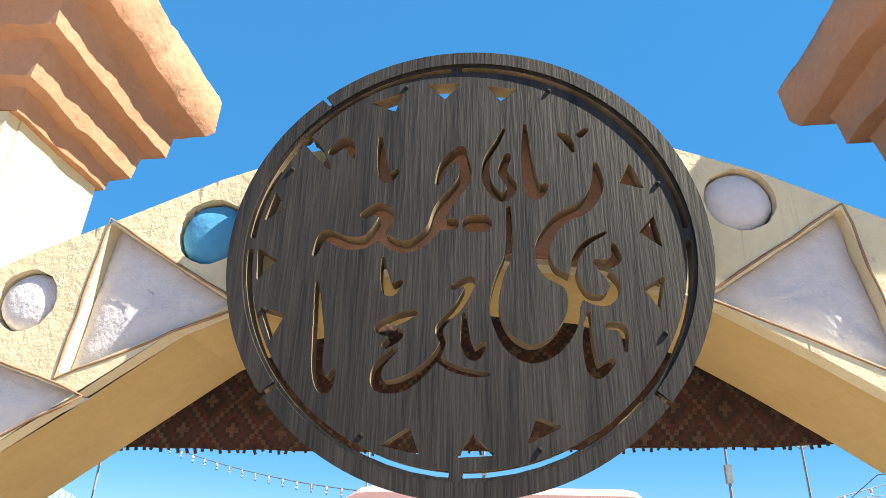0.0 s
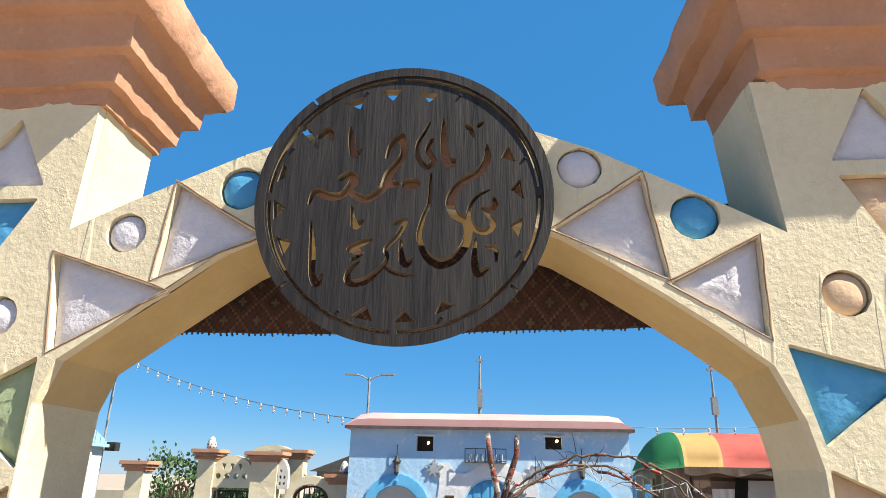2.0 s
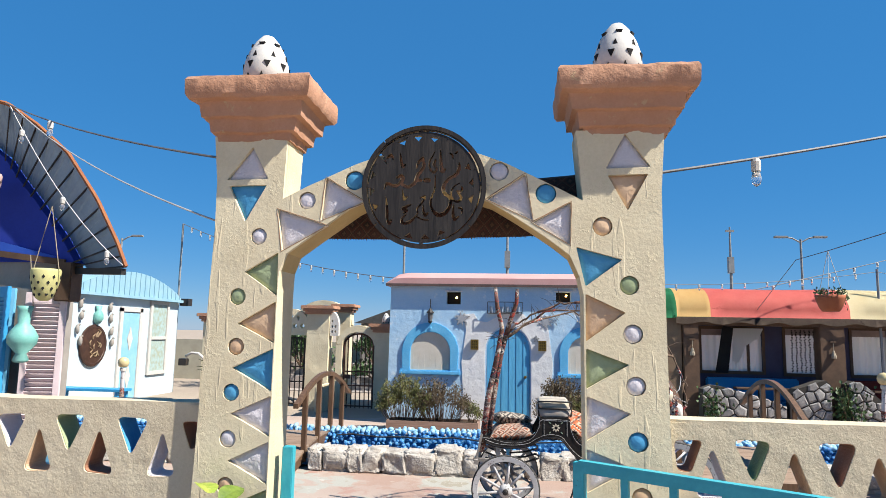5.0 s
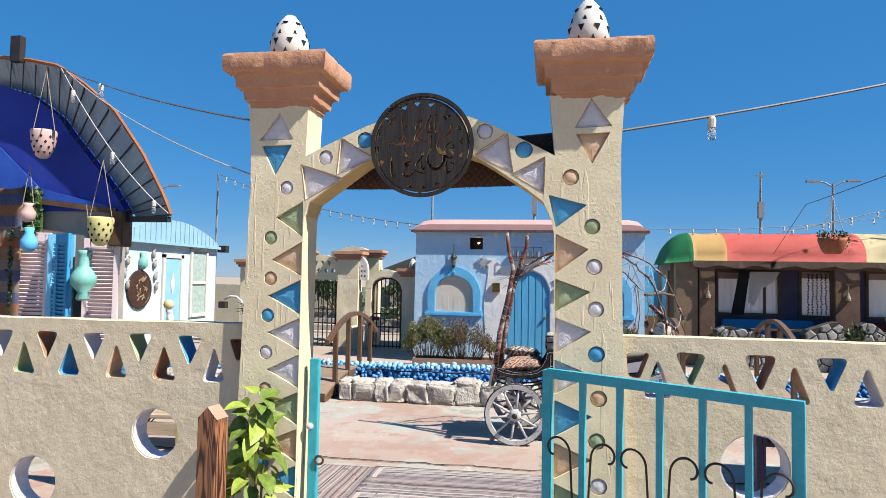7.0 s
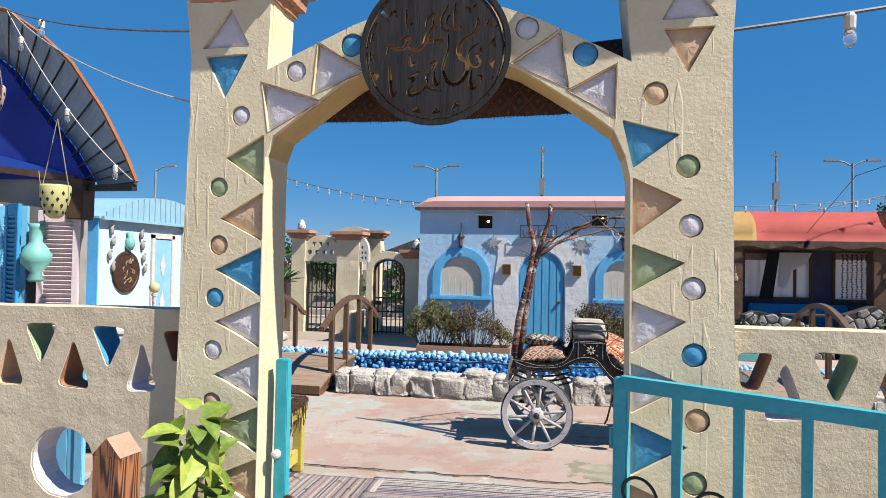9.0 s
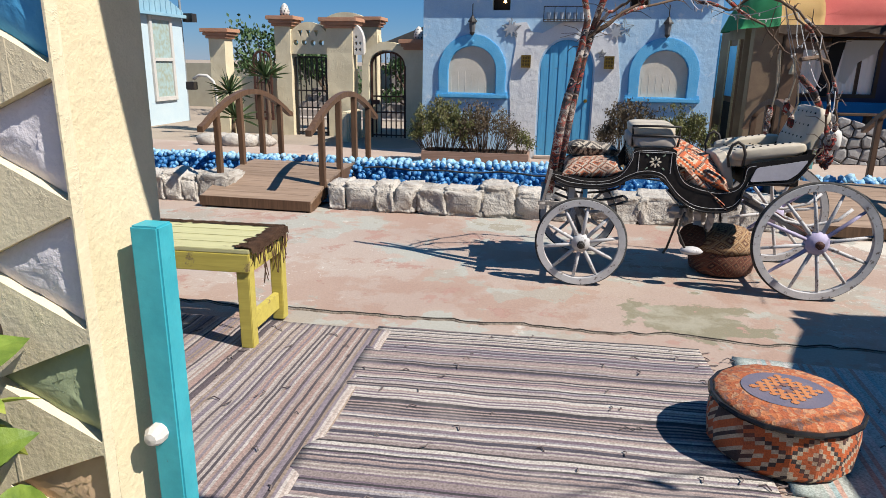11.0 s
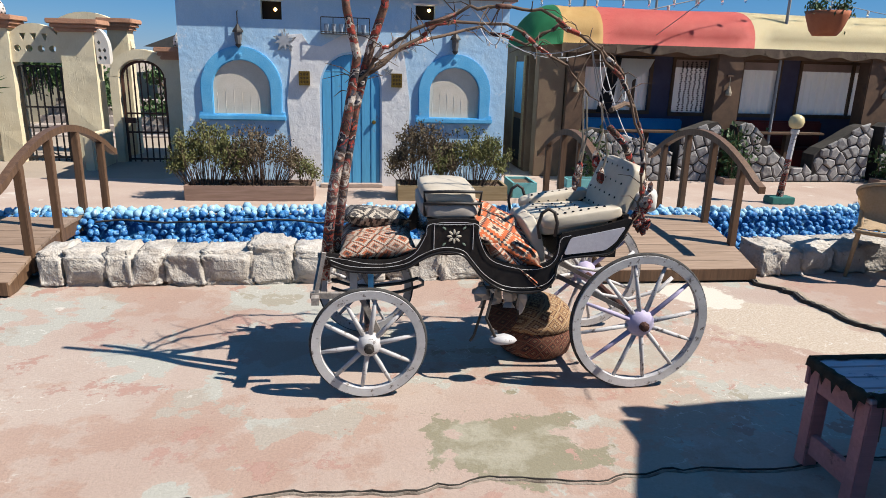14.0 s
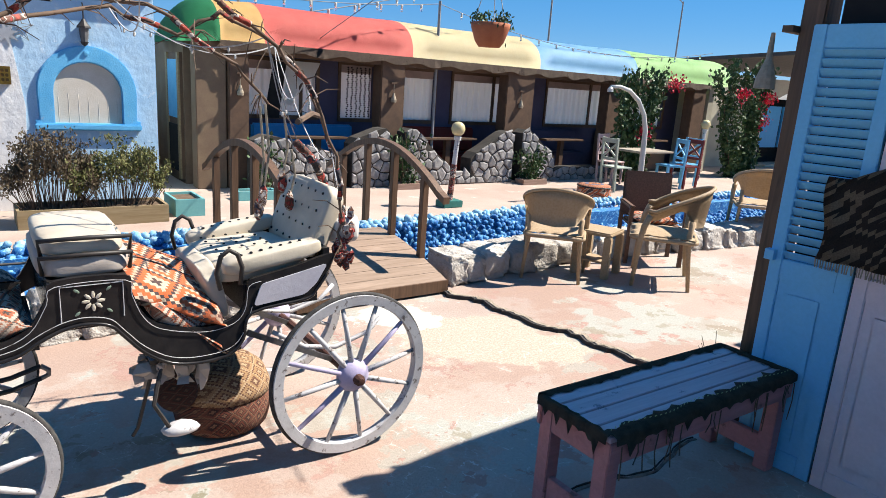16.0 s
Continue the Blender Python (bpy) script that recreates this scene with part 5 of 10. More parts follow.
# potted plant beside the left pillar
plant = thing("leafy_plant", (-0.74, 0.55, 0), "bright green broad-leaved plant in a pot beside the gateway", "plant")
part("pot", lathe([(0.08, 0), (0.11, 0.16), (0.12, 0.22), (0.105, 0.22), (0.1, 0.18)], 18), POT, plant, smooth=True)
part("soil", lathe([(0.0, 0.185), (0.099, 0.19), (0.05, 0.2), (0.001, 0.205)], 14), SOIL, plant)
rnd = random.Random(5)
for s in range(4):
    a = s * 1.7
    part("stem", tube([(0.02 * math.cos(a), 0.02 * math.sin(a), 0.2), (0.03 * math.cos(a), 0.03 * math.sin(a), 0.6), (0.05 * math.cos(a + 0.4), 0.04 * math.sin(a), 1.02)], [0.009, 0.007, 0.004], 6), SHRUB, plant)
leaf_base = leaf_mesh(0.125, 0.10, 0.22, 0.45)
leaf_data = bpy.data.meshes.new("leaf")
leaf_base.to_mesh(leaf_data); leaf_base.free()
leaf_data.materials.append(LEAF)
leaf_data2 = leaf_data.copy()
leaf_data2.materials[0] = surf("mid_green_leaf", (0.10, 0.17, 0.025), (0.22, 0.31, 0.05), 0.5, 22.0, 60.0, 0.3)
for k in range(104):
    z = 0.40 + 0.74 * (k / 103) ** 0.9
    a = k * 2.4 + rnd.uniform(-0.3, 0.3)
    r = 0.03 + rnd.uniform(0.0, 0.16) * (1.3 - z)
    lf = new("leaf", leaf_data if rnd.random() < 0.25 + 0.45 * (z - 0.4) else leaf_data2)
    lf.parent = plant
    s = rnd.uniform(0.55, 1.05)
    lf.matrix_basis = pose(r * math.cos(a), r * math.sin(a), z, rnd.uniform(-55, 55), rnd.uniform(-40, 75), math.degrees(a)) @ Matrix.Scale(s, 4)

# ---- house with the blue door ----
HY = 10.82
TZ = 0.03
house = thing("blue_house", (0.05, 12.0, TZ), "small pale blue limewashed house with arched windows and a pink roof", "house")
WIN = [(-1.375, 0.60), (1.575, 0.48)]


def arch_loop(cx, half, z0, spring, rise, n=14):
    return [(cx - half, z0), (cx + half, z0)] + arc(cx, spring, half, rise, 0, math.pi, n)


win_in = [arch_loop(-1.38, 0.385, 1.035, 1.38, 0.37), arch_loop(1.56, 0.36, 1.03, 1.38, 0.34)]
door_in = arch_loop(0.10, 0.405, TZ, 1.42, 0.45)
vents = [[(-1.085, 2.29), (-0.81, 2.29), (-0.81, 2.53), (-1.085, 2.53)], [(0.99, 2.35), (1.26, 2.35), (1.26, 2.545), (0.99, 2.545)]]
facade = [(-2.19, TZ), (door_in[0][0], TZ)] + door_in[2:][::-1] + [(door_in[1][0], TZ), (2.31, TZ), (2.31, 2.64), (-2.17, 2.64)]
part("wall", plate([facade] + win_in + vents, HY, HY + 0.22), HOUSE_BLUE, house, "pale blue uneven limewash", world=True)
part("wall", box(-2.17, -1.95, HY + 0.22, 14.3, TZ, 2.62), HOUSE_BLUE, house, world=True)
part("wall", box(2.09, 2.30, HY + 0.22, 14.3, TZ, 2.62), HOUSE_BLUE, house, world=True)
part("wall", box(-2.17, 2.30, 14.3, 14.5, TZ, 2.62), HOUSE_BLUE, house, world=True)
part("interior_back", box(-1.94, 2.08, HY + 0.75, HY + 0.8, TZ, 2.6), DARK, house, world=True)
# worn white band round the door
band = [(-0.80, TZ), (-0.33, TZ), (-0.33, 1.42)] + arc(0.10, 1.42, 0.43, 0.48, math.pi, 0, 12)[1:] + [(0.53, TZ), (0.98, TZ), (0.90, 0.6), (0.93, 1.2), (0.84, 1.9), (0.87, 2.1), (0.70, 2.12), (0.62, 1.98), (0.48, 2.02), (0.38, 2.12), (0.22, 2.16), (0.05, 2.14), (-0.12, 2.06), (-0.30, 1.96), (-0.46, 1.98), (-0.55, 2.12), (-0.76, 2.1), (-0.70, 1.8), (-0.78, 1.2), (-0.74, 0.6)]
part("door_surround", plate([band], HY - 0.012, HY - 0.001), HOUSE_WHITE, house, "rough white limewash round the door", world=True, bevel=0.004)
dr = part("door", plate([[(x * 0.995 + 0.0005, z - 0.004 if z > 0.5 else z + 0.006) for x, z in door_in]], HY + 0.03, HY + 0.07), BLUE_DOOR, house, "blue board door", world=True)
for k in range(6):
    x = -0.30 + 0.135 * k + 0.065
    top = 1.42 + 0.45 * math.sqrt(max(0, 1 - ((x - 0.10) / 0.41) ** 2)) - 0.03
    part("board", box(x - 0.060, x + 0.060, HY + 0.015, HY + 0.03, TZ + 0.02, top), BLUE_DOOR, dr, world=True, bevel=0.005)
part("door_knob", lathe([(0.02, 0), (0.03, 0.02), (0.02, 0.04), (0.001, 0.045)], 10, m=Matrix.Translation((0.42, HY + 0.012, 0.95)) @ pose(0, 0, 0, 90)), BRASS, dr, world=True)
part("threshold", box(-0.34, 0.54, HY - 0.12, HY + 0.02, TZ, TZ + 0.05), TERRACE_M, house, world=True, bevel=0.01)
for (cx, half), lp in zip(((-1.38, 0.385), (1.56, 0.36)), win_in):
    w = part("window", plate([[(cx + (x - cx) * 0.99, z) for x, z in lp]], HY + 0.014, HY + 0.04), CREAM_CURTAIN, house, "cream blind behind the arched window", world=True)
    ho, zt = half + 0.16, 1.38
    outer = [(cx - ho - 0.03, 0.95), (cx + ho + 0.03, 0.95), (cx + ho + 0.03, 1.06), (cx + ho - 0.01, 1.07)] + arc(cx, zt, ho, half + 0.17, 0, math.pi, 18) + [(cx - ho + 0.01, 1.07), (cx - ho - 0.03, 1.06)]
    bm = plate([outer, [(cx + (x - cx) * 0.985, z + 0.004) for x, z in lp]], HY - 0.035, HY + 0.012)
    part("window_frame", bm, SKY_BLUE, w, "sky blue rendered surround", world=True, bevel=0.012)
    part("sill", box(cx - ho - 0.04, cx + ho + 0.04, HY - 0.06, HY, 0.955, 1.025), SKY_BLUE, w, world=True, bevel=0.012)
    for k in range(7):
        x = cx - half + 2 * half * (k + 0.5) / 7
        h = 0.28 + 0.05 * math.sin(k)
        part("pleat", tube([(x, HY + 0.016, 1.045), (x, HY + 0.016, 1.04 + h)], 0.0045, 6), CREAM_CURTAIN, w, world=True)
    part("round_ornament", lathe([(0.03, 0), (0.03, 0.012), (0.001, 0.016)], 10, m=Matrix.Translation((cx, HY - 0.036, 1.83)) @ pose(0, 0, 0, 90)), SKY_BLUE, w, world=True)
for k, v in enumerate(vents):
    # black box painted in for the shade inside the vent
    part("vent_box", box(v[0][0] + 0.003, v[1][0] - 0.003, HY + 0.16, HY + 0.2, v[0][1] + 0.003, v[2][1] - 0.003), DARK, house, "dark vent opening", world=True)
    part("bulb", blob((v[0][0] + 0.19, HY + 0.06, v[0][1] + 0.13), (0.026, 0.026, 0.026), 1, 1, 0), EMBER, house, "glowing warm bulb", world=True)
    part("shelf_board", box(v[0][0] - 0.03, v[1][0] + 0.03, HY - 0.03, HY, v[2][1] + 0.0, v[2][1] + 0.02), HOUSE_WHITE, house, world=True)
# roof: shallow vault
bm = bmesh.new()
rows = []
for i in range(25):
    x = -2.26 + 4.66 * i / 24
    e = min(1.0, min(i, 24 - i) / 2.2)
    e = math.sqrt(max(0, 1 - (1 - e) ** 2))
    row = []
    for k in range(13):
        y = HY - 0.10 + 3.9 * k / 12
        s = math.sin(math.pi * k / 12) ** 0.6
        row.append(bm.verts.new((x, y, 2.655 + 0.02 + (0.20 + 0.07 * s) * e * (0.55 + 0.45 * s if k in (0, 12) else 1))))
    row += [bm.verts.new((x, HY - 0.10 + 3.9, 2.63)), bm.verts.new((x, HY - 0.10, 2.63))]
    rows.append(row)
for A, B in zip(rows, rows[1:]):
    for k in range(15):
        bm.faces.new((A[k], A[(k + 1) % 15], B[(k + 1) % 15], B[k]))
bm.faces.new(rows[0]); bm.faces.new(rows[-1][::-1])
part("roof", bm, PINK_ROOF, house, "faded pink rounded roof", world=True)
part("eave_board", box(-2.25, 2.39, HY - 0.115, HY - 0.102, 2.622, 2.672), surf("grey_eave", (0.16, 0.11, 0.10), (0.10, 0.07, 0.065), 0.8, 8.0), house, "dark weathered eave board", world=True)


def lantern(at):
    l = thing("wall_lantern", at, "small dark iron lantern hung on the blue house wall", "lantern", "lanterns on the blue house")
    part("rod", tube([(0, 0.03, 0.46), (0, -0.05, 0.44), (0, -0.05, 0.28)], 0.008, 6), BLACK_IRON, l)
    part("cap", lathe([(0.075, 0.18), (0.07, 0.20), (0.03, 0.25), (0.015, 0.28), (0.001, 0.285)], 8, (0, -0.05, 0)), BLACK_IRON, l)
    part("glass", lathe([(0.035, 0.03), (0.048, 0.10), (0.052, 0.178)], 8, (0, -0.05, 0)), surf("smoky_glass", (0.12, 0.12, 0.13), (0.2, 0.2, 0.2), 0.2, 8.0), l)
    part("base", lathe([(0.001, -0.02), (0.03, 0.0), (0.045, 0.03)], 8, (0, -0.05, 0)), BLACK_IRON, l)
    return l


lantern((-1.385, HY, 1.93))
lantern((1.55, HY, 1.92))
for x in (-0.53, 0.735):
    pl = thing("brass_plaque", (x, HY - 0.012, 1.44), "square pierced brass wall lamp by the blue door", "wall lamp", "brass lamps by the door")
    bm = plate([[(-0.075, 0), (0.075, 0), (0.075, 0.19), (-0.075, 0.19)]] + [rounded([(a, b), (a + 0.03, b), (a + 0.03, b + 0.035), (a, b + 0.035)], 0.01, 2) for a in (-0.055, -0.015, 0.025) for b in (0.03, 0.08, 0.13)], -0.05, -0.044)
    part("face", bm, BRASS, pl)
    part("box", box(-0.072, 0.072, -0.044, 0, 0.003, 0.187), surf("dark_brass", (0.2, 0.11, 0.03), (0.14, 0.08, 0.02), 0.5, 9.0), pl)
for x, z in ((-0.79, 2.02), (0.80, 1.98)):
    st = thing("star_ornament", (x, HY - 0.005, z), "pale wire star ornament on the blue house wall", "ornament", "stars on the house")
    pts = []
    for k in range(16):
        r = 0.14 if k % 2 == 0 else 0.055
        pts.append((r * math.cos(k * math.tau / 16 + 0.2), r * math.sin(k * math.tau / 16 + 0.2)))
    part("star", plate([pts], -0.02, -0.008), surf("silvery_tin", (0.5, 0.52, 0.56), (0.4, 0.42, 0.46), 0.5, 9.0), st)
sh = thing("wire_shelf", (0.0, HY, 2.12), "small grey wire shelf with glasses on the blue wall", "shelf")
for z in (0.03, 0.22):
    part("rail", tube([(-0.29, -0.10, z), (0.36, -0.10, z)], 0.007, 6), BLACK_IRON, sh)
part("board", box(-0.29, 0.36, -0.10, -0.004, 0.0, 0.015), STEEL, sh)
for k in range(5):
    x = -0.29 + 0.65 * k / 4
    part("upright", tube([(x, -0.10, 0.0), (x, -0.10, 0.22)], 0.006, 6), BLACK_IRON, sh)
for k in range(6):
    x = -0.22 + 0.1 * k
    g = thing("glass_jar", (x, HY - 0.05, 2.136), "small clear glass standing on the wire shelf", "glass", "glasses on the shelf")
    part("cup", lathe([(0.025, 0), (0.03, 0.09), (0.032, 0.12), (0.028, 0.12), (0.024, 0.01)], 10), surf("pale_glass", (0.45, 0.52, 0.6), (0.4, 0.46, 0.55), 0.15, 8.0), g)


for x, z, r in ((-0.78, 2.02, 0.16), (0.92, 2.04, 0.15), (0.62, 1.66, 0.07)):
    star = thing("wire_star", (x, HY - 0.02, z), "silver wire star ornament hung on the house wall", "ornament", "wire stars on the house")
    ring = [(r * (1 if k % 2 == 0 else 0.42) * math.sin(k * math.pi / 5), 0, r * (1 if k % 2 == 0 else 0.42) * math.cos(k * math.pi / 5)) for k in range(10)]
    part("outline", tube(ring, 0.006, 5, closed=True), LAMP_GREY, star)
    for k in range(0, 10, 2):
        part("ray", tube([(0, 0, 0), ring[k]], 0.004, 5), LAMP_GREY, star)

# ---- planters with shrubs ----
def shrub(at, w, d, h, seed, material, n=900, twigs=60, flower=None):
    s = thing("shrub", at, "low twiggy shrub with small dull green leaves in a planter", "shrub", "shrubs by the blue house")
    r = random.Random(seed)
    bm = bmesh.new()
    tips = []
    for k in range(twigs):
        x, y = r.uniform(-w / 2, w / 2), r.uniform(-d / 2, d / 2)
        e = 1 - 0.45 * (2 * x / w) ** 2
        tip = Vector((x * 1.12 + r.uniform(-0.08, 0.08), y * 1.2 + r.uniform(-0.06, 0.06), h * e * r.uniform(0.7, 1.12)))
        mid = Vector((x, y, 0)).lerp(tip, 0.5) + Vector((r.uniform(-0.04, 0.04), r.uniform(-0.04, 0.04), 0))
        tube([(x * 0.75, y * 0.6, 0), mid, tip], [0.006, 0.004, 0.002], 4, bm)
        tips += [(mid, tip)]
        for q in range(3):
            b = mid.lerp(tip, r.random())
            c = b + Vector((r.uniform(-0.1, 0.1), r.uniform(-0.08, 0.08), r.uniform(0.02, 0.12)))
            tube([b, c], [0.003, 0.0015], 3, bm)
            tips.append((b, c))
    tagged(part("twig_tangle", bm, TWIG, s), kind="stuff")
    bm = bmesh.new()
    for k in range(n * 4):
        a, b = r.choice(tips)
        p = a.lerp(b, r.random()) + Vector((r.gauss(0, 0.025), r.gauss(0, 0.025), r.gauss(0, 0.02)))
        m = Matrix.Translation(p) @ Euler((r.uniform(0, 6), r.uniform(0, 6), r.uniform(0, 6))).to_matrix().to_4x4()
        l, ww = r.uniform(0.025, 0.055), r.uniform(0.007, 0.013)
        vs = [bm.verts.new(m @ Vector(c)) for c in ((0, 0, 0), (l * 0.5, ww, 0.004), (l, 0, 0), (l * 0.5, -ww, 0.004))]
        bm.faces.new(vs)
    tagged(part("leaves", bm, material, s), kind="stuff")
    return s


def planter(x0, x1, y0, y1, z1, material, label):
    p = thing("planter_box", ((x0 + x1) / 2, y0, TZ), label, "planter")
    part("front_board", box(x0, x1, y0, y0 + 0.03, TZ, z1), material, p, world=True, bevel=0.004)
    part("back_board", box(x0, x1, y1 - 0.03, y1, TZ, z1), material, p, world=True, bevel=0.004)
    part("end_board", box(x0, x0 + 0.03, y0 + 0.031, y1 - 0.031, TZ, z1), material, p, world=True)
    part("end_board", box(x1 - 0.03, x1, y0 + 0.031, y1 - 0.031, TZ, z1), material, p, world=True)
    part("soil", box(x0 + 0.031, x1 - 0.031, y0 + 0.031, y1 - 0.031, TZ, z1 - 0.03), SOIL, p, world=True)
    return p


planter(-1.98, -0.38, 9.75, 10.25, 0.22, PLANTER, "long faded pinkish wooden planter box")
planter(0.70, 2.16, 9.75, 10.25, 0.23, PLANTER_2, "long bare wooden planter box")
shrub((-1.72, 10.0, 0.19), 0.75, 0.35, 0.72, 1, SHRUB, 1500, 80)
shrub((-1.05, 10.0, 0.19), 0.85, 0.35, 0.66, 2, SHRUB_DRY, 900, 110)
shrub((-0.5, 10.0, 0.19), 0.2, 0.2, 0.32, 3, SHRUB, 160, 16)
shrub((1.05, 10.0, 0.2), 0.75, 0.35, 0.74, 4, SHRUB_DRY, 1300, 90)
shrub((1.7, 10.0, 0.2), 0.85, 0.35, 0.68, 5, SHRUB, 1400, 80)
tb = planter(2.28, 2.62, 9.95, 10.5, 0.24, TEAL_BOX, "small teal painted wooden planter box")
planter(3.3, 3.85, 10.75, 11.0, 0.16, TEAL_BOX, "low teal painted planter box")

# ---- terrace behind the pond ----
gm = bmesh.new()
N_X, N_Y = 70, 26
cells = {}
for i in range(N_X + 1):
    for j in range(N_Y + 1):
        x, y = -14 + 44 * i / N_X, 7.55 + 18 * (j / N_Y) ** 1.6
        drop = -0.26 * min(1, max(0, (y - 11.4) / 1.5)) if x < -2.2 else 0.0
        cells[i, j] = gm.verts.new((x, y, TZ + drop + 0.012 * noise.noise((x * 0.6, y * 0.6, 7))))
for i in range(N_X):
    for j in range(N_Y):
        gm.faces.new((cells[i, j], cells[i + 1, j], cells[i + 1, j + 1], cells[i, j + 1]))
lip = [cells[i, 0] for i in range(N_X + 1)]
low = [gm.verts.new((v.co.x, v.co.y - 0.02, -0.15)) for v in lip]
for i in range(N_X):
    gm.faces.new((lip[i], low[i], low[i + 1], lip[i + 1]))
setting("pavement_terrace", gm, TERRACE_M, "worn pinkish concrete terrace behind the pond", "terrace", smooth=True)

# ---- pond: rocks in front, blue stones behind ----
pond = thing("rock_pond", (0, 6.6, 0), "dry pond edged with pale rocks and painted blue stones", "pond")
rr = random.Random(11)


def pond_front(x):
    return 6.56 + 0.03 * math.sin(x * 1.3) + (0.12 * math.sin((x - 3.7) * 0.9) if x > 3.7 else 0)


part("bed", box(-9.2, 12.6, 6.75, 7.7, 0.02, 0.10), PEBBLE_DARK, pond, "blue painted bed", world=True)
x = -9.2
while x < 12.6:
    w = rr.uniform(0.17, 0.40)
    cx = x + w / 2
    inside = (-3.6 < cx < -2.46) or (2.2 < cx < 3.62)
    tall = 0.275 if cx < 2.3 else 0.235
    if not inside:
        bm = bmesh.new()
        bmesh.ops.create_icosphere(bm, subdivisions=4, radius=1.0)
        sd = rr.uniform(0, 90)
        lean = rr.uniform(-0.06, 0.06)
        top = tall * rr.uniform(0.88, 1.12)
        for v in bm.verts:
            c = v.co.copy()
            p = Vector([math.copysign(abs(q) ** 0.36, q) for q in c])
            n1, n2 = noise.noise(c * 1.4 + Vector((sd, 0, 0))), noise.noise(c * 4 + Vector((sd, 3, 0)))
            n3 = noise.noise(c * 9 + Vector((sd, 7, 0)))
            p *= 1 + 0.26 * n1 + 0.20 * abs(n2) + 0.10 * n3
            v.co = Vector((cx + p.x * w * 0.52 + lean * c.z, pond_front(cx) + 0.17 + p.y * 0.20 + 0.04 * c.z, top * 0.5 + p.z * top * 0.52))
            v.co.z = max(v.co.z, -0.01)
        part("rock", bm, ROCK, pond, world=True, smooth=True)
    x += w * 0.97
# blue stones: dense, small
base_stone = [blob((0, 0, 0), (1, 1, 1), k, 1, 0.35) for k in range(3)]
stones = []
for b in base_stone:
    me = bpy.data.meshes.new("stone_shape")
    b.to_mesh(me); b.free()
    stones.append(me)
light, dark = bmesh.new(), bmesh.new()


def back_edge(x):
    return 7.66 + 0.08 * math.sin(x * 0.9 + 1) + 0.03 * (x > 3) * (x - 3)


def add_stone(bm, p, s):
    m = Matrix.Translation(p) @ Euler((rr.uniform(0, 6), rr.uniform(0, 6), rr.uniform(0, 6))).to_matrix().to_4x4() @ Matrix.Diagonal((s * rr.uniform(0.8, 1.2), s * rr.uniform(0.7, 1.1), s * rr.uniform(0.6, 0.9), 1))
    copy_into(bm, rr.choice(stones), m)


x = -9.0
while x < 12.4:
    for k in range(7):
        y = 6.98 + 0.09 * k + rr.uniform(-0.03, 0.03)
        add_stone(dark, (x + rr.uniform(-0.04, 0.04), y, 0.10 + rr.uniform(-0.02, 0.05)), rr.uniform(0.028, 0.052))
    for k in range(6):
        add_stone(dark, (x + rr.uniform(-0.04, 0.04), back_edge(x) + 0.035 * k - 0.2, 0.10 + 0.045 * k + rr.uniform(-0.012, 0.012)), rr.uniform(0.03, 0.05))
    x += 0.085
stone_count = 0
x = -9.0
while x < 12.4:
    for k in range(3):
        p = (x + rr.uniform(-0.02, 0.02), back_edge(x) + 0.06 * k, 0.335 + 0.02 * (k == 1) + rr.uniform(-0.02, 0.02))
        s = rr.uniform(0.034, 0.062)
        if -2.3 < x < 2.2 and k < 2:
            bm = bmesh.new()
            add_stone(bm, p, s)
            part("painted_stone", bm, PEBBLE, pond, world=True, smooth=True)
            stone_count += 1
        else:
            add_stone(light, p, s)
    x += 0.075
tagged(part("stone_rim", light, PEBBLE, pond, "light blue painted rim stones", world=True, smooth=True), kind="stuff")
tagged(part("stone_bed", dark, PEBBLE_DARK, pond, "deep blue painted stones", world=True, smooth=True), kind="stuff")
part("rim_core", box(-9.1, 12.5, 7.62, 7.82, 0.0, 0.29), PEBBLE_DARK, pond, world=True)
part("hose", tube([(-2.2 + 0.2 * k, 7.46 + 0.04 * math.sin(k), 0.30 + 0.012 * math.sin(k * 1.7)) for k in range(22)], 0.011, 6), BLACK_IRON, pond, "dark hose along the stones", world=True)


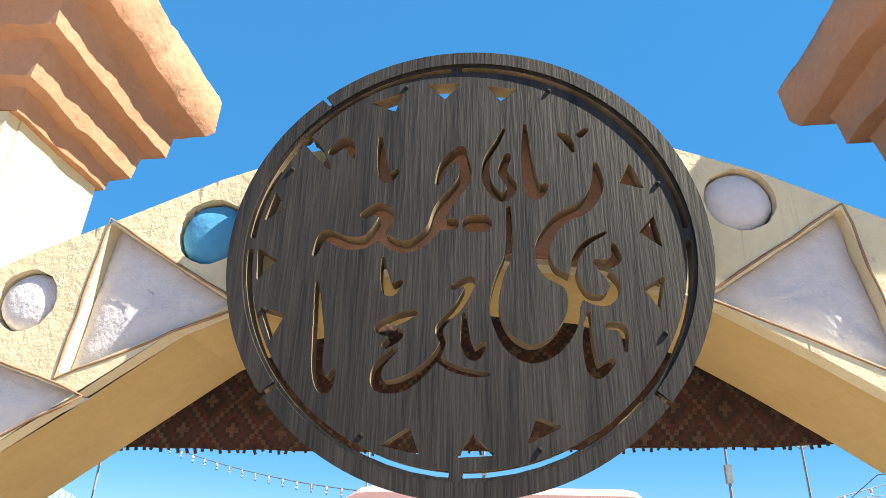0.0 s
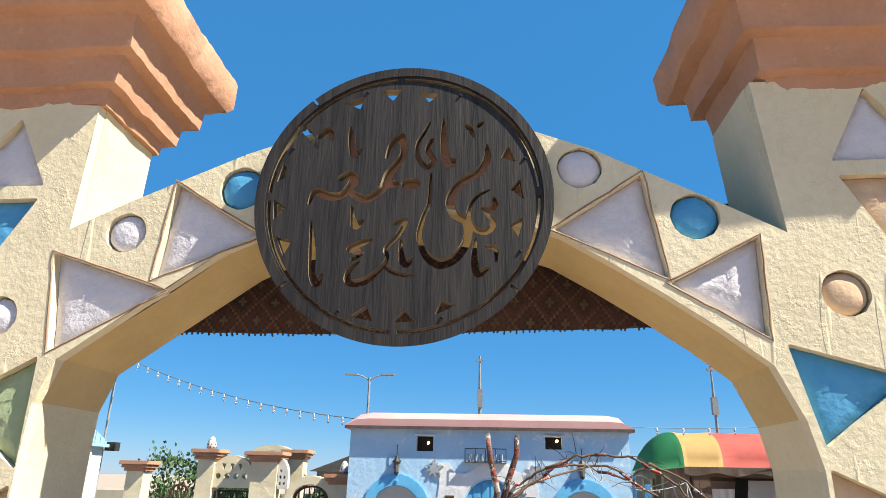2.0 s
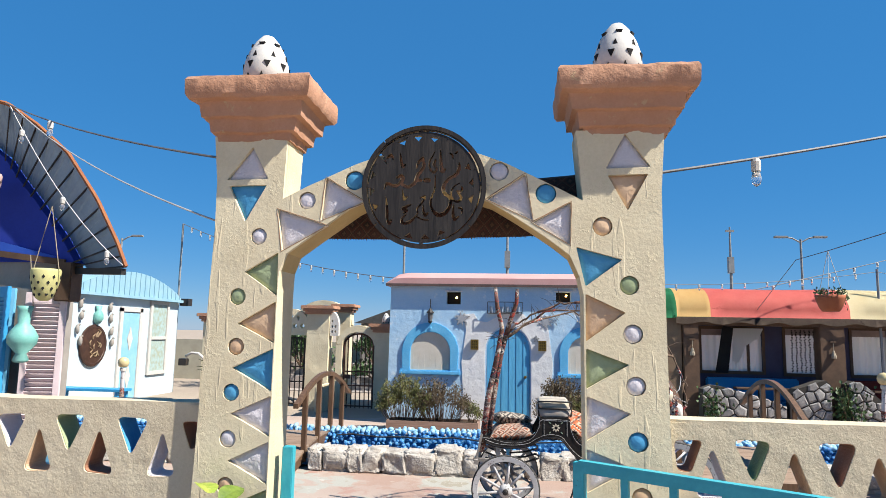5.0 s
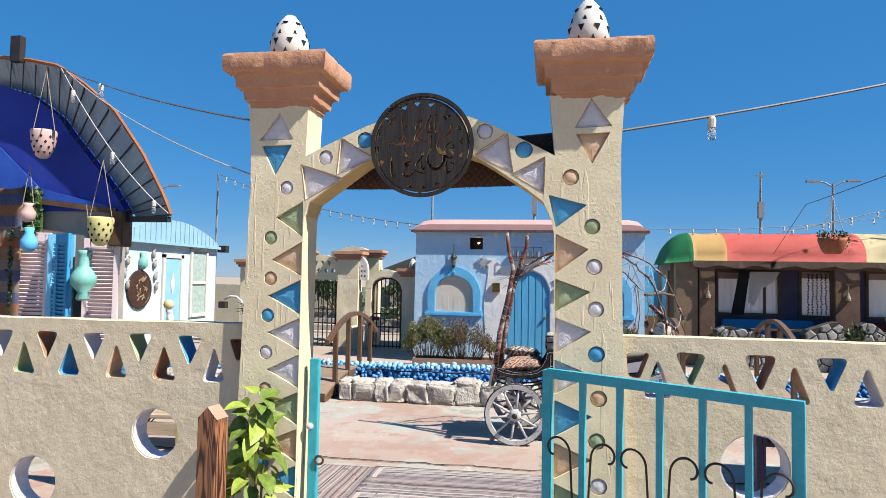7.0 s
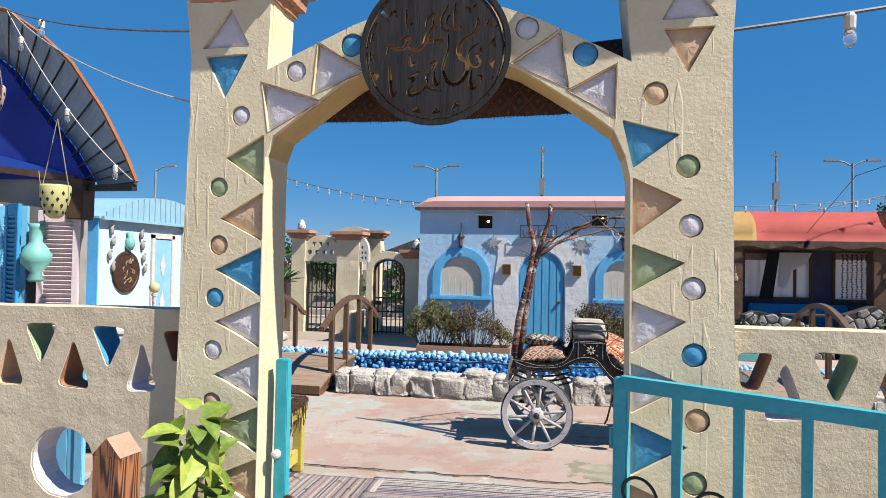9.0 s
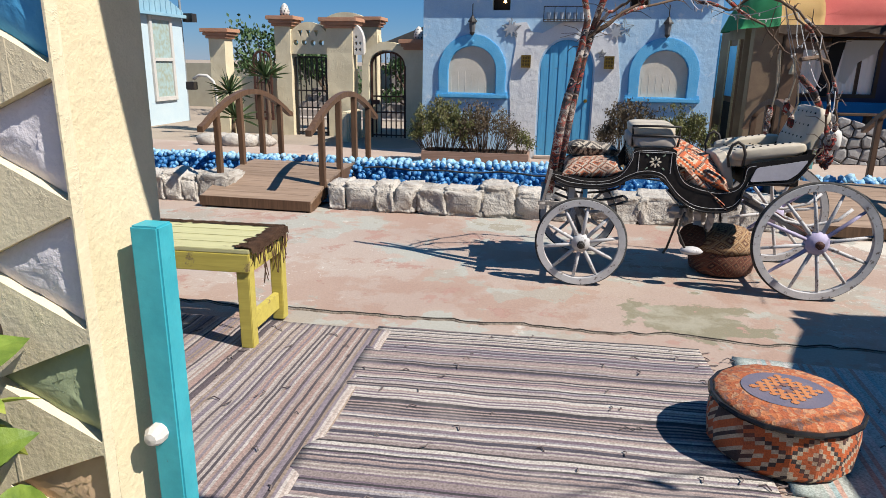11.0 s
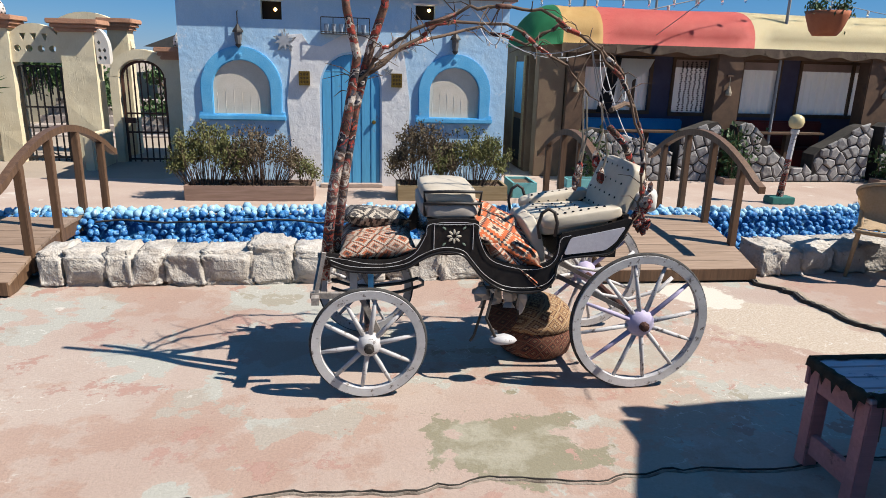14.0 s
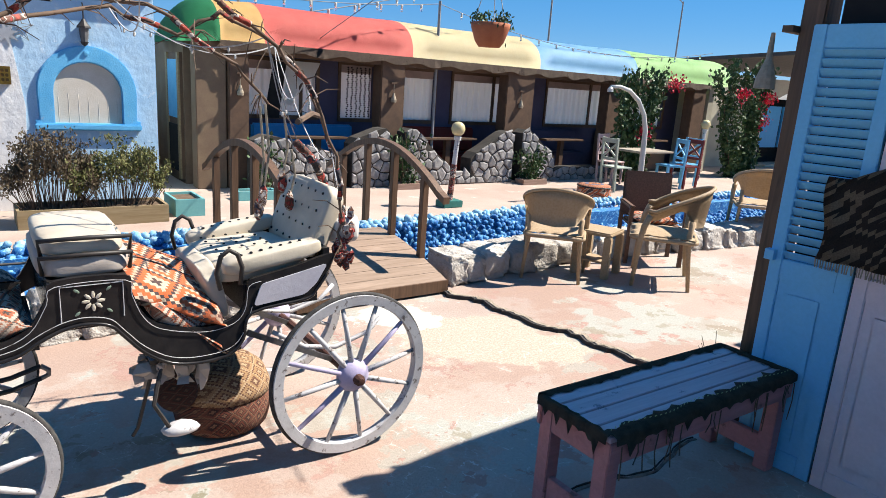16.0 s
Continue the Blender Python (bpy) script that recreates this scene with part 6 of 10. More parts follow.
# ---- arched timber footbridges ----
def footbridge(x0, x1, y0, y1, rails, group):
    cx, cy = (x0 + x1) / 2, (y0 + y1) / 2
    b = thing("footbridge", (cx, y0, 0), "arched timber footbridge over the pond with curved handrails", "bridge", group)
    L = y1 - y0

    def deck(y):
        t = (y - y0) / L
        return 0.10 + 0.22 * math.sin(math.pi * t) ** 1.0

    n = 17
    for k in range(n):
        y = y0 + L * (k + 0.5) / n
        z, z2 = deck(y - L / n / 2), deck(y + L / n / 2)
        bm = beam((cx, y - L / n / 2 + 0.003, z), (cx, y + L / n / 2 - 0.003, z2), x1 - x0, 0.028)
        part("plank", bm, DECK_WOOD, b, world=True, bevel=0.003)
    for x in (x0 + 0.03, x1 - 0.03):
        bm = bmesh.new()
        rows = []
        for k in range(19):
            y = y0 + L * k / 18
            z = deck(y)
            lowz = max(0.0, z - 0.13)
            rows.append([bm.verts.new((x + dx, y, zz)) for dx, zz in ((-0.025, lowz), (0.025, lowz), (0.025, z - 0.016), (-0.025, z - 0.016))])
        for A, B in zip(rows, rows[1:]):
            for k in range(4):
                bm.faces.new((A[k], A[(k + 1) % 4], B[(k + 1) % 4], B[k]))
        bm.faces.new(rows[0]); bm.faces.new(rows[-1][::-1])
        part("side_beam", bm, RAIL_WOOD, b, world=True)
    part("end_board", box(x0, x1, y0 - 0.02, y0 - 0.002, 0.02, 0.12), RAIL_WOOD, b, world=True)
    for side, pts in rails.items():
        x = x0 + 0.02 if side == "low" else x1 - 0.02
        R = lambda y: pts[0] + pts[1] * math.sin(math.pi * min(1, max(0, (y - y0 - 0.1) / (L - 0.2)))) ** 0.9
        bm = bmesh.new()
        rows = []
        for k in range(25):
            y = y0 + 0.06 + (L - 0.12) * k / 24
            z = R(y)
            rows.append([bm.verts.new((x + dx, y, z + dz)) for dx, dz in ((-0.032, -0.03), (0.032, -0.03), (0.032, 0.03), (-0.032, 0.03))])
        for A, B in zip(rows, rows[1:]):
            for k in range(4):
                bm.faces.new((A[k], A[(k + 1) % 4], B[(k + 1) % 4], B[k]))
        bm.faces.new(rows[0]); bm.faces.new(rows[-1][::-1])
        part("handrail", bm, RAIL_WOOD, b, world=True, bevel=0.008)
        for q in (0.17, 0.39, 0.61, 0.83):
            y = y0 + L * q
            part("post", box(x - 0.03, x + 0.03, y - 0.03, y + 0.03, max(0, deck(y) - 0.14), R(y) - 0.025), RAIL_WOOD, b, world=True, bevel=0.004)
    return b


footbridge(-3.66, -2.42, 6.30, 8.62, {"low": (0.80, 0.34), "high": (0.80, 0.34)}, "footbridges").matrix_basis = pose(-3.04, 6.30, 0, 0, 0, -2.5)
footbridge(2.25, 3.64, 6.38, 8.75, {"low": (0.80, 0.36), "high": (0.80, 0.38)}, "footbridges")


# ---- globe lamps ----
def globe_lamp(at, h, base=True, lean=0.0):
    g = thing("globe_lamp", at, "garden lamp with a cream globe on a red-wrapped post", "lamp", "globe lamps")
    if base:
        part("base", box(-0.17, 0.17, -0.11, 0.11, 0, 0.10), surf("green_base_paint", (0.03, 0.17, 0.15), (0.05, 0.22, 0.19), 0.7, 9.0), g, "green painted base", bevel=0.01)
    part("post", tube([(0, 0, 0.05), (lean * 0.6, 0, h * 0.55), (lean, 0, h - 0.13)], 0.036, 10), WHEEL_WHITE, g)
    part("wrap", tube([(0, 0, 0.1), (lean * 0.3, 0, h * 0.3), (lean * 0.6, 0, h * 0.55)], [0.046, 0.042, 0.041], 10), RED_WRAP, g, "red textile wrapping")
    part("collar", lathe([(0.05, -0.04), (0.055, 0.0), (0.05, 0.02)], 12, (lean, 0, h - 0.12)), CERAMIC, g)
    part("globe", lathe([(0.05, -0.09), (0.085, -0.06), (0.102, 0.0), (0.085, 0.06), (0.05, 0.09), (0.001, 0.103)], 20, (lean, 0, h)), GLOBE, g, "cream globe", smooth=True)
    return g


globe_lamp((6.0, 9.62, TZ), 1.12, True, 0.07)
globe_lamp((-7.0, 9.9, TZ), 1.05, False, -0.02)
globe_lamp((13.2, 10.4, TZ), 1.25, False)

# ---- back-left gates ----
BY, BZ = 13.3, -0.22
bk = thing("back_gateway", (-4.6, BY, BZ), "cream stucco back gateway with pierced arch, piers and iron gates", "gateway")


def pier(x0, x1, y0, z1, name="pier"):
    p = part(name, roughen(grid_box(x0, x1, y0, y0 + 0.35, BZ, z1, 0.22), 0.012, 5), STUCCO, bk, world=True, smooth=False)
    for k, (o, za, zb) in enumerate(((0.05, z1, z1 + 0.06), (0.09, z1 + 0.06, z1 + 0.12), (0.13, z1 + 0.12, z1 + 0.2))):
        part("cap_step", box(x0 - o, x1 + o, y0 - o, y0 + 0.35 + o, za, zb), TERRACOTTA, p, world=True, bevel=0.012)
    return p


pier(-5.75, -5.42, BY, 2.15)
pier(-4.65, -4.12, BY, 2.12)
pier(-4.22, -3.88, BY + 1.0, 2.2)
pier(-3.02, -2.58, BY, 1.72)
pier(-7.2, -6.85, BY, 1.9)


def iron_gate(x0, x1, z0, z1, rise, y, material, bars, solid_to=None):
    """Iron gate with an arched head, its bars and cross rails."""
    g = part("iron_gate", plate([arch_loop((x0 + x1) / 2, (x1 - x0) / 2, z0, z1, rise, 12), arch_loop((x0 + x1) / 2, (x1 - x0) / 2 - 0.04, z0 + 0.05, z1, rise - 0.04, 12)], y, y + 0.04), material, bk, "iron gate with upright bars", world=True)
    cx, h = (x0 + x1) / 2, (x1 - x0) / 2
    for k in range(1, bars):
        x = x0 + (x1 - x0) * k / bars
        top = z1 + rise * math.sqrt(max(0, 1 - ((x - cx) / h) ** 2)) - 0.02
        part("bar", box(x - 0.011, x + 0.011, y + 0.01, y + 0.03, z0 + 0.03, top), material, g, world=True)
    for q in (0.13, 0.42, 0.62):
        z = z0 + (z1 - z0) * q
        part("cross_rail", box(x0 + 0.02, x1 - 0.02, y + 0.008, y + 0.032, z - 0.015, z + 0.015), material, g, world=True)
    return g


iron_gate(-3.78, -3.05, BZ + 0.04, 1.42, 0.28, BY + 0.12, RUST_IRON, 7)
ig = iron_gate(-5.40, -4.70, BZ + 0.04, 1.55, 0.03, BY + 0.12, BLACK_IRON, 6)
part("latch_box", box(-3.75, -3.6, BY + 0.08, BY + 0.15, 0.65, 0.74), RUST_IRON, bk, world=True)
for s in (-1, 1):
    part("lozenge", tube([(-5.05 - s * 0.33, BY + 0.14, BZ + 0.2), (-5.05, BY + 0.14, BZ + 0.08), (-5.05 + s * 0.33, BY + 0.14, BZ + 0.2), (-5.05, BY + 0.14, BZ + 0.36)], 0.012, 6), BLACK_IRON, ig, world=True)
# curved head of the brown gate
o, i_ = arc(-3.42, 1.42, 0.52, 0.46, 0, math.pi, 14), arc(-3.42, 1.42, 0.37, 0.29, math.pi, 0, 14)
part("arch_head", plate([o + i_], BY + 0.04, BY + 0.30), STUCCO, bk, world=True, bevel=0.012)
part("side_jamb", box(-3.94, -3.80, BY + 0.04, BY + 0.30, BZ, 1.42), STUCCO, bk, world=True)
# pierced arch over the black gate
head = [(-5.45, 1.62), (-4.62, 1.62), (-4.62, 1.78)] + arc(-5.05, 1.78, 0.46, 0.46, 0.05, math.pi - 0.05, 16) + [(-5.45, 1.78)]
cuts = [ring_loop(-5.05 + 0.17 * k, 1.84, 0.055, 12) for k in (-1.6, -0.55, 0.55, 1.6)] + [rounded([(-5.05 + a - 0.05, 2.08), (-5.05 + a + 0.05, 2.08), (-5.05 + a, 1.95)], 0.01, 2) for a in (-0.17, 0.0, 0.17)]
part("pierced_arch", plate([head] + cuts, BY + 0.05, BY + 0.22), STUCCO, bk, "pierced rounded head", world=True)
lat = [(-4.10, 1.62), (-3.90, 1.62), (-3.90, 1.85)] + arc(-4.12, 1.85, 0.22, 0.36, 0, math.pi / 2, 8)
part("pierced_wing", plate([lat] + [rounded([(a, b), (a + 0.03, b + 0.04), (a, b + 0.08), (a - 0.03, b + 0.04)], 0.005, 1) for a, b in ((-4.05, 1.68), (-3.97, 1.68), (-4.05, 1.80), (-3.97, 1.80), (-4.05, 1.92))], BY + 0.05, BY + 0.2), CERAMIC, bk, "white pierced wing", world=True)
part("far_arch", plate([arc(-4.6, 1.9, 0.75, 0.6, 0, math.pi, 16) + arc(-4.6, 1.9, 0.62, 0.48, math.pi, 0, 16)], BY + 1.1, BY + 1.3), STUCCO, bk, world=True)
part("side_wall", box(-6.85, -5.76, BY + 0.08, BY + 0.26, BZ, 1.15), STUCCO, bk, world=True, bevel=0.03)
iron = iron_gate(-6.25, -5.85, BZ + 0.5, 1.5, 0.18, BY - 0.02, RUST_IRON, 5)
part("low_wall", box(-4.12, -3.95, BY - 0.9, BY, BZ, 0.55), STUCCO, bk, world=True, bevel=0.03)
for at in ((-5.58, BY + 0.17, 2.35), (-2.8, BY + 0.17, 1.92)):
    f = copy_thing(bpy.data.objects["clay_finial"], pose(*at))
    f["label"] = "white egg-shaped clay lamp on a back gate pier"
# hanging wind chimes in the black gate
for k in range(6):
    x = -5.3 + 0.1 * k
    part("hanging_shell", tube([(x, BY + 0.1, 1.58), (x + 0.02, BY + 0.1, 1.2 - 0.1 * (k % 3))], 0.012, 5), BLACK_IRON, bk, world=True)
# steps and low far wall beyond the gates
st = thing("far_steps", (-3.8, 17.5, -0.3), "pale stone steps climbing behind the back gates", "steps")
for k in range(6):
    part("step", box(-7.2, -1.5, 16.6 + 0.5 * k, 17.1 + 0.5 * k, -0.5, -0.15 + 0.17 * k), surf("pale_step_stone", (0.52, 0.46, 0.42), (0.45, 0.38, 0.34), 0.9, 3.0), st, world=True, bevel=0.01)
fw = setting("wall_far", box(-16, 26, 20.5, 20.8, -0.5, 1.35), CREAM_WALL, "cream boundary wall behind the courtyard", "wall")
hut = thing("far_hut", (-3.6, 18.9, -0.3), "small far hut with a grey pitched roof behind the gates", "hut")
part("wall", box(-4.9, -2.4, 19.6, 20.4, -0.4, 2.0), GREY_WALL, hut, world=True)
bm = bmesh.new()
vs = [bm.verts.new(p) for p in ((-5.1, 19.4, 2.0), (-2.2, 19.4, 2.0), (-3.65, 19.4, 2.55), (-5.1, 20.6, 2.0), (-2.2, 20.6, 2.0), (-3.65, 20.6, 2.55))]
for q in ((0, 1, 2), (5, 4, 3), (0, 2, 5, 3), (1, 4, 5, 2), (0, 3, 4, 1)):
    bm.faces.new([vs[k] for k in q])
part("roof", bm, ROOF_TILE, hut, world=True)


def tree(at, h, w, seed, material, label, n=2200):
    t = thing("tree", at, label, "tree", "trees behind the courtyard")
    r = random.Random(seed)
    bm = bmesh.new()
    tube([(0, 0, 0), (0.05, 0, h * 0.3), (0.0, 0.05, h * 0.55)], [0.12, 0.09, 0.06], 8, bm)
    ends = []
    for k in range(16):
        a = r.uniform(0, 6.28)
        e = Vector((math.cos(a) * w * r.uniform(0.15, 0.5), math.sin(a) * w * r.uniform(0.15, 0.5), h * r.uniform(0.45, 0.98)))
        tube([(0, 0, h * 0.3), e * 0.5 + Vector((0, 0, h * 0.12)), e], [0.05, 0.03, 0.01], 5, bm)
        ends.append(e)
    part("trunk", bm, TWIG, t)
    bm = bmesh.new()
    for k in range(n):
        e = r.choice(ends)
        p = e + Vector((r.gauss(0, w * 0.08), r.gauss(0, w * 0.08), r.gauss(0, h * 0.05)))
        m = Matrix.Translation(p) @ Euler((r.uniform(0, 6), r.uniform(0, 6), r.uniform(0, 6))).to_matrix().to_4x4()
        l, ww = r.uniform(0.08, 0.16), r.uniform(0.03, 0.06)
        bm.faces.new([bm.verts.new(m @ Vector(c)) for c in ((0, 0, 0), (l * 0.5, ww, 0.01), (l, 0, 0), (l * 0.5, -ww, 0.01))])
    tagged(part("crown", bm, material, t), kind="stuff")
    return t


tree((-8.2, 18.5, -0.4), 3.0, 2.6, 1, LEAF_DARK, "dark green leafy tree behind the white house")
tree((-3.6, 18.0, -0.4), 1.9, 2.0, 2, LEAF_DARK, "green hedge-like tree behind the back gates", 1500)
tree((-6.4, 19.0, -0.4), 2.1, 2.0, 3, LEAF_DARK, "dark green leafy tree beyond the piers", 1500)
tree((27.0, 31.0, -0.4), 4.6, 3.0, 4, LEAF_DARK, "dark far tree beyond the striped roof", 1500)


def yucca(at, h, seed):
    y = thing("yucca_plant", at, "spiky yucca with narrow green leaves on a bare stem", "plant", "yuccas by the back gate")
    r = random.Random(seed)
    part("stem", tube([(0, 0, 0), (0.04, 0, h * 0.5), (0, 0.03, h)], [0.05, 0.04, 0.035], 8), TWIG, y)
    for k in range(46):
        a, e = k * 2.4, r.uniform(-0.35, 1.35)
        d = Vector((math.cos(a) * math.cos(e), math.sin(a) * math.cos(e), math.sin(e)))
        s = d.cross(Vector((0, 0, 1))).normalized() * 0.022
        p = Vector((0, 0, h))
        l = r.uniform(0.38, 0.55)
        bm = bmesh.new()
        q = [bm.verts.new(c) for c in (p - s, p + s, p + d * l * 0.6 + s * 0.8, p + d * l + Vector((0, 0, -0.05)), p + d * l * 0.6 - s * 0.8)]
        bm.faces.new(q)
        part("leaf", bm, PALM, y)
    return y


yucca((-6.3, 12.3, TZ - 0.2), 1.05, 1)
yucca((-5.5, 12.2, TZ - 0.2), 1.35, 2)
yucca((-6.0, 11.9, TZ - 0.15), 0.55, 3)

# ---- white house at the left ----
wh = thing("white_house", (-10.5, 13.4, -0.25), "white limewashed cabin with aqua door and blue tin vault roof", "house")
part("wall", box(-11.9, -9.2, 11.2, 15.74, -0.3, 2.5), WHITE_HOUSE, wh, world=True)
part("end_wall", box(-11.9, -9.19, 11.17, 11.198, -0.3, 2.5), SKY_BLUE, wh, "blue painted end wall", world=True)
bm = bmesh.new()
rows = []
for k in range(15):
    t = k / 14
    y = 11.1 + 4.75 * t
    z = 2.5 + 0.58 * math.sin(math.pi * t) ** 0.85
    rows.append([bm.verts.new((x, y, zz)) for x, zz in ((-9.12, z), (-12.0, z), (-12.0, 2.45), (-9.12, 2.45))])
for A, B in zip(rows, rows[1:]):
    for k in range(4):
        bm.faces.new((A[k], A[(k + 1) % 4], B[(k + 1) % 4], B[k]))
bm.faces.new(rows[0]); bm.faces.new(rows[-1][::-1])
part("roof", bm, TIN_BLUE, wh, "pale blue tin vault", world=True)
for k in range(1, 22):
    y = 11.1 + 4.75 * k / 22
    z = 2.5 + 0.58 * math.sin(math.pi * k / 22) ** 0.85
    part("roof_seam", box(-9.118, -9.10, y - 0.012, y + 0.012, 2.5, z), TIN_BLUE, wh, world=True)
part("gutter", box(-9.12, -9.04, 11.15, 15.8, 2.42, 2.50), TIN_BLUE, wh, world=True, bevel=0.01)
wd = part("door", box(-9.2, -9.175, 13.15, 13.85, 0.0, 2.08), AQUA_PANEL, wh, "aqua painted door with white diamonds", world=True)
for z in (1.45, 0.55):
    bm = bmesh.new()
    v4 = [bm.verts.new((-9.165, 13.5 + a, z + b)) for a, b in ((-0.11, 0), (0, -0.3), (0.11, 0), (0, 0.3))]
    bm.faces.new(v4)
    bm.faces.new([bm.verts.new(v.co + Vector((-0.009, 0, 0))) for v in reversed(v4)])
    part("diamond", bm, CERAMIC, wd, "white diamond", world=True)
for y0, y1, z0, z1 in ((13.03, 13.15, 0.0, 2.2), (13.85, 13.97, 0.0, 2.2), (13.03, 13.97, 2.1, 2.22)):
    part("door_trim", box(-9.2, -9.15, y0, y1, z0, z1), CERAMIC, wd, world=True, bevel=0.006)
wn_ = part("window", box(-9.2, -9.18, 14.4, 15.15, 0.6, 2.36), FADED_MURAL, wh, "faded painted window panels", world=True)
for y0, y1, z0, z1 in ((14.32, 14.42, 0.52, 2.44), (15.13, 15.23, 0.52, 2.44), (14.42, 15.13, 0.52, 0.62), (14.42, 15.13, 2.34, 2.44), (14.42, 15.13, 1.42, 1.5)):
    part("frame", box(-9.2, -9.145, y0, y1, z0, z1), CERAMIC, wn_, world=True, bevel=0.006)
part("floodlight", box(-9.15, -8.9, 15.72, 15.95, 2.35, 2.55), BLACK_IRON, wh, "black floodlight", world=True)
part("annex", box(-11.9, -9.6, 10.2, 11.1, -0.3, 2.3), SKY_BLUE, wh, "blue painted annex", world=True)
part("annex_window", box(-9.6, -9.57, 10.5, 10.9, 1.3, 2.0), DARK, wh, world=True)
part("annex_roof", box(-12.0, -9.45, 10.0, 11.15, 2.3, 2.4), ROOF_TILE, wh, world=True)

s2 = thing("oval_sign", (-9.19, 12.1, 0.83), "brown carved round sign on the white cabin wall", "sign")
part("board", lathe([(0.46, 0.0), (0.47, 0.02), (0.46, 0.045), (0.40, 0.05), (0.39, 0.04), (0.001, 0.04)], 36, m=Matrix.Translation((0, 0, 0.48)) @ pose(0, 0, 0, 0, 90)), surf("brown_carved_board", (0.09, 0.045, 0.03), (0.05, 0.025, 0.018), 0.5, 8.0), s2)
rs = random.Random(3)
for k in range(14):
    y, z = rs.uniform(-0.25, 0.25), 0.48 + rs.uniform(-0.28, 0.25)
    part("carving", tube([(0.048, y, z), (0.05, y + rs.uniform(-0.08, 0.08), z + 0.06), (0.048, y + rs.uniform(-0.1, 0.1), z + 0.12)], [0.014, 0.02, 0.006], 5), surf("tan_carving", (0.36, 0.26, 0.16), (0.3, 0.2, 0.12), 0.7) if k == 0 else bpy.data.materials["tan_carving"], s2, "pale carved stroke")
og = thing("wall_jug", (-9.19, 12.15, 1.8), "small pale jug hung on the white cabin wall", "jug")
part("body", lathe([(0.05, 0), (0.11, 0.1), (0.10, 0.22), (0.05, 0.3), (0.07, 0.4)], 14, (0.06, 0, 0)), AQUA, og, smooth=True)
for k, (y, z) in enumerate(((11.55, 2.2), (11.6, 1.95), (11.5, 1.65), (12.6, 2.15), (12.65, 1.9), (12.7, 1.6), (12.75, 1.35), (11.62, 1.4))):
    br = thing("wall_ornament", (-9.195, y, z), "small grey clay bird ornament on the white wall", "ornament", "clay birds on the white cabin")
    bm = blob((0.05, 0, 0.02), (0.045, 0.05, 0.10), k, 2, 0.3)
    blob((0.06, 0.03, 0.12), (0.03, 0.04, 0.03), k + 3, 1, 0.1, bm=bm)
    part("body", bm, GREY_WALL, br, smooth=True)
# curved lamp arm at the left house
la = thing("hook_lamp", (-6.9, 12.9, -0.2), "white swan-neck garden lamp beside the cabin", "lamp")
part("pole", tube([(0, 0, 0)] + [(0.0 - 0.28 + 0.28 * math.cos(a), 0, 1.1 + 0.28 * math.sin(a)) for a in (0, 0.6, 1.2, 1.8, 2.4)], 0.03, 8), CERAMIC, la, smooth=True)
part("head", box(-0.62, -0.44, -0.08, 0.08, 1.08, 1.24), BLACK_IRON, la, "black lamp head", bevel=0.01)

lb = thing("blue_bench", (-8.3, 10.9, TZ), "dark blue painted plank bench by the white cabin", "bench")
part("seat", box(-0.75, 0.75, -0.2, 0.2, 0.42, 0.47), SHUTTER_DEEP, lb, bevel=0.006)
for x in (-0.65, 0.65):
    for y in (-0.15, 0.15):
        part("leg", box(x - 0.03, x + 0.03, y - 0.03, y + 0.03, 0, 0.419), SHUTTER_DEEP, lb)
    part("brace", box(x - 0.02, x + 0.02, -0.12, 0.12, 0.12, 0.17), SHUTTER_DEEP, lb)
rk = thing("garden_rocks", (-5.6, 11.0, TZ), "heap of pale striped rocks on the terrace", "rocks")
for k in range(5):
    part("rock", blob((0.25 * k - 0.5, 0.1 * math.sin(k * 2), 0.08), (0.22, 0.16, 0.13), k, 2, 0.3), ROCK, rk, smooth=True)

# ---- porch at the left with ultramarine wall and tin awning ----
porch = thing("blue_porch", (-6.0, 4.8, 0), "ultramarine porch building with a curved corrugated tin awning", "building")
NEAR_Y, WALL_Y = 3.99, 4.2
NEAR = [(-3.345, 2.309), (-3.45, 2.536), (-3.693, 2.957), (-4.04, 3.418), (-4.388, 3.704), (-4.739, 3.933), (-5.089, 4.008), (-5.443, 4.053), (-9.9, 4.1129999999999995)]
FAR = [(-3.95, 2.29), (-4.02, 2.38), (-4.18, 2.62), (-4.51, 3.0), (-4.72, 3.23), (-4.88, 3.43), (-5.25, 3.69), (-5.62, 3.80), (-9.5, 3.9)]


def along(line, t):
    """A point along a bent line, t from 0 to 1 over its first seven legs, then the last."""
    k = min(int(t * 7), 6) if t <= 1 else 7
    f = t * 7 - k if t <= 1 else t - 1
    a, b = line[k], line[k + 1]
    return a[0] + (b[0] - a[0]) * f, a[1] + (b[1] - a[1]) * f


part("wall", box(-9.5, -4.15, WALL_Y, WALL_Y + 0.2, 0, 2.45), GREY_WALL, porch, world=True)
part("gable", plate([[(-9.5, 2.40), (-3.97, 2.36)] + FAR[1:]], WALL_Y - 0.03, WALL_Y + 0.12), DEEP_BLUE, porch, "deep blue gable wall", world=True)
part("fascia", beam((-9.5, WALL_Y - 0.05, 3.0), (-4.1, WALL_Y - 0.05, 2.36), 0.03, 0.06), BROWN_PAINT, porch, world=True)
part("beam_end", box(-4.17, -4.0, WALL_Y - 0.08, WALL_Y + 0.1, 1.98, 2.36), BROWN_PAINT, porch, world=True, bevel=0.01)
bm = bmesh.new()
rows = []
NR = 120
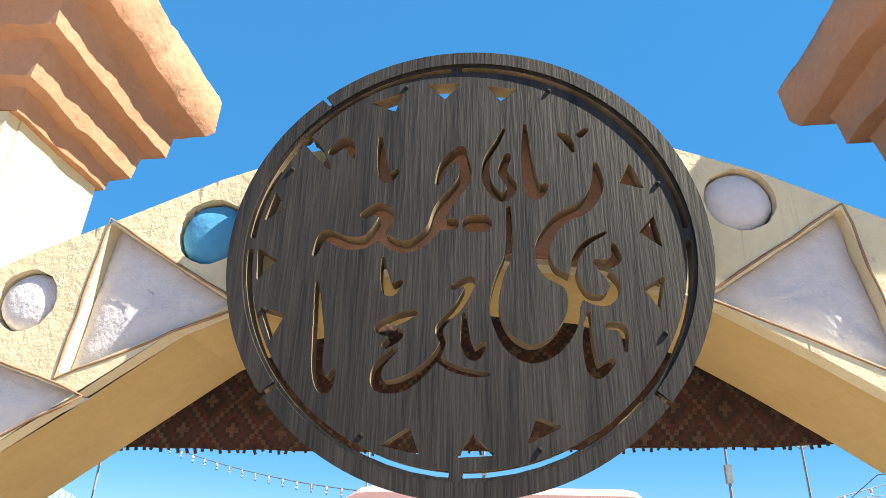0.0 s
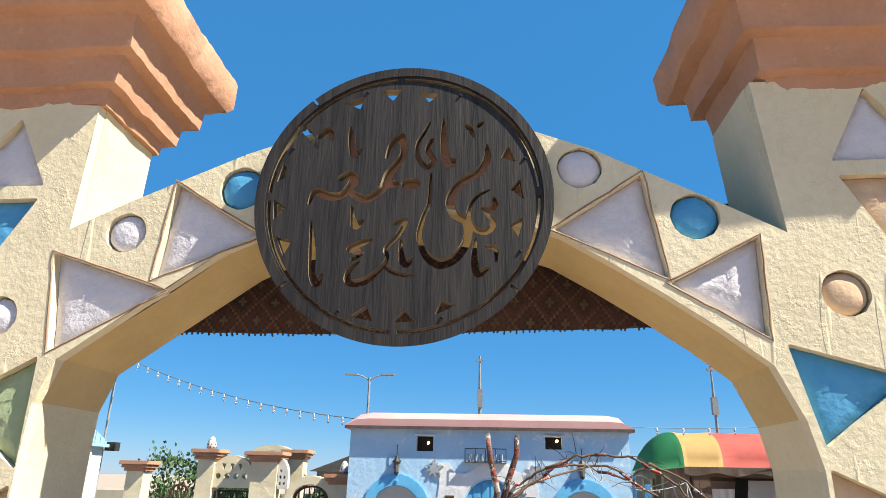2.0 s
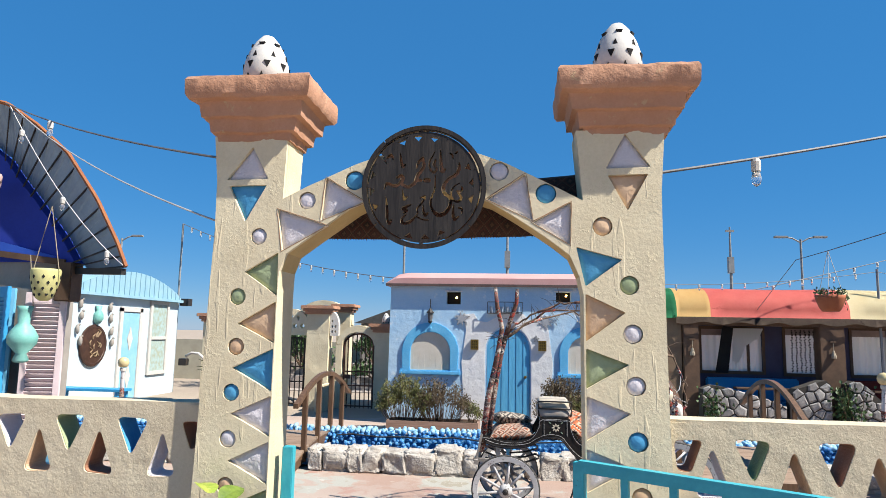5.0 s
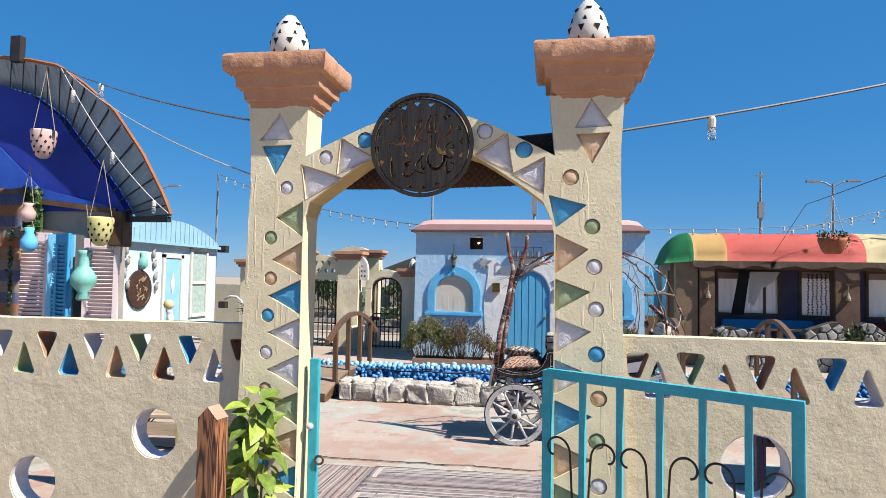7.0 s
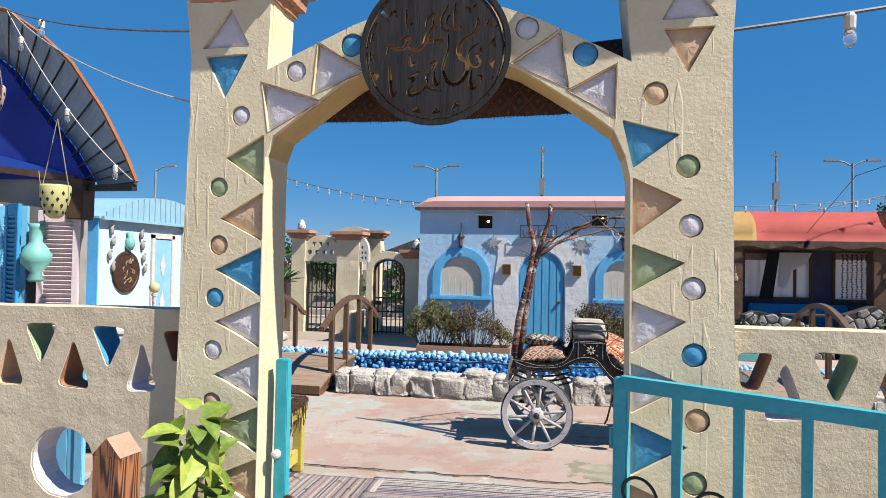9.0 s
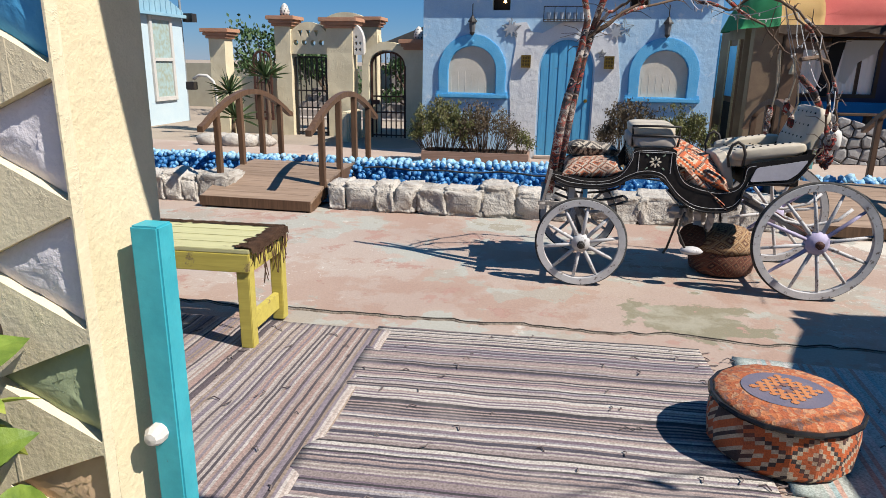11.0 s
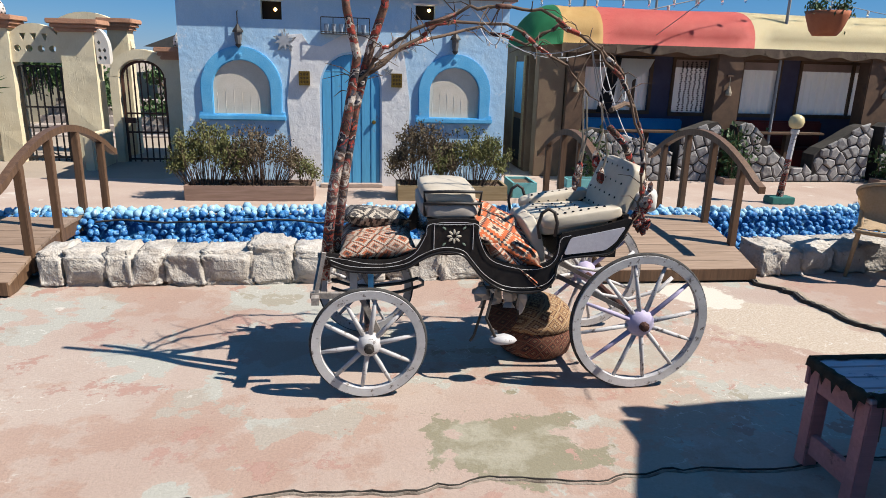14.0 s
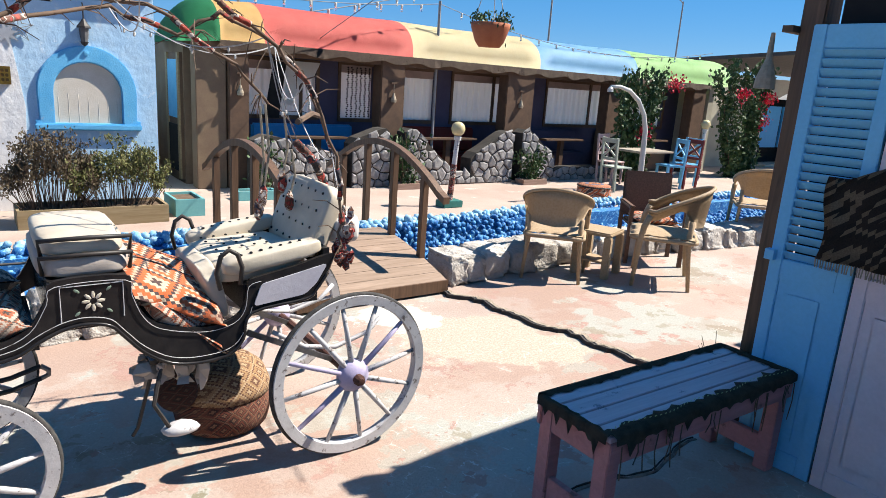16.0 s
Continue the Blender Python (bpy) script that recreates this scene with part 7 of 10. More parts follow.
for k in range(NR + 2):
    t = k / NR if k <= NR else 2.0
    (x, z), (x2, z2) = along(NEAR, t), along(FAR, t)
    w = 0.010 * math.sin(k * 2.1)
    rows.append([bm.verts.new((x, NEAR_Y, z + w)), bm.verts.new((x2, WALL_Y + 0.1, z2 + w + 0.02)), bm.verts.new((x2, WALL_Y + 0.1, z2 + w + 0.008)), bm.verts.new((x, NEAR_Y, z + w - 0.012))])
for A, B in zip(rows, rows[1:]):
    for k in range(4):
        bm.faces.new((A[k], A[(k + 1) % 4], B[(k + 1) % 4], B[k]))
bm.faces.new(rows[0]); bm.faces.new(rows[-1][::-1])
part("awning", bm, TIN_GREY, porch, "grey-blue corrugated tin awning", world=True)
for k in range(0, 16):
    (x, z), (x2, z2) = along(NEAR, k / 16 + 0.02), along(FAR, k / 16 + 0.02)
    part("rib", beam((x - 0.02, NEAR_Y + 0.02, z - 0.03), (x2, WALL_Y - 0.03, z2 - 0.02), 0.012, 0.014), BLACK_IRON, porch, world=True)
edge = [(along(NEAR, k / 40)[0], NEAR_Y - 0.012, along(NEAR, k / 40)[1]) for k in range(41)] + [(-9.5, NEAR_Y - 0.012, 4.05)]
part("edge_trim", tube(edge, 0.020, 6), surf("orange_trim", (0.45, 0.16, 0.05), (0.35, 0.12, 0.05), 0.7), porch, "orange painted awning edge", world=True)
part("eave_beam", beam((-3.37, NEAR_Y, 2.26), (-4.0, WALL_Y, 2.28), 0.05, 0.06), BLACK_IRON, porch, world=True)
part("blue_tarp", plate([[(-8.6, 3.0), (-5.6, 3.1), (-5.05, 2.62), (-4.2, 2.42), (-4.2, 2.37), (-5.05, 2.48), (-8.6, 2.8)]], WALL_Y - 0.055, WALL_Y - 0.045), surf("blue_tarpaulin", (0.03, 0.10, 0.55), (0.04, 0.13, 0.62), 0.6), porch, "bright blue tarpaulin strip", world=True)
part("floodlight", box(-5.28, -5.16, 3.9, 3.98, 3.98, 4.26), BLACK_IRON, porch, "dark floodlight on the roof", world=True)


def shutter(at, w, h, rz, colour, label, group, slats=22, split=0.0, h0=0.05):
    """A louvred shutter panel standing upright."""
    s = thing("shutter", at, label, "shutter", group, rz=rz)
    t, st = 0.035, 0.06
    for x in (0, w - st):
        part("stile", box(x, x + st, 0, t, 0, h), colour, s, bevel=0.004)
    lows = [(0.0, 0.10), (h - 0.10, h)]
    if split:
        lows.append((split - 0.05, split + 0.05))
    for z0, z1 in lows:
        part("rail", box(st, w - st, 0.002, t - 0.002, z0, z1), colour, s, bevel=0.003)
    z0 = split + 0.05 if split else 0.10
    n = int((h - 0.10 - z0) / 0.042)
    sm = None
    for k in range(n):
        z = z0 + (h - 0.10 - z0) * (k + 0.5) / n
        if sm is None:
            b = box(st, w - st, -0.004, 0.004, -0.022, 0.022)
            b.transform(pose(0, 0, 0, 38))
            o = part("slat", b, colour, s)
            sm = o.data
        else:
            o = new("slat", sm)
            o.parent = s
        o.matrix_basis = Matrix.Translation((0, t / 2, z))
    if split:
        part("panel", box(st + 0.001, w - st - 0.001, 0.010, t - 0.010, 0.10, split - 0.05), colour, s)
        part("panel_raise", box(st + 0.05, w - st - 0.05, 0.004, 0.011, 0.16, split - 0.11), colour, s, bevel=0.004)
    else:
        # black sheet puts the shade between the slats into colour
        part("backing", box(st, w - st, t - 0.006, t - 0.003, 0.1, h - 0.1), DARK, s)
    return s


shutter((-4.41, 4.06, 0.0), 0.37, 2.06, 16, SHUTTER_PINK, "pale pink louvred shutter on the porch wall", "porch shutters")
shutter((-4.66, 3.95, 0.0), 0.30, 2.10, -28, SHUTTER_DEEP, "blue louvred shutter ajar on the porch", "porch shutters")
shutter((-4.84, 4.05, 0.0), 0.28, 2.10, 14, SHUTTER_BLUE, "blue louvred shutter on the porch wall", "porch shutters")
shutter((-5.24, 4.02, 0.0), 0.40, 2.12, 12, SHUTTER_PINK, "pale pink louvred shutter further along the porch", "porch shutters")
shutter((-2.98, 2.32, 0.0), 0.46, 1.05, 0, SHUTTER_BLUE, "blue panelled shutter leaf standing behind the garden wall", "porch shutters", split=0.9)
bs = thing("striped_bedspread", (-5.8, 4.02, 0.5), "orange and blue striped woven bedspread hung on the porch", "textile")
bm = bmesh.new()
g = [[bm.verts.new((-6.12 + 1.0 * i / 14, 4.02 + 0.03 * math.sin(i * 1.3) + dy, 0.5 + 2.1 * j / 10)) for i in range(15)] for dy in (0,) for j in range(11)]
for j in range(10):
    for i in range(14):
        bm.faces.new((g[j][i], g[j][i + 1], g[j + 1][i + 1], g[j + 1][i]))
bmesh.ops.solidify(bm, geom=bm.faces[:], thickness=0.012)
part("cloth", bm, STRIPED, bs, world=True, smooth=True)
iv = thing("ivy_strip", (-5.02, 4.08, 0.75), "strip of dark artificial ivy on the porch wall", "ivy")
bm = bmesh.new()
ri = random.Random(8)
for k in range(1300):
    m = Matrix.Translation((ri.uniform(-0.20, 0.02), ri.uniform(-0.05, 0.04), ri.uniform(1.35, 1.85)) if k > 500 else (ri.uniform(-0.25, -0.17), ri.uniform(-0.08, -0.02), ri.uniform(0.3, 1.4))) @ Euler((ri.uniform(0, 6), ri.uniform(0, 6), ri.uniform(0, 6))).to_matrix().to_4x4()
    bm.faces.new([bm.verts.new(m @ Vector(c)) for c in ((0, 0, 0), (0.025, 0.016, 0), (0.05, 0, 0), (0.025, -0.016, 0))])
tagged(part("leaves", bm, LEAF_DARK, iv), kind="stuff")
part("backing", box(-0.19, 0.01, 0.05, 0.09, 1.36, 1.84), LEAF_DARK, iv)


def hanging_pot(at, top, prof, material, label, holes=True, cords=2):
    """A pierced clay lantern or jar on cords; at is its base."""
    h = thing("hanging_lantern", at, label, "lantern", "clay lanterns under the awning")
    part("body", lathe(prof, 22), material, h, smooth=True)
    zt = prof[-1][1]
    if holes:
        for row in range(4):
            f = 0.2 + 0.18 * row
            z = zt * f
            r = 0
            for (r0, z0), (r1, z1) in zip(prof, prof[1:]):
                if z0 <= z <= z1 and z1 > z0:
                    r = r0 + (r1 - r0) * (z - z0) / (z1 - z0)
            for k in range(9):
                a = (k + 0.5 * (row % 2)) * math.tau / 9
                bm = bmesh.new()
                vs = [bm.verts.new((r + 0.002, y, z + zz)) for y, zz in ((-0.014, 0), (0, -0.02), (0.014, 0), (0, 0.02))]
                v2 = [bm.verts.new(v.co - Vector((0.014, 0, 0))) for v in vs]
                bm.faces.new(vs); bm.faces.new(v2[::-1])
                for i in range(4):
                    bm.faces.new((vs[i], vs[(i + 1) % 4], v2[(i + 1) % 4], v2[i]))
                bm.transform(pose(0, 0, 0, 0, 0, math.degrees(a)))
                # black plug in place of the shade within the pierced hole
                part("hole", bm, DARK, h)
    for k in range(cords):
        a = k * math.tau / max(cords, 1) + 0.2
        part("cord", tube([(prof[-1][0] * 0.95 * math.cos(a), prof[-1][0] * 0.95 * math.sin(a), zt - 0.01), (0, 0, top)], 0.004, 5), ROPE, h)
    return h


JAR = [(0.035, 0), (0.07, 0.025), (0.105, 0.11), (0.125, 0.2), (0.13, 0.28), (0.122, 0.30)]
hanging_pot((-4.08, 3.88, 1.97), 0.9, JAR, CERAMIC_Y, "yellow pierced clay lantern hanging on cords")
hanging_pot((-4.80, 3.88, 2.90), 0.95, JAR, CERAMIC_P, "pale pink pierced clay lantern hanging on cords")
VASE = [(0.05, 0), (0.07, 0.02), (0.045, 0.08), (0.12, 0.17), (0.13, 0.24), (0.09, 0.31), (0.05, 0.36), (0.06, 0.48), (0.075, 0.52)]
v = hanging_pot((-4.24, 3.86, 1.40), 1.0, VASE, AQUA, "aqua glazed clay vase hanging upside down", False, 1)
hanging_pot((-4.95, 3.88, 2.22), 0.6, [(0.03, 0), (0.07, 0.03), (0.08, 0.1), (0.04, 0.17), (0.06, 0.2)], CERAMIC_P, "small pink clay jar hanging from the awning", False, 2)
hanging_pot((-4.92, 3.88, 1.90), 0.4, [(0.03, 0), (0.08, 0.04), (0.085, 0.12), (0.04, 0.2), (0.05, 0.26)], SKY_BLUE, "small blue clay jar hanging below another jar", False, 1)

BARE_PLANK = wood("bare_planks", (0.60, 0.47, 0.34), (0.40, 0.29, 0.19), "X", 0.7, 1.0, 0.2)
pb = thing("plank_bench", (-3.15, 3.75, 0), "low bench of bare weathered planks behind the garden wall", "bench", rz=8)
for k in range(3):
    part("plank", box(-0.62, 0.62, -0.20 + 0.135 * k, -0.075 + 0.135 * k, 0.30, 0.335), BARE_PLANK, pb, bevel=0.004)
part("front_board", box(-0.60, 0.60, -0.19, -0.165, 0.14, 0.26), BARE_PLANK, pb, bevel=0.004)
for x in (-0.56, 0.50):
    for y in (-0.16, 0.12):
        part("leg", box(x, x + 0.06, y, y + 0.06, 0, 0.30), BARE_PLANK, pb, bevel=0.004)
pf = thing("palm_frond", (-3.2, 3.80, 0.336), "dry green palm fronds lying on the plank bench", "palm leaf")
rf = random.Random(14)
for k in range(3):
    bm = bmesh.new()
    a0 = -0.5 + 0.5 * k
    stem = [Vector((0.38 * t * math.cos(a0), 0.10 * t * math.sin(a0), 0.02 + 0.16 * t * (1.2 - t) + 0.01 * k)) for t in (-1.0, -0.5, 0.0, 0.5, 1.0)]
    tube(stem, [0.008, 0.007, 0.006, 0.004, 0.002], 5, bm)
    part("stem", bm, SHRUB_DRY, pf)
    bm = bmesh.new()
    for q in range(26):
        t = q / 26 * 3.99
        p = stem[int(t)].lerp(stem[int(t) + 1], t % 1)
        side = 1 if q % 2 else -1
        e = p + Vector((0.12, side * rf.uniform(0.08, 0.16), rf.uniform(0.0, 0.10)))
        w = Vector((0.008, 0, 0.004))
        bm.faces.new([bm.verts.new(v) for v in (p, p.lerp(e, 0.5) + w, e, p.lerp(e, 0.5) - w)])
    tagged(part("leaflets", bm, PALM, pf), kind="stuff")

# ---- rugs ----


def rug(x0, x1, y0, y1, material, label, rz=0.0, bumps=0.006, seed=0, z=0.004):
    r = thing("rag_rug", ((x0 + x1) / 2, (y0 + y1) / 2, z), label, "rug", rz=rz)
    w, d = x1 - x0, y1 - y0
    nx, ny = int(w / 0.05), int(d / 0.05)
    bm = bmesh.new()
    g = {}
    for i in range(nx + 1):
        for j in range(ny + 1):
            x, y = -w / 2 + w * i / nx, -d / 2 + d * j / ny
            e = 0.012 * noise.noise((x * 2.2, y * 2.2, seed)) if i in (0, nx) or j in (0, ny) else 0
            h = 0.012 + bumps * (noise.noise((x * 2.5, y * 2.5, seed + 2)) + 0.6 * noise.noise((x * 7, y * 7, seed + 4)))
            g[i, j] = bm.verts.new((x + e, y + e, max(0.004, h)))
    for i in range(nx):
        for j in range(ny):
            bm.faces.new((g[i, j], g[i + 1, j], g[i + 1, j + 1], g[i, j + 1]))
    rim = [g[i, 0] for i in range(nx + 1)] + [g[nx, j] for j in range(1, ny + 1)] + [g[i, ny] for i in range(nx - 1, -1, -1)] + [g[0, j] for j in range(ny - 1, 0, -1)]
    low = [bm.verts.new((v.co.x, v.co.y, 0.0)) for v in rim]
    for k in range(len(rim)):
        bm.faces.new((rim[k], rim[(k + 1) % len(rim)], low[(k + 1) % len(rim)], low[k]))
    part("weave", bm, material, r, smooth=True)
    bm = bmesh.new()
    rn = random.Random(seed)
    for k in range(int(d / 0.05)):
        y = -d / 2 + d * k / int(d / 0.05)
        for s in (-1, 1):
            tube([(s * w / 2, y, 0.006), (s * (w / 2 + rn.uniform(0.01, 0.05)), y + rn.uniform(-0.02, 0.02), 0.004)], 0.003, 4, bm)
    for k in range(int(w * d * 14)):
        x, y = rn.uniform(-w / 2, w / 2), rn.uniform(-d / 2, d / 2)
        a = rn.uniform(0, 3.1)
        l = rn.uniform(0.01, 0.04)
        tube([(x, y, 0.018), (x + l * math.cos(a), y + l * math.sin(a), 0.024), (x + 1.6 * l * math.cos(a + 0.5), y + 1.6 * l * math.sin(a + 0.5), 0.018)], 0.003, 4, bm)
    tagged(part("threads", bm, surf("loose_threads", (0.10, 0.08, 0.085), (0.3, 0.24, 0.22), 0.95, 9.0), r, "loose rag ends"), kind="stuff")
    return r


rug(-0.92, 0.89, 1.16, 3.49, RAG, "grey striped rag rug lying on the concrete", 1.6, 0.006, 1)
rug(-2.95, -0.86, 1.0, 3.42, RAG_X, "brown and pink striped rag rug on the concrete", 0.0, 0.008, 2)
rug(0.97, 2.42, 2.2, 3.40, RAG_TEAL, "faded teal striped rag rug in the shade", -3.0, 0.005, 3)


# ---- slatted table benches with sacking edges ----
def slat_bench(at, rz, w, d, h, frame, topmat, cloth, label, seed):
    b = thing("bench_table", at, label, "bench", rz=rz)
    leg = 0.07
    for x in (-w / 2, w / 2 - leg):
        for y in (-d / 2, d / 2 - leg):
            part("leg", box(x, x + leg, y, y + leg, 0, h - 0.02), frame, b, bevel=0.004)
        part("side_rail", box(x + 0.012, x + 0.045, -d / 2 + leg, d / 2 - leg, 0.07, 0.17), frame, b, bevel=0.003)
        part("end_apron", box(x + (0.0 if x < 0 else leg - 0.03), x + (0.03 if x < 0 else leg), -d / 2 + leg, d / 2 - leg, h - 0.13, h - 0.02), frame, b, bevel=0.003)
    for y in (-d / 2 - 0.012, d / 2 - 0.012):
        part("apron", box(-w / 2 - 0.01, w / 2 + 0.01, y, y + 0.024, h - 0.12, h - 0.02), frame, b, bevel=0.004)
    n = 4
    for k in range(n):
        y0 = -d / 2 - 0.012 + (d + 0.024) * k / n
        part("slat", box(-w / 2 - 0.01, w / 2 + 0.01, y0 + 0.004, y0 + (d + 0.024) / n - 0.004, h - 0.019, h + 0.004), topmat, b, bevel=0.003)
    rn = random.Random(seed)

    def strip(path, wd):
        bm = bmesh.new()
        rows = []
        for i, (p, across) in enumerate(path):
            p, across = Vector(p), Vector(across)
            j = 0.02 * noise.noise((i * 0.7, seed, 0))
            e1 = p + across * (wd * (0.5 + 0.35 * noise.noise((i * 0.6, seed, 3)) + 0.3 * noise.noise((i * 2.3, seed, 4))))
            e0 = p - across * (0.012)
            down = e0 + Vector((0, 0, -0.025 - 0.11 * max(0.0, noise.noise((i * 0.5, seed, 7)) + 0.4 * noise.noise((i * 1.9, seed, 7)))))
            rows.append([bm.verts.new(down - across * 0.004), bm.verts.new(e0 + Vector((0, 0, 0.006))), bm.verts.new((e0 + e1) / 2 + Vector((0, 0, 0.014 + j * 0.3))), bm.verts.new(e1 + Vector((0, 0, 0.005)))])
        for A, B in zip(rows, rows[1:]):
            for k in range(3):
                bm.faces.new((A[k], A[k + 1], B[k + 1], B[k]))
        bmesh.ops.solidify(bm, geom=bm.faces[:], thickness=0.008)
        part("sacking", bm, cloth, b, "frayed sacking strip", smooth=True)

    z = h + 0.004
    strip([((-w / 2 + w * i / 44, d / 2 + 0.012, z), (0, -1, 0)) for i in range(45)], 0.07)
    strip([((w / 2 + 0.012, -d / 2 + d * i / 22, z), (-1, 0, 0)) for i in range(23)], 0.09 if seed == 2 else 0.17)
    if seed == 2:
        strip([((-w / 2 + w * i / 44, -d / 2 - 0.014, z), (0, 1, 0)) for i in range(45)], 0.115)
        for i in range(46):
            x = -w / 2 + w * (i + 0.5) / 46
            part("stitch", beam((x - 0.007, -d / 2 + 0.012 + 0.012 * math.sin(i * 0.4), z + 0.022), (x + 0.005, -d / 2 + 0.016 + 0.012 * math.sin(i * 0.4 + 0.3), z + 0.022), 0.003, 0.003), CERAMIC_Y, b)
        strip([((-w / 2 - 0.012, -d / 2 + d * i / 22, z), (1, 0, 0)) for i in range(23)], 0.05)
    bm = bmesh.new()
    for k in range(44):
        side = rn.random()
        x, y = (w / 2 + 0.02, rn.uniform(-d / 2, d / 2)) if side < 0.5 else (rn.uniform(-w / 2, w / 2), (-d / 2 - 0.03) if seed == 2 else (d / 2 + 0.02))
        l = rn.uniform(0.04, 0.2)
        tube([(x, y, h - 0.03), (x + rn.uniform(-0.01, 0.01), y, h - 0.03 - l * 0.5), (x + rn.uniform(-0.02, 0.02), y + rn.uniform(-0.01, 0.01), h - 0.03 - l)], 0.0025, 4, bm)
    tagged(part("loose_threads", bm, cloth, b), kind="stuff")
    return b


slat_bench((-2.08, 3.27, 0.012), 1.0, 1.10, 0.50, 0.55, YELLOW_WOOD, YELLOW_TOP, BROWN_CLOTH, "yellow painted slatted bench with brown sacking on its edge", 1)
slat_bench((2.86, 3.56, 0.0), -1.0, 1.28, 0.38, 0.515, PINK_WOOD, LILAC_TOP, GREEN_CLOTH, "pink bench with lilac slats and frayed olive sacking", 2)


# ---- poufs ----
SLATE = surf("slate_kilim", (0.15, 0.145, 0.21), (0.20, 0.17, 0.22), 0.95, 12.0, 150.0, 0.5)
STEP_ORANGE = surf("orange_weave", (0.62, 0.26, 0.11), (0.55, 0.20, 0.08), 0.95, 14.0, 150.0, 0.6)
STEP_BROWN = surf("brown_weave", (0.30, 0.14, 0.11), (0.24, 0.12, 0.1), 0.95, 14.0, 150.0, 0.6)
def pouf(at, r, h, n, label, top=POUF_TOP):
    p = thing("pouf", at, label, "pouf", "kilim poufs")
    bm = lathe([(r * 0.9, 0), (r * 0.99, 0.03), (r * 1.01, h * 0.5), (r * 0.985, h * 0.85), (r * 0.97, h - 0.02)], n)
    part("side", bm, KILIM_ORANGE, p, "dark and orange kilim side", smooth=False)
    bm = lathe([(r * 0.985, h - 0.022), (r * 0.99, h - 0.008), (r * 0.93, h + 0.010), (r * 0.5, h + 0.024), (r * 0.2, h + 0.028), (0.001, h + 0.028)], n)
    part("top", bm, top, p, "orange patterned top", smooth=True)
    bm = bmesh.new()
    tube([(r * 1.0 * math.cos(k * math.tau / n), r * 1.0 * math.sin(k * math.tau / n), h - 0.015) for k in range(n)], 0.012, 6, bm, closed=True)
    part("piping", bm, BLACK_LACQUER, p, "black piping")
    def dome(q):
        return h + 0.0285 - 0.016 * (q / r) ** 2

    bm = bmesh.new()
    hub = bm.verts.new((0, 0, dome(0)))
    rim = [[bm.verts.new((r * f * math.cos(k * math.tau / 40), 0.9 * r * f * math.sin(k * math.tau / 40), dome(r * f) + 0.001)) for k in range(40)] for f in (0.3, 0.6)]
    for k in range(40):
        bm.faces.new((hub, rim[0][k], rim[0][(k + 1) % 40]))
        bm.faces.new((rim[0][k], rim[1][k], rim[1][(k + 1) % 40], rim[0][(k + 1) % 40]))
    part("medallion", bm, SLATE, p, "slate-blue woven medallion")
    s = r * 0.105
    for j in range(-4, 5):
        for i in range(-4, 5):
            if abs(i) + abs(j) > 4 or abs(i) + abs(j) == 0:
                continue
            x, y = i * s * 1.05, j * s * 0.95
            bm = bmesh.new()
            for a, b, c, d in ((x - s * 0.52, y - s * 0.26, x + s * 0.52, y + s * 0.26), (x - s * 0.28, y - s * 0.48, x + s * 0.28, y + s * 0.48)):
                lift = 0.0024 + (0.0006 if c - a < s else 0)
                bm.faces.new([bm.verts.new((u, v, dome(math.hypot(u, v)) + lift)) for u, v in ((a, b), (c, b), (c, d), (a, d))])
            part("woven_step", bm, STEP_ORANGE if (abs(i) + abs(j)) % 4 > 1 or abs(i) + abs(j) == 4 else STEP_BROWN, p)
    return p


pouf((0.975, 2.56, 0.012), 0.280, 0.236, 18, "orange and black kilim pouf with an eight-sided top")
pouf((8.7, 9.3, TZ), 0.28, 0.28, 14, "orange and red kilim pouf on the terrace")

# ---- carriage ----
CY0, CY1 = 4.54, 5.46   # near and far wheel planes
cart = thing("horse_carriage", (0.9, 5.0, 0), "old black and white horse carriage with cream buttoned seats", "carriage")


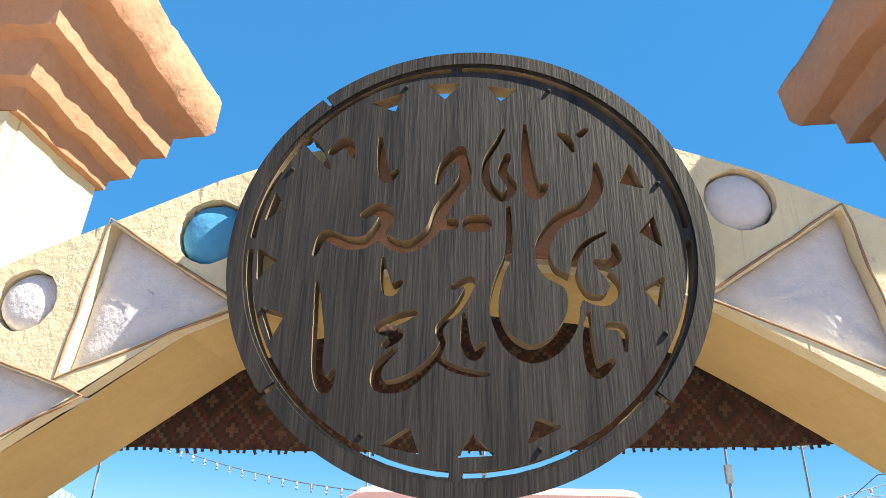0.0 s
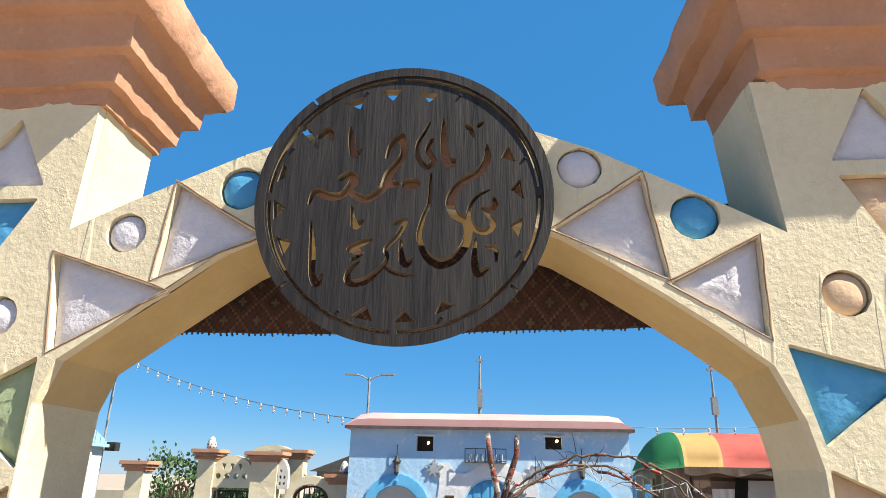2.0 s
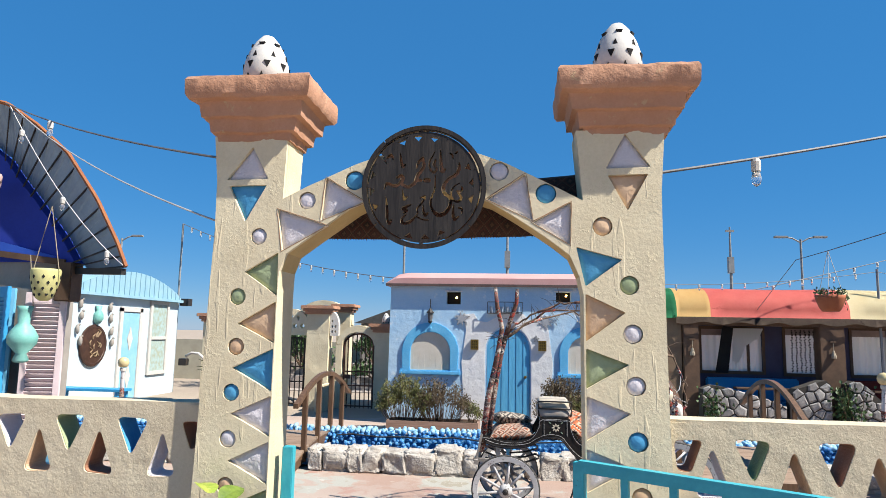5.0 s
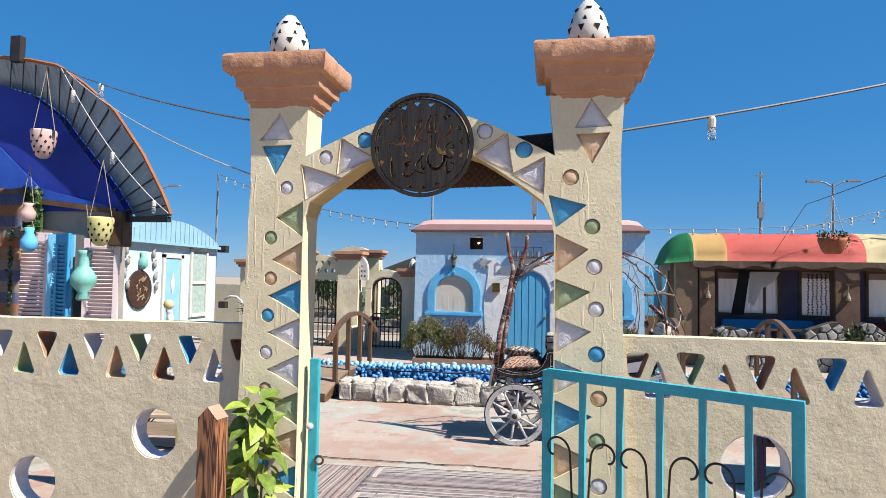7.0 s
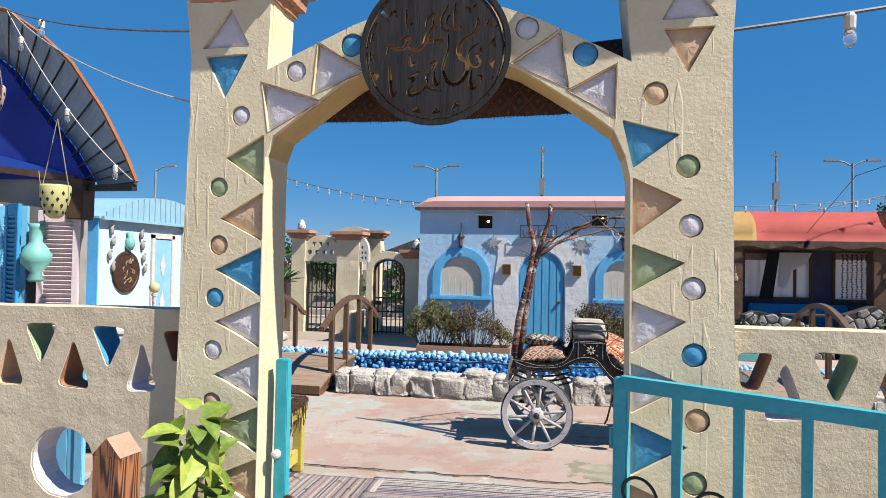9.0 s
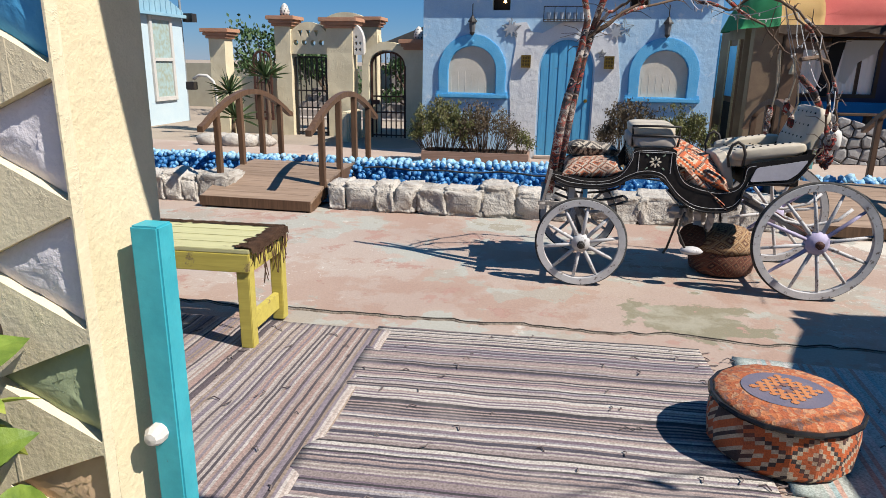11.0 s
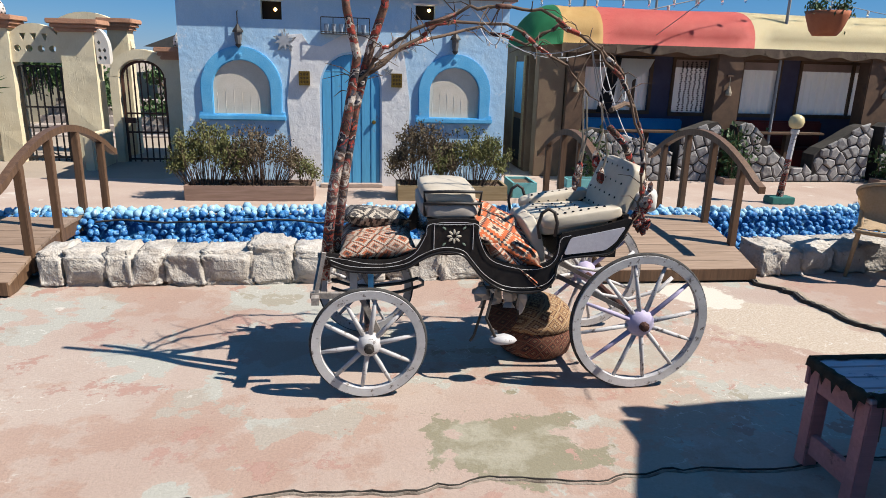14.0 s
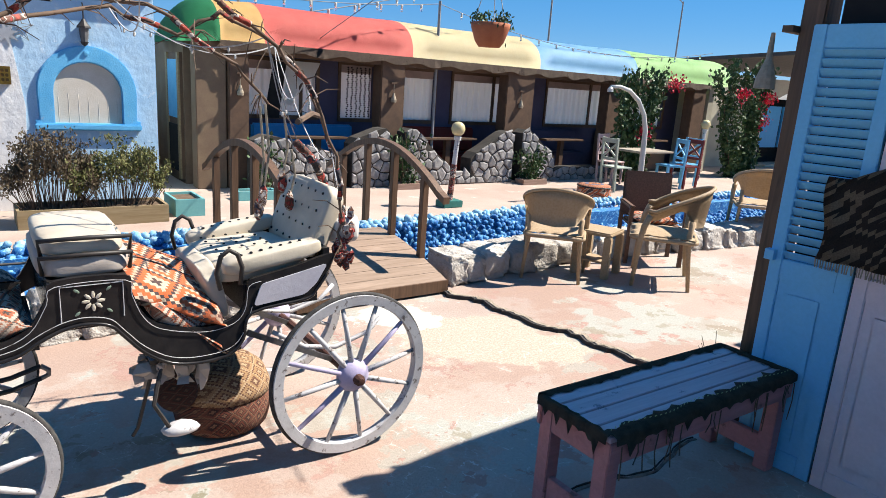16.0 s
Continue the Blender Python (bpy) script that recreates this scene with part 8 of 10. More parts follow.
def wheel(cx, cy, r, spokes, hub, lilac):
    near = cy < 5
    s = -1 if near else 1
    w = part("wheel", lathe([(r - 0.052, -0.022), (r - 0.008, -0.024), (r - 0.007, 0.024), (r - 0.052, 0.022), (r - 0.055, 0.0), (r - 0.052, -0.022)], 56, m=Matrix.Translation((cx, cy, r)) @ pose(0, 0, 0, 90), caps=False), WHEEL_WHITE, cart, "chipped white wooden wheel", world=True, smooth=False)
    part("tyre", tube([(cx + (r - 0.006) * math.cos(k * math.tau / 64), cy, r + (r - 0.006) * math.sin(k * math.tau / 64)) for k in range(64)], 0.0125, 8, closed=True), TYRE, w, "worn dark rubber tyre", world=True, smooth=True)
    for k in range(spokes):
        a = k * math.tau / spokes + 0.17
        d = Vector((math.cos(a), 0, math.sin(a)))
        c = Vector((cx, cy, r))
        mid = c + d * (r * 0.55) + Vector((0, s * 0.012, 0))
        bm = tube([c + d * 0.03 + Vector((0, s * 0.02, 0)), mid, c + d * (r - 0.048)], [0.015, 0.0125, 0.010], 8)
        part("spoke", bm, WHEEL_LILAC if (lilac and k in (1, 5, 7)) else WHEEL_WHITE, w, world=True, smooth=True)
    m = Matrix.Translation((cx, cy, r)) @ pose(0, 0, 0, 90 if near else -90)
    part("hub", lathe([(0.045, -0.06), (0.058, -0.03), (hub, 0.0), (hub, 0.025), (hub * 0.75, 0.05), (0.033, 0.065), (0.001, 0.066)], 20, m=m), WHEEL_LILAC if lilac else WHEEL_WHITE, w, "painted hub", world=True, smooth=True)
    part("axle_cap", lathe([(0.027, 0.06), (0.027, 0.085), (0.018, 0.09), (0.016, 0.105), (0.001, 0.107)], 10, m=m), RUST_IRON if lilac else BLACK_IRON, w, "dark axle nut", world=True)


for cy in (CY0, CY1):
    wheel(0.22, cy, 0.312, 10, 0.066, False)
    wheel(1.738, cy, 0.400, 12, 0.080, True)
part("axle", tube([(0.22, CY0, 0.312), (0.22, CY1, 0.312)], 0.02, 8), RUST_IRON, cart, world=True)
part("axle", tube([(1.738, CY0, 0.400), (1.738, CY1, 0.400)], 0.022, 8), RUST_IRON, cart, world=True)

# body side panels: a flowing black silhouette
prof_top = [(-0.02, 0.79), (0.10, 0.77), (0.22, 0.745), (0.36, 0.75), (0.47, 0.80), (0.53, 0.90), (0.56, 0.965), (0.80, 0.965), (0.82, 0.90), (0.86, 0.80), (0.93, 0.74), (1.10, 0.70), (1.22, 0.72), (1.27, 0.78), (1.285, 0.875), (1.34, 0.895), (1.50, 0.925), (1.66, 0.965), (1.70, 0.955)]
prof_low = [(1.66, 0.88), (1.60, 0.80), (1.55, 0.765), (1.30, 0.735), (1.26, 0.62), (1.20, 0.56), (1.08, 0.545), (0.96, 0.565), (0.86, 0.63), (0.79, 0.71), (0.74, 0.765), (0.66, 0.785), (0.58, 0.775), (0.50, 0.74), (0.42, 0.695), (0.28, 0.675), (0.12, 0.685), (0.02, 0.72)]


def flowing(pts, n=5):
    """A smooth curve through points of a profile."""
    out = []
    for i in range(len(pts) - 1):
        a, b, c, d = (Vector(pts[max(0, min(len(pts) - 1, i + k))]) for k in (-1, 0, 1, 2))
        for j in range(n):
            t = j / n
            q = 0.5 * ((2 * b) + (c - a) * t + (2 * a - 5 * b + 4 * c - d) * t * t + (3 * b - a - 3 * c + d) * t ** 3)
            out.append((q.x, q.y))
    return out + [tuple(pts[-1])]


coach_top = flowing(prof_top[:16], 4)
coach_low = flowing(prof_low[3:], 4)
prof_top, prof_low = flowing(prof_top, 4), flowing(prof_low, 4)
YN, YF = 4.66, 5.34
for y0, y1 in ((YN, YN + 0.022), (YF - 0.022, YF)):
    sd = part("side_panel", plate([prof_top + prof_low], y0, y1), BLACK_LACQUER, cart, "black lacquered curved side", world=True)
    yy = y0 - 0.004 if y0 < 5 else y1 + 0.004
    part("edge_moulding", tube([(x, yy, z) for x, z in prof_low], 0.008, 6), BLACK_LACQUER, sd, world=True, smooth=True)
    part("pin_line", tube([(x, yy - (0.002 if y0 < 5 else -0.002), z + 0.028) for x, z in coach_low], 0.0016, 5), WHEEL_WHITE, sd, "thin white coach line", world=True)
    part("pin_line", tube([(x, yy - (0.002 if y0 < 5 else -0.002), z - 0.02) for x, z in coach_top], 0.0014, 5), WHEEL_WHITE, sd, "thin white coach line", world=True)
    ins = [(1.305, 0.765), (1.545, 0.79), (1.60, 0.835), (1.655, 0.925), (1.50, 0.893), (1.34, 0.862)]
    part("grey_panel", plate([rounded(ins, 0.02, 3)], min(yy, y0) - 0.006 if y0 < 5 else y1, min(yy, y0) if y0 < 5 else y1 + 0.008), GREY_BOX, sd, "pale lilac-grey inset panel", world=True)
    if y0 < 5:
        for k in range(8):
            a = k * math.tau / 8
            bm = blob((0, 0, 0), (0.017, 0.003, 0.0075), k, 1, 0)
            bm.transform(Matrix.Translation((0.685 + 0.026 * math.cos(a), y0 - 0.004, 0.875 + 0.026 * math.sin(a))) @ pose(0, 0, 0, 0, -math.degrees(a)))
            part("petal", bm, VINYL, sd, "painted white petal", world=True)
        for sx in (-1, 1):
            for sz in (-1, 1):
                bm = blob((0, 0, 0), (0.014, 0.0025, 0.006), 3, 1, 0)
                bm.transform(Matrix.Translation((0.685 + sx * 0.055, y0 - 0.003, 0.875 + sz * 0.045)) @ pose(0, 0, 0, 0, -40 * sx * sz))
                part("leaf_motif", bm, surf("pale_green_motif", (0.25, 0.32, 0.25), (0.2, 0.28, 0.2), 0.6) if sx == -1 and sz == -1 else bpy.data.materials["pale_green_motif"], sd, world=True)
        part("panel_line", tube([(0.575, y0 - 0.003, 0.80), (0.575, y0 - 0.003, 0.94), (0.79, y0 - 0.003, 0.94), (0.79, y0 - 0.003, 0.80)], 0.0025, 5), WHEEL_WHITE, sd, world=True)
part("floor_front", box(0.02, 0.50, YN + 0.023, YF - 0.023, 0.70, 0.72), BLACK_LACQUER, cart, world=True)
part("driver_seat_box", box(0.54, 0.81, YN + 0.023, YF - 0.023, 0.76, 0.96), BLACK_LACQUER, cart, world=True)
part("floor_well", box(0.88, 1.26, YN + 0.023, YF - 0.023, 0.56, 0.58), BLACK_LACQUER, cart, world=True)
part("seat_base", box(1.27, 1.62, YN + 0.023, YF - 0.023, 0.74, 0.86), BLACK_LACQUER, cart, world=True)
bm = bmesh.new()
beam((1.66, YN + 0.02, 0.94), (1.66, YF - 0.02, 0.94), 0.03, 0.1, bm)
part("back_rail", bm, BLACK_LACQUER, cart, world=True)


def pillow(sx, sy, sz, m, seed=0.0, e=0.42):
    """A stuffed box with soft edges and a few creases."""
    bm = bmesh.new()
    bmesh.ops.create_icosphere(bm, subdivisions=4, radius=1.0)
    for v in bm.verts:
        c = v.co.copy()
        p = Vector([math.copysign(abs(q) ** e, q) for q in c])
        crease = 0.05 * noise.noise(c * 2.2 + Vector((seed, 0, 0))) + 0.025 * noise.noise(c * 6 + Vector((0, seed, 0)))
        v.co = Vector((p.x * sx * 0.5 * (1 + crease * 0.5), p.y * sy * 0.5 * (1 + crease * 0.5), p.z * sz * 0.5 * (1 + 2.2 * crease)))
    bm.transform(m)
    return bm


def stack_cushion(name, at, size, material, label, parent=cart, rx=0, ry=0, rz=0, puff=0.5):
    return part(name, pillow(*size, pose(*at, rx, ry, rz), at[0] * 7 + at[2] * 31), material, parent, label, world=True, smooth=True)


stack_cushion("seat_cushion", (0.675, 4.98, 1.005), (0.33, 0.58, 0.105), GREY_VINYL, "faded vinyl driver's cushion", puff=0.25)
stack_cushion("seat_cushion", (0.672, 4.98, 1.078), (0.30, 0.56, 0.085), VINYL, "worn cream driver's cushion", puff=0.25)
for z in (1.045, 1.11):
    part("seat_rail", tube([(0.53, 4.72, z - 0.07), (0.52, 4.70, z), (0.68, 4.69, z + 0.005), (0.835, 4.70, z), (0.83, 4.73, z - 0.07)], 0.009, 6), BLACK_IRON, cart, world=True, smooth=True)
# passenger seat: cushion, arm rolls, buttoned back
bench_pad = stack_cushion("bench_cushion", (1.39, 5.0, 0.905), (0.44, 0.56, 0.10), VINYL, "cream vinyl bench cushion", ry=-4)
for i in range(5):
    for j in range(6):
        part("button", blob((1.24 + 0.06 * i, 4.80 + 0.08 * j, 0.953 + 0.004 * i), (0.008, 0.008, 0.005), 0, 1, 0), BLACK_LACQUER, bench_pad, "dark button", world=True)
stack_cushion("hanging_pad", (1.175, 4.98, 0.80), (0.09, 0.50, 0.27), VINYL, "cream pad hanging over the seat's front edge", ry=-14)
bk_c = part("buttoned_back", pillow(0.36, 0.54, 0.10, pose(1.70, 5.02, 1.08, 0, -68, 0), 3.0, 0.34), VINYL, cart, "cream buttoned backrest", world=True, smooth=True)
for i in range(6):
    for j in range(4):
        p = pose(1.70, 5.02, 1.08, 0, -68, 0) @ Vector((-0.13 + 0.26 * j / 3, -0.2 + 0.4 * i / 5, 0.048))
        part("button", blob(p, (0.008, 0.008, 0.008), 0, 1, 0), BLACK_LACQUER, bk_c, "dark button", world=True)
for y, x0 in ((4.73, 0), (5.29, 0)):
    roll = part("arm_roll", pillow(0.46, 0.12, 0.085, pose(1.42, y, 0.965, 0, -9, 0), y, 0.55), VINYL, cart, "cream padded armrest", world=True, smooth=True)
    part("arm_hoop", tube([(1.20 + 0.055 * math.cos(a), y - 0.085 * (1 if y < 5 else -1), 0.93 + 0.10 * math.sin(a)) for a in (-0.6, 0.2, 0.9, 1.6, 2.3, 3.1, 3.9)], 0.010, 6), BLACK_IRON, roll, "black hoop", world=True, smooth=True)
    for k in range(7):
        part("button", blob((1.27 + 0.045 * k, y - 0.02, 0.985 + 0.0075 * k), (0.009, 0.009, 0.006), 0, 1, 0), BLACK_LACQUER, roll, world=True)
stack_cushion("bolster", (1.80, 4.98, 1.05), (0.16, 0.5, 0.14), CERAMIC, "white padded roll", puff=0.3)
# springs and front turntable
for y in (4.72, 5.28):
    for zz in (0.62, 0.57):
        part("leaf_spring", tube([(0.02, y, zz), (0.12, y, zz - 0.035), (0.25, y, zz - 0.045), (0.40, y, zz - 0.03), (0.50, y, zz)], 0.010, 6), BLACK_IRON, cart, world=True, smooth=True)
    part("spring_eye", tube([(0.50, y, 0.62), (0.525, y, 0.60), (0.525, y, 0.58), (0.50, y, 0.57)], 0.010, 6), STEEL, cart, world=True)
    part("rear_spring", tube([(1.42, y, 0.60), (1.58, y, 0.50), (1.74, y, 0.47), (1.92, y, 0.52), (2.0, y, 0.6)], 0.012, 6), WHEEL_WHITE, cart, world=True, smooth=True)
    part("stay", beam((1.30, y, 0.62), (1.74, y, 0.40), 0.02, 0.025), STEEL, cart, world=True)
    part("front_stay", beam((0.1, y, 0.69), (0.28, y, 0.30), 0.03, 0.03), SHAFT_WOOD, cart, world=True)
    part("bracket", box(0.12, 0.16, y - 0.02, y + 0.02, 0.56, 0.68), CERAMIC, cart, world=True)
    part("bracket", box(0.22, 0.25, y - 0.02, y + 0.02, 0.56, 0.68), SKY_BLUE, cart, world=True)
part("splinter_bar", beam((-0.06, 4.55, 0.55), (-0.06, 5.45, 0.55), 0.04, 0.04), SHAFT_WOOD, cart, world=True, bevel=0.005)
for y in (4.62, 5.38):
    part("futchell", beam((-0.09, y, 0.565), (0.10, y, 0.56), 0.03, 0.03), SHAFT_WOOD, cart, world=True, bevel=0.004)
    part("dash_post", beam((-0.06, y, 0.56), (-0.01, y, 0.80), 0.022, 0.022), SHAFT_WOOD, cart, world=True)
part("step_plate", blob((0.98, 4.64, 0.27), (0.08, 0.05, 0.03), 2, 2, 0.1), WHEEL_WHITE, cart, "white oval step plate", world=True, smooth=True)
part("step_iron", tube([(0.93, 4.70, 0.56), (0.88, 4.64, 0.40), (0.94, 4.63, 0.28)], 0.009, 6), BLACK_IRON, cart, world=True)
part("prop", tube([(0.90, 4.75, 0.5), (0.84, 4.78, 0.24), (0.82, 4.79, 0.20)], 0.008, 6), BLACK_IRON, cart, world=True)
bm = bmesh.new()
for k in range(22):
    x, y = random.uniform(0.84, 1.10), random.uniform(4.68, 4.8)
    l, w = random.uniform(0.05, 0.17), random.uniform(0.02, 0.06)
    q = [bm.verts.new((x + a * w + random.uniform(-0.015, 0.015), y + random.uniform(-0.02, 0.02), 0.565 - b * l)) for b in (0, 0.4, 0.8, 1.0) for a in (-0.5, 0.5)]
    for b in (0, 2, 4):
        bm.faces.new((q[b], q[b + 1], q[b + 3], q[b + 2]))
tagged(part("torn_upholstery", bm, GREY_VINYL, cart, "torn hanging upholstery", world=True), kind="stuff")
# wrapped poles and hoops of dry branches above
POLES = [[(-0.02, 4.72, 0.62), (0.04, 4.73, 1.13), (0.12, 4.75, 1.50), (0.17, 4.75, 1.80), (0.12, 4.75, 2.02), (0.10, 4.75, 2.20)],
         [(0.03, 4.80, 0.70), (0.10, 4.79, 1.2), (0.16, 4.78, 1.55), (0.24, 4.78, 1.85), (0.31, 4.77, 2.05), (0.315, 4.77, 2.19)],
         [(-0.03, 5.25, 0.60), (0.02, 5.0, 1.0), (0.07, 4.85, 1.3)]]
for k, pts in enumerate(POLES):
    part("wrapped_pole", tube(pts, [0.030, 0.029, 0.026, 0.023, 0.021, 0.018][:len(pts)], 10), RED_WRAP, cart, "pole wrapped in red patterned cloth", world=True, smooth=True)
HOOPS = [[(0.14, 4.76, 1.62), (0.30, 4.74, 1.84), (0.44, 4.72, 1.92), (0.74, 4.70, 2.05), (0.90, 4.70, 2.055), (1.11, 4.70, 2.05), (1.38, 4.70, 1.90), (1.55, 4.70, 1.73), (1.70, 4.70, 1.42), (1.745, 4.70, 1.15), (1.73, 4.70, 0.95)],
         [(0.17, 4.85, 1.68), (0.45, 5.0, 1.88), (0.90, 5.3, 1.985), (1.18, 5.3, 1.90), (1.38, 5.3, 2.03), (1.65, 5.3, 1.89), (1.83, 5.3, 1.735), (1.98, 5.3, 1.35), (2.04, 5.3, 1.08), (1.95, 5.28, 0.95)],
         [(0.20, 4.78, 1.70), (0.6, 4.9, 1.98), (1.0, 5.0, 2.0), (1.35, 5.0, 1.78), (1.5, 5.0, 1.62)]]
rh = random.Random(21)
for k, pts in enumerate(HOOPS):
    fine = []
    for a, b in zip(pts, pts[1:]):
        for q in range(4):
            p = Vector(a).lerp(Vector(b), q / 4)
            fine.append(p + Vector((rh.uniform(-0.012, 0.012), rh.uniform(-0.012, 0.012), rh.uniform(-0.012, 0.012))))
    fine.append(Vector(pts[-1]))
    hp = part("branch_hoop", tube(fine, [0.0095 - 0.003 * i / len(fine) + 0.0015 * noise.noise((i * 0.9, k, 0)) for i in range(len(fine))], 8), TWIG, cart, "dry branch hoop bound with cloth", world=True, smooth=True)
    bm = bmesh.new()
    for q in range(34):
        p = rh.choice(fine)
        d = Vector((rh.gauss(0, 1), rh.gauss(0, 0.7), rh.gauss(0, 0.8))).normalized() * rh.uniform(0.05, 0.22)
        tube([p, p + d * 0.5 + Vector((0, 0, 0.02)), p + d], [0.004, 0.003, 0.0015], 4, bm)
    tagged(part("twig_tangle", bm, TWIG, hp, world=True), kind="stuff")
    for i in range(3, len(fine) - 2, 6):
        part("binding", tube([fine[i], fine[i + 1], fine[i + 2]], 0.0125, 8), RED_WRAP, hp, "red cloth binding", world=True, smooth=True)
part("cross_branch", tube([(1.52, 4.70, 1.56), (1.72, 5.0, 1.58), (1.9, 5.3, 1.55)], 0.014, 6), TWIG, cart, world=True)
part("wrapped_branch", tube([(1.60, 4.9, 1.45), (1.72, 4.95, 1.35), (1.84, 5.05, 1.18), (1.88, 5.05, 1.08)], [0.02, 0.022, 0.02, 0.012], 8), RED_WRAP, cart, "branch end wrapped in patterned cloth", world=True, smooth=True)
for x, y, z0, z1 in ((1.45, 4.9, 1.62, 1.2), (1.58, 5.0, 1.58, 1.25), (1.64, 5.05, 1.4, 1.15), (1.5, 5.1, 1.6, 1.1)):
    part("cord", tube([(x, y, z0), (x + 0.02, y, (z0 + z1) / 2), (x - 0.01, y, z1)], 0.006, 5), ROPE, cart, world=True)
    bm = blob((x - 0.01, y, z1), (0.022, 0.022, 0.05), int(x * 10), 2, 0.5, 3)
    part("tassel", bm, RED_WRAP, cart, "red cloth tassel", world=True)
bm = bmesh.new()
for k in range(26):
    blob((1.76 + rh.uniform(-0.03, 0.05), 4.72 + rh.uniform(-0.03, 0.05), 1.0 + rh.uniform(-0.12, 0.16)), (0.02, 0.02, 0.035), k, 1, 0.6, bm=bm)
tagged(part("ribbons", bm, RED_WRAP, cart, "bunch of knotted red ribbons", world=True), kind="stuff")
# thin fairy-light wires hanging from the hoops
for k in range(9):
    a = Vector(rh.choice(HOOPS[0][3:9])); b = Vector(rh.choice(HOOPS[1][2:9]))
    mid = (a + b) / 2 - Vector((rh.uniform(-0.1, 0.1), 0, rh.uniform(0.15, 0.5)))
    fw_ = thing("fairy_light_string", (0.9, 5.0, 2.0), "thin white fairy-light wire hung on the carriage hoops", "string light", "fairy lights on the carriage")
    pts = [a * (1 - t) ** 2 + mid * 2 * t * (1 - t) + b * t * t for t in [i / 12 for i in range(13)]]
    part("wire", tube(pts, 0.0028, 4), CABLE_W, fw_, world=True)
    for q in (3, 6, 9):
        part("bulb", blob(pts[q] - Vector((0, 0, 0.012)), (0.006, 0.006, 0.012), 0, 1, 0), CERAMIC, fw_, world=True)

# textiles lying on the carriage
c1 = thing("kilim_cushion", (0.27, 4.95, 0.76), "red and cream kilim cushion on the carriage footboard", "cushion", "kilim cushions on the carriage")
part("cover", cushion(0.42, 0.50, 0.15, m=pose(0.27, 4.90, 0.80, 4, -6, 0)), KILIM_CREAM, c1, world=True, smooth=True)
c2 = thing("kilim_cushion", (0.25, 5.05, 0.86), "black and cream kilim cushion lying on another cushion", "cushion", "kilim cushions on the carriage")
part("cover", cushion(0.36, 0.40, 0.12, m=pose(0.25, 5.05, 0.90, -8, 6, 14)), kilim("black_cream_kilim", (0.55, 0.48, 0.40), (0.05, 0.045, 0.045), (0.07, 0.06, 0.06), 12.0), c2, world=True, smooth=True)
c3 = thing("kilim_cushion", (1.02, 4.95, 0.72), "orange striped kilim cushion leaning in the carriage", "cushion", "kilim cushions on the carriage")
part("cover", cushion(0.50, 0.50, 0.13, m=pose(1.00, 4.90, 0.845, 12, 25, -4)), KILIM_ORANGE, c3, world=True, smooth=True)
c4 = thing("kilim_throw", (1.03, 4.85, 0.66), "dark patterned kilim throw hanging in the carriage", "textile")
part("cover", cushion(0.40, 0.34, 0.12, m=pose(1.04, 4.82, 0.70, 0, 40, 0)), KILIM_CREAM, c4, world=True, smooth=True)
bsk = thing("woven_basket", (1.30, 5.10, 0.0), "round brown patterned basket under the carriage", "basket")
part("body", lathe([(0.18, 0.0), (0.225, 0.03), (0.24, 0.10), (0.235, 0.18), (0.23, 0.192)], 28), kilim("basket_weave", (0.20, 0.055, 0.03), (0.05, 0.022, 0.018), (0.30, 0.16, 0.09), 24.0), bsk, smooth=True)
part("lid", lathe([(0.24, 0.194), (0.235, 0.23), (0.205, 0.30), (0.15, 0.345), (0.06, 0.365), (0.001, 0.368)], 28), kilim("basket_lid_weave", (0.40, 0.24, 0.12), (0.16, 0.07, 0.04), (0.50, 0.36, 0.22), 15.0), bsk, "orange woven lid", smooth=True)
bs2 = thing("round_tray_basket", (1.02, 4.82, 0.0), "flat patterned basket lid leaning under the carriage", "basket")
part("disc", lathe([(0.09, -0.01), (0.10, 0), (0.09, 0.01), (0.001, 0.014)], 24, m=pose(0.02, 0.12, 0.30, 70, 0, -30)), KILIM_DARK, bs2, smooth=True)

# ---- long restaurant pavilion with a striped canvas vault ----
pav = thing("striped_pavilion", (9.0, 12.6, TZ), "open brown pavilion with a vaulted canvas roof in coloured stripes", "pavilion")
RY0, RY1, RZ, RH = 11.70, 13.5, 2.13, 0.64
BANDS = [(3.38, 4.02, R_ORANGE), (4.02, 6.58, R_RED), (6.58, 9.50, R_YELLOW), (9.50, 12.4, R_BLUE), (12.4, 16.0, R_LIME)]


def vault_point(k, n, lift=0.0):
    a = math.pi * k / n
    return (RY0 + RY1) / 2 - (RY1 - RY0) / 2 * math.cos(a), RZ + (RH + lift) * math.sin(a) ** 0.75


for x0, x1, mat_ in BANDS:
    bm = bmesh.new()
    rows = []
    for i in range(9):
        x = x0 + (x1 - x0) * i / 8
        sag = 0.02 * math.sin(math.pi * i / 8)
        rows.append([bm.verts.new((x, *vault_point(k, 18, -sag))) for k in range(19)])
    for A, B in zip(rows, rows[1:]):
        for k in range(18):
            bm.faces.new((A[k], A[k + 1], B[k + 1], B[k]))
    bmesh.ops.solidify(bm, geom=bm.faces[:], thickness=0.015)
    part("canvas_band", bm, mat_, pav, "coloured canvas roof band", world=True, smooth=True)
# green end: a leaning half dome
bm = bmesh.new()
rows = []
for i in range(7):
    t = i / 6
    s = math.sqrt(max(0.0, 1 - t * t))
    rows.append([bm.verts.new((3.38 - 0.55 * t, (RY0 + RY1) / 2 - (RY1 - RY0) / 2 * math.cos(math.pi * k / 18) * (1 - 0.12 * t), RZ - 0.04 * t + RH * s * math.sin(math.pi * k / 18) ** 0.75)) for k in range(19)])
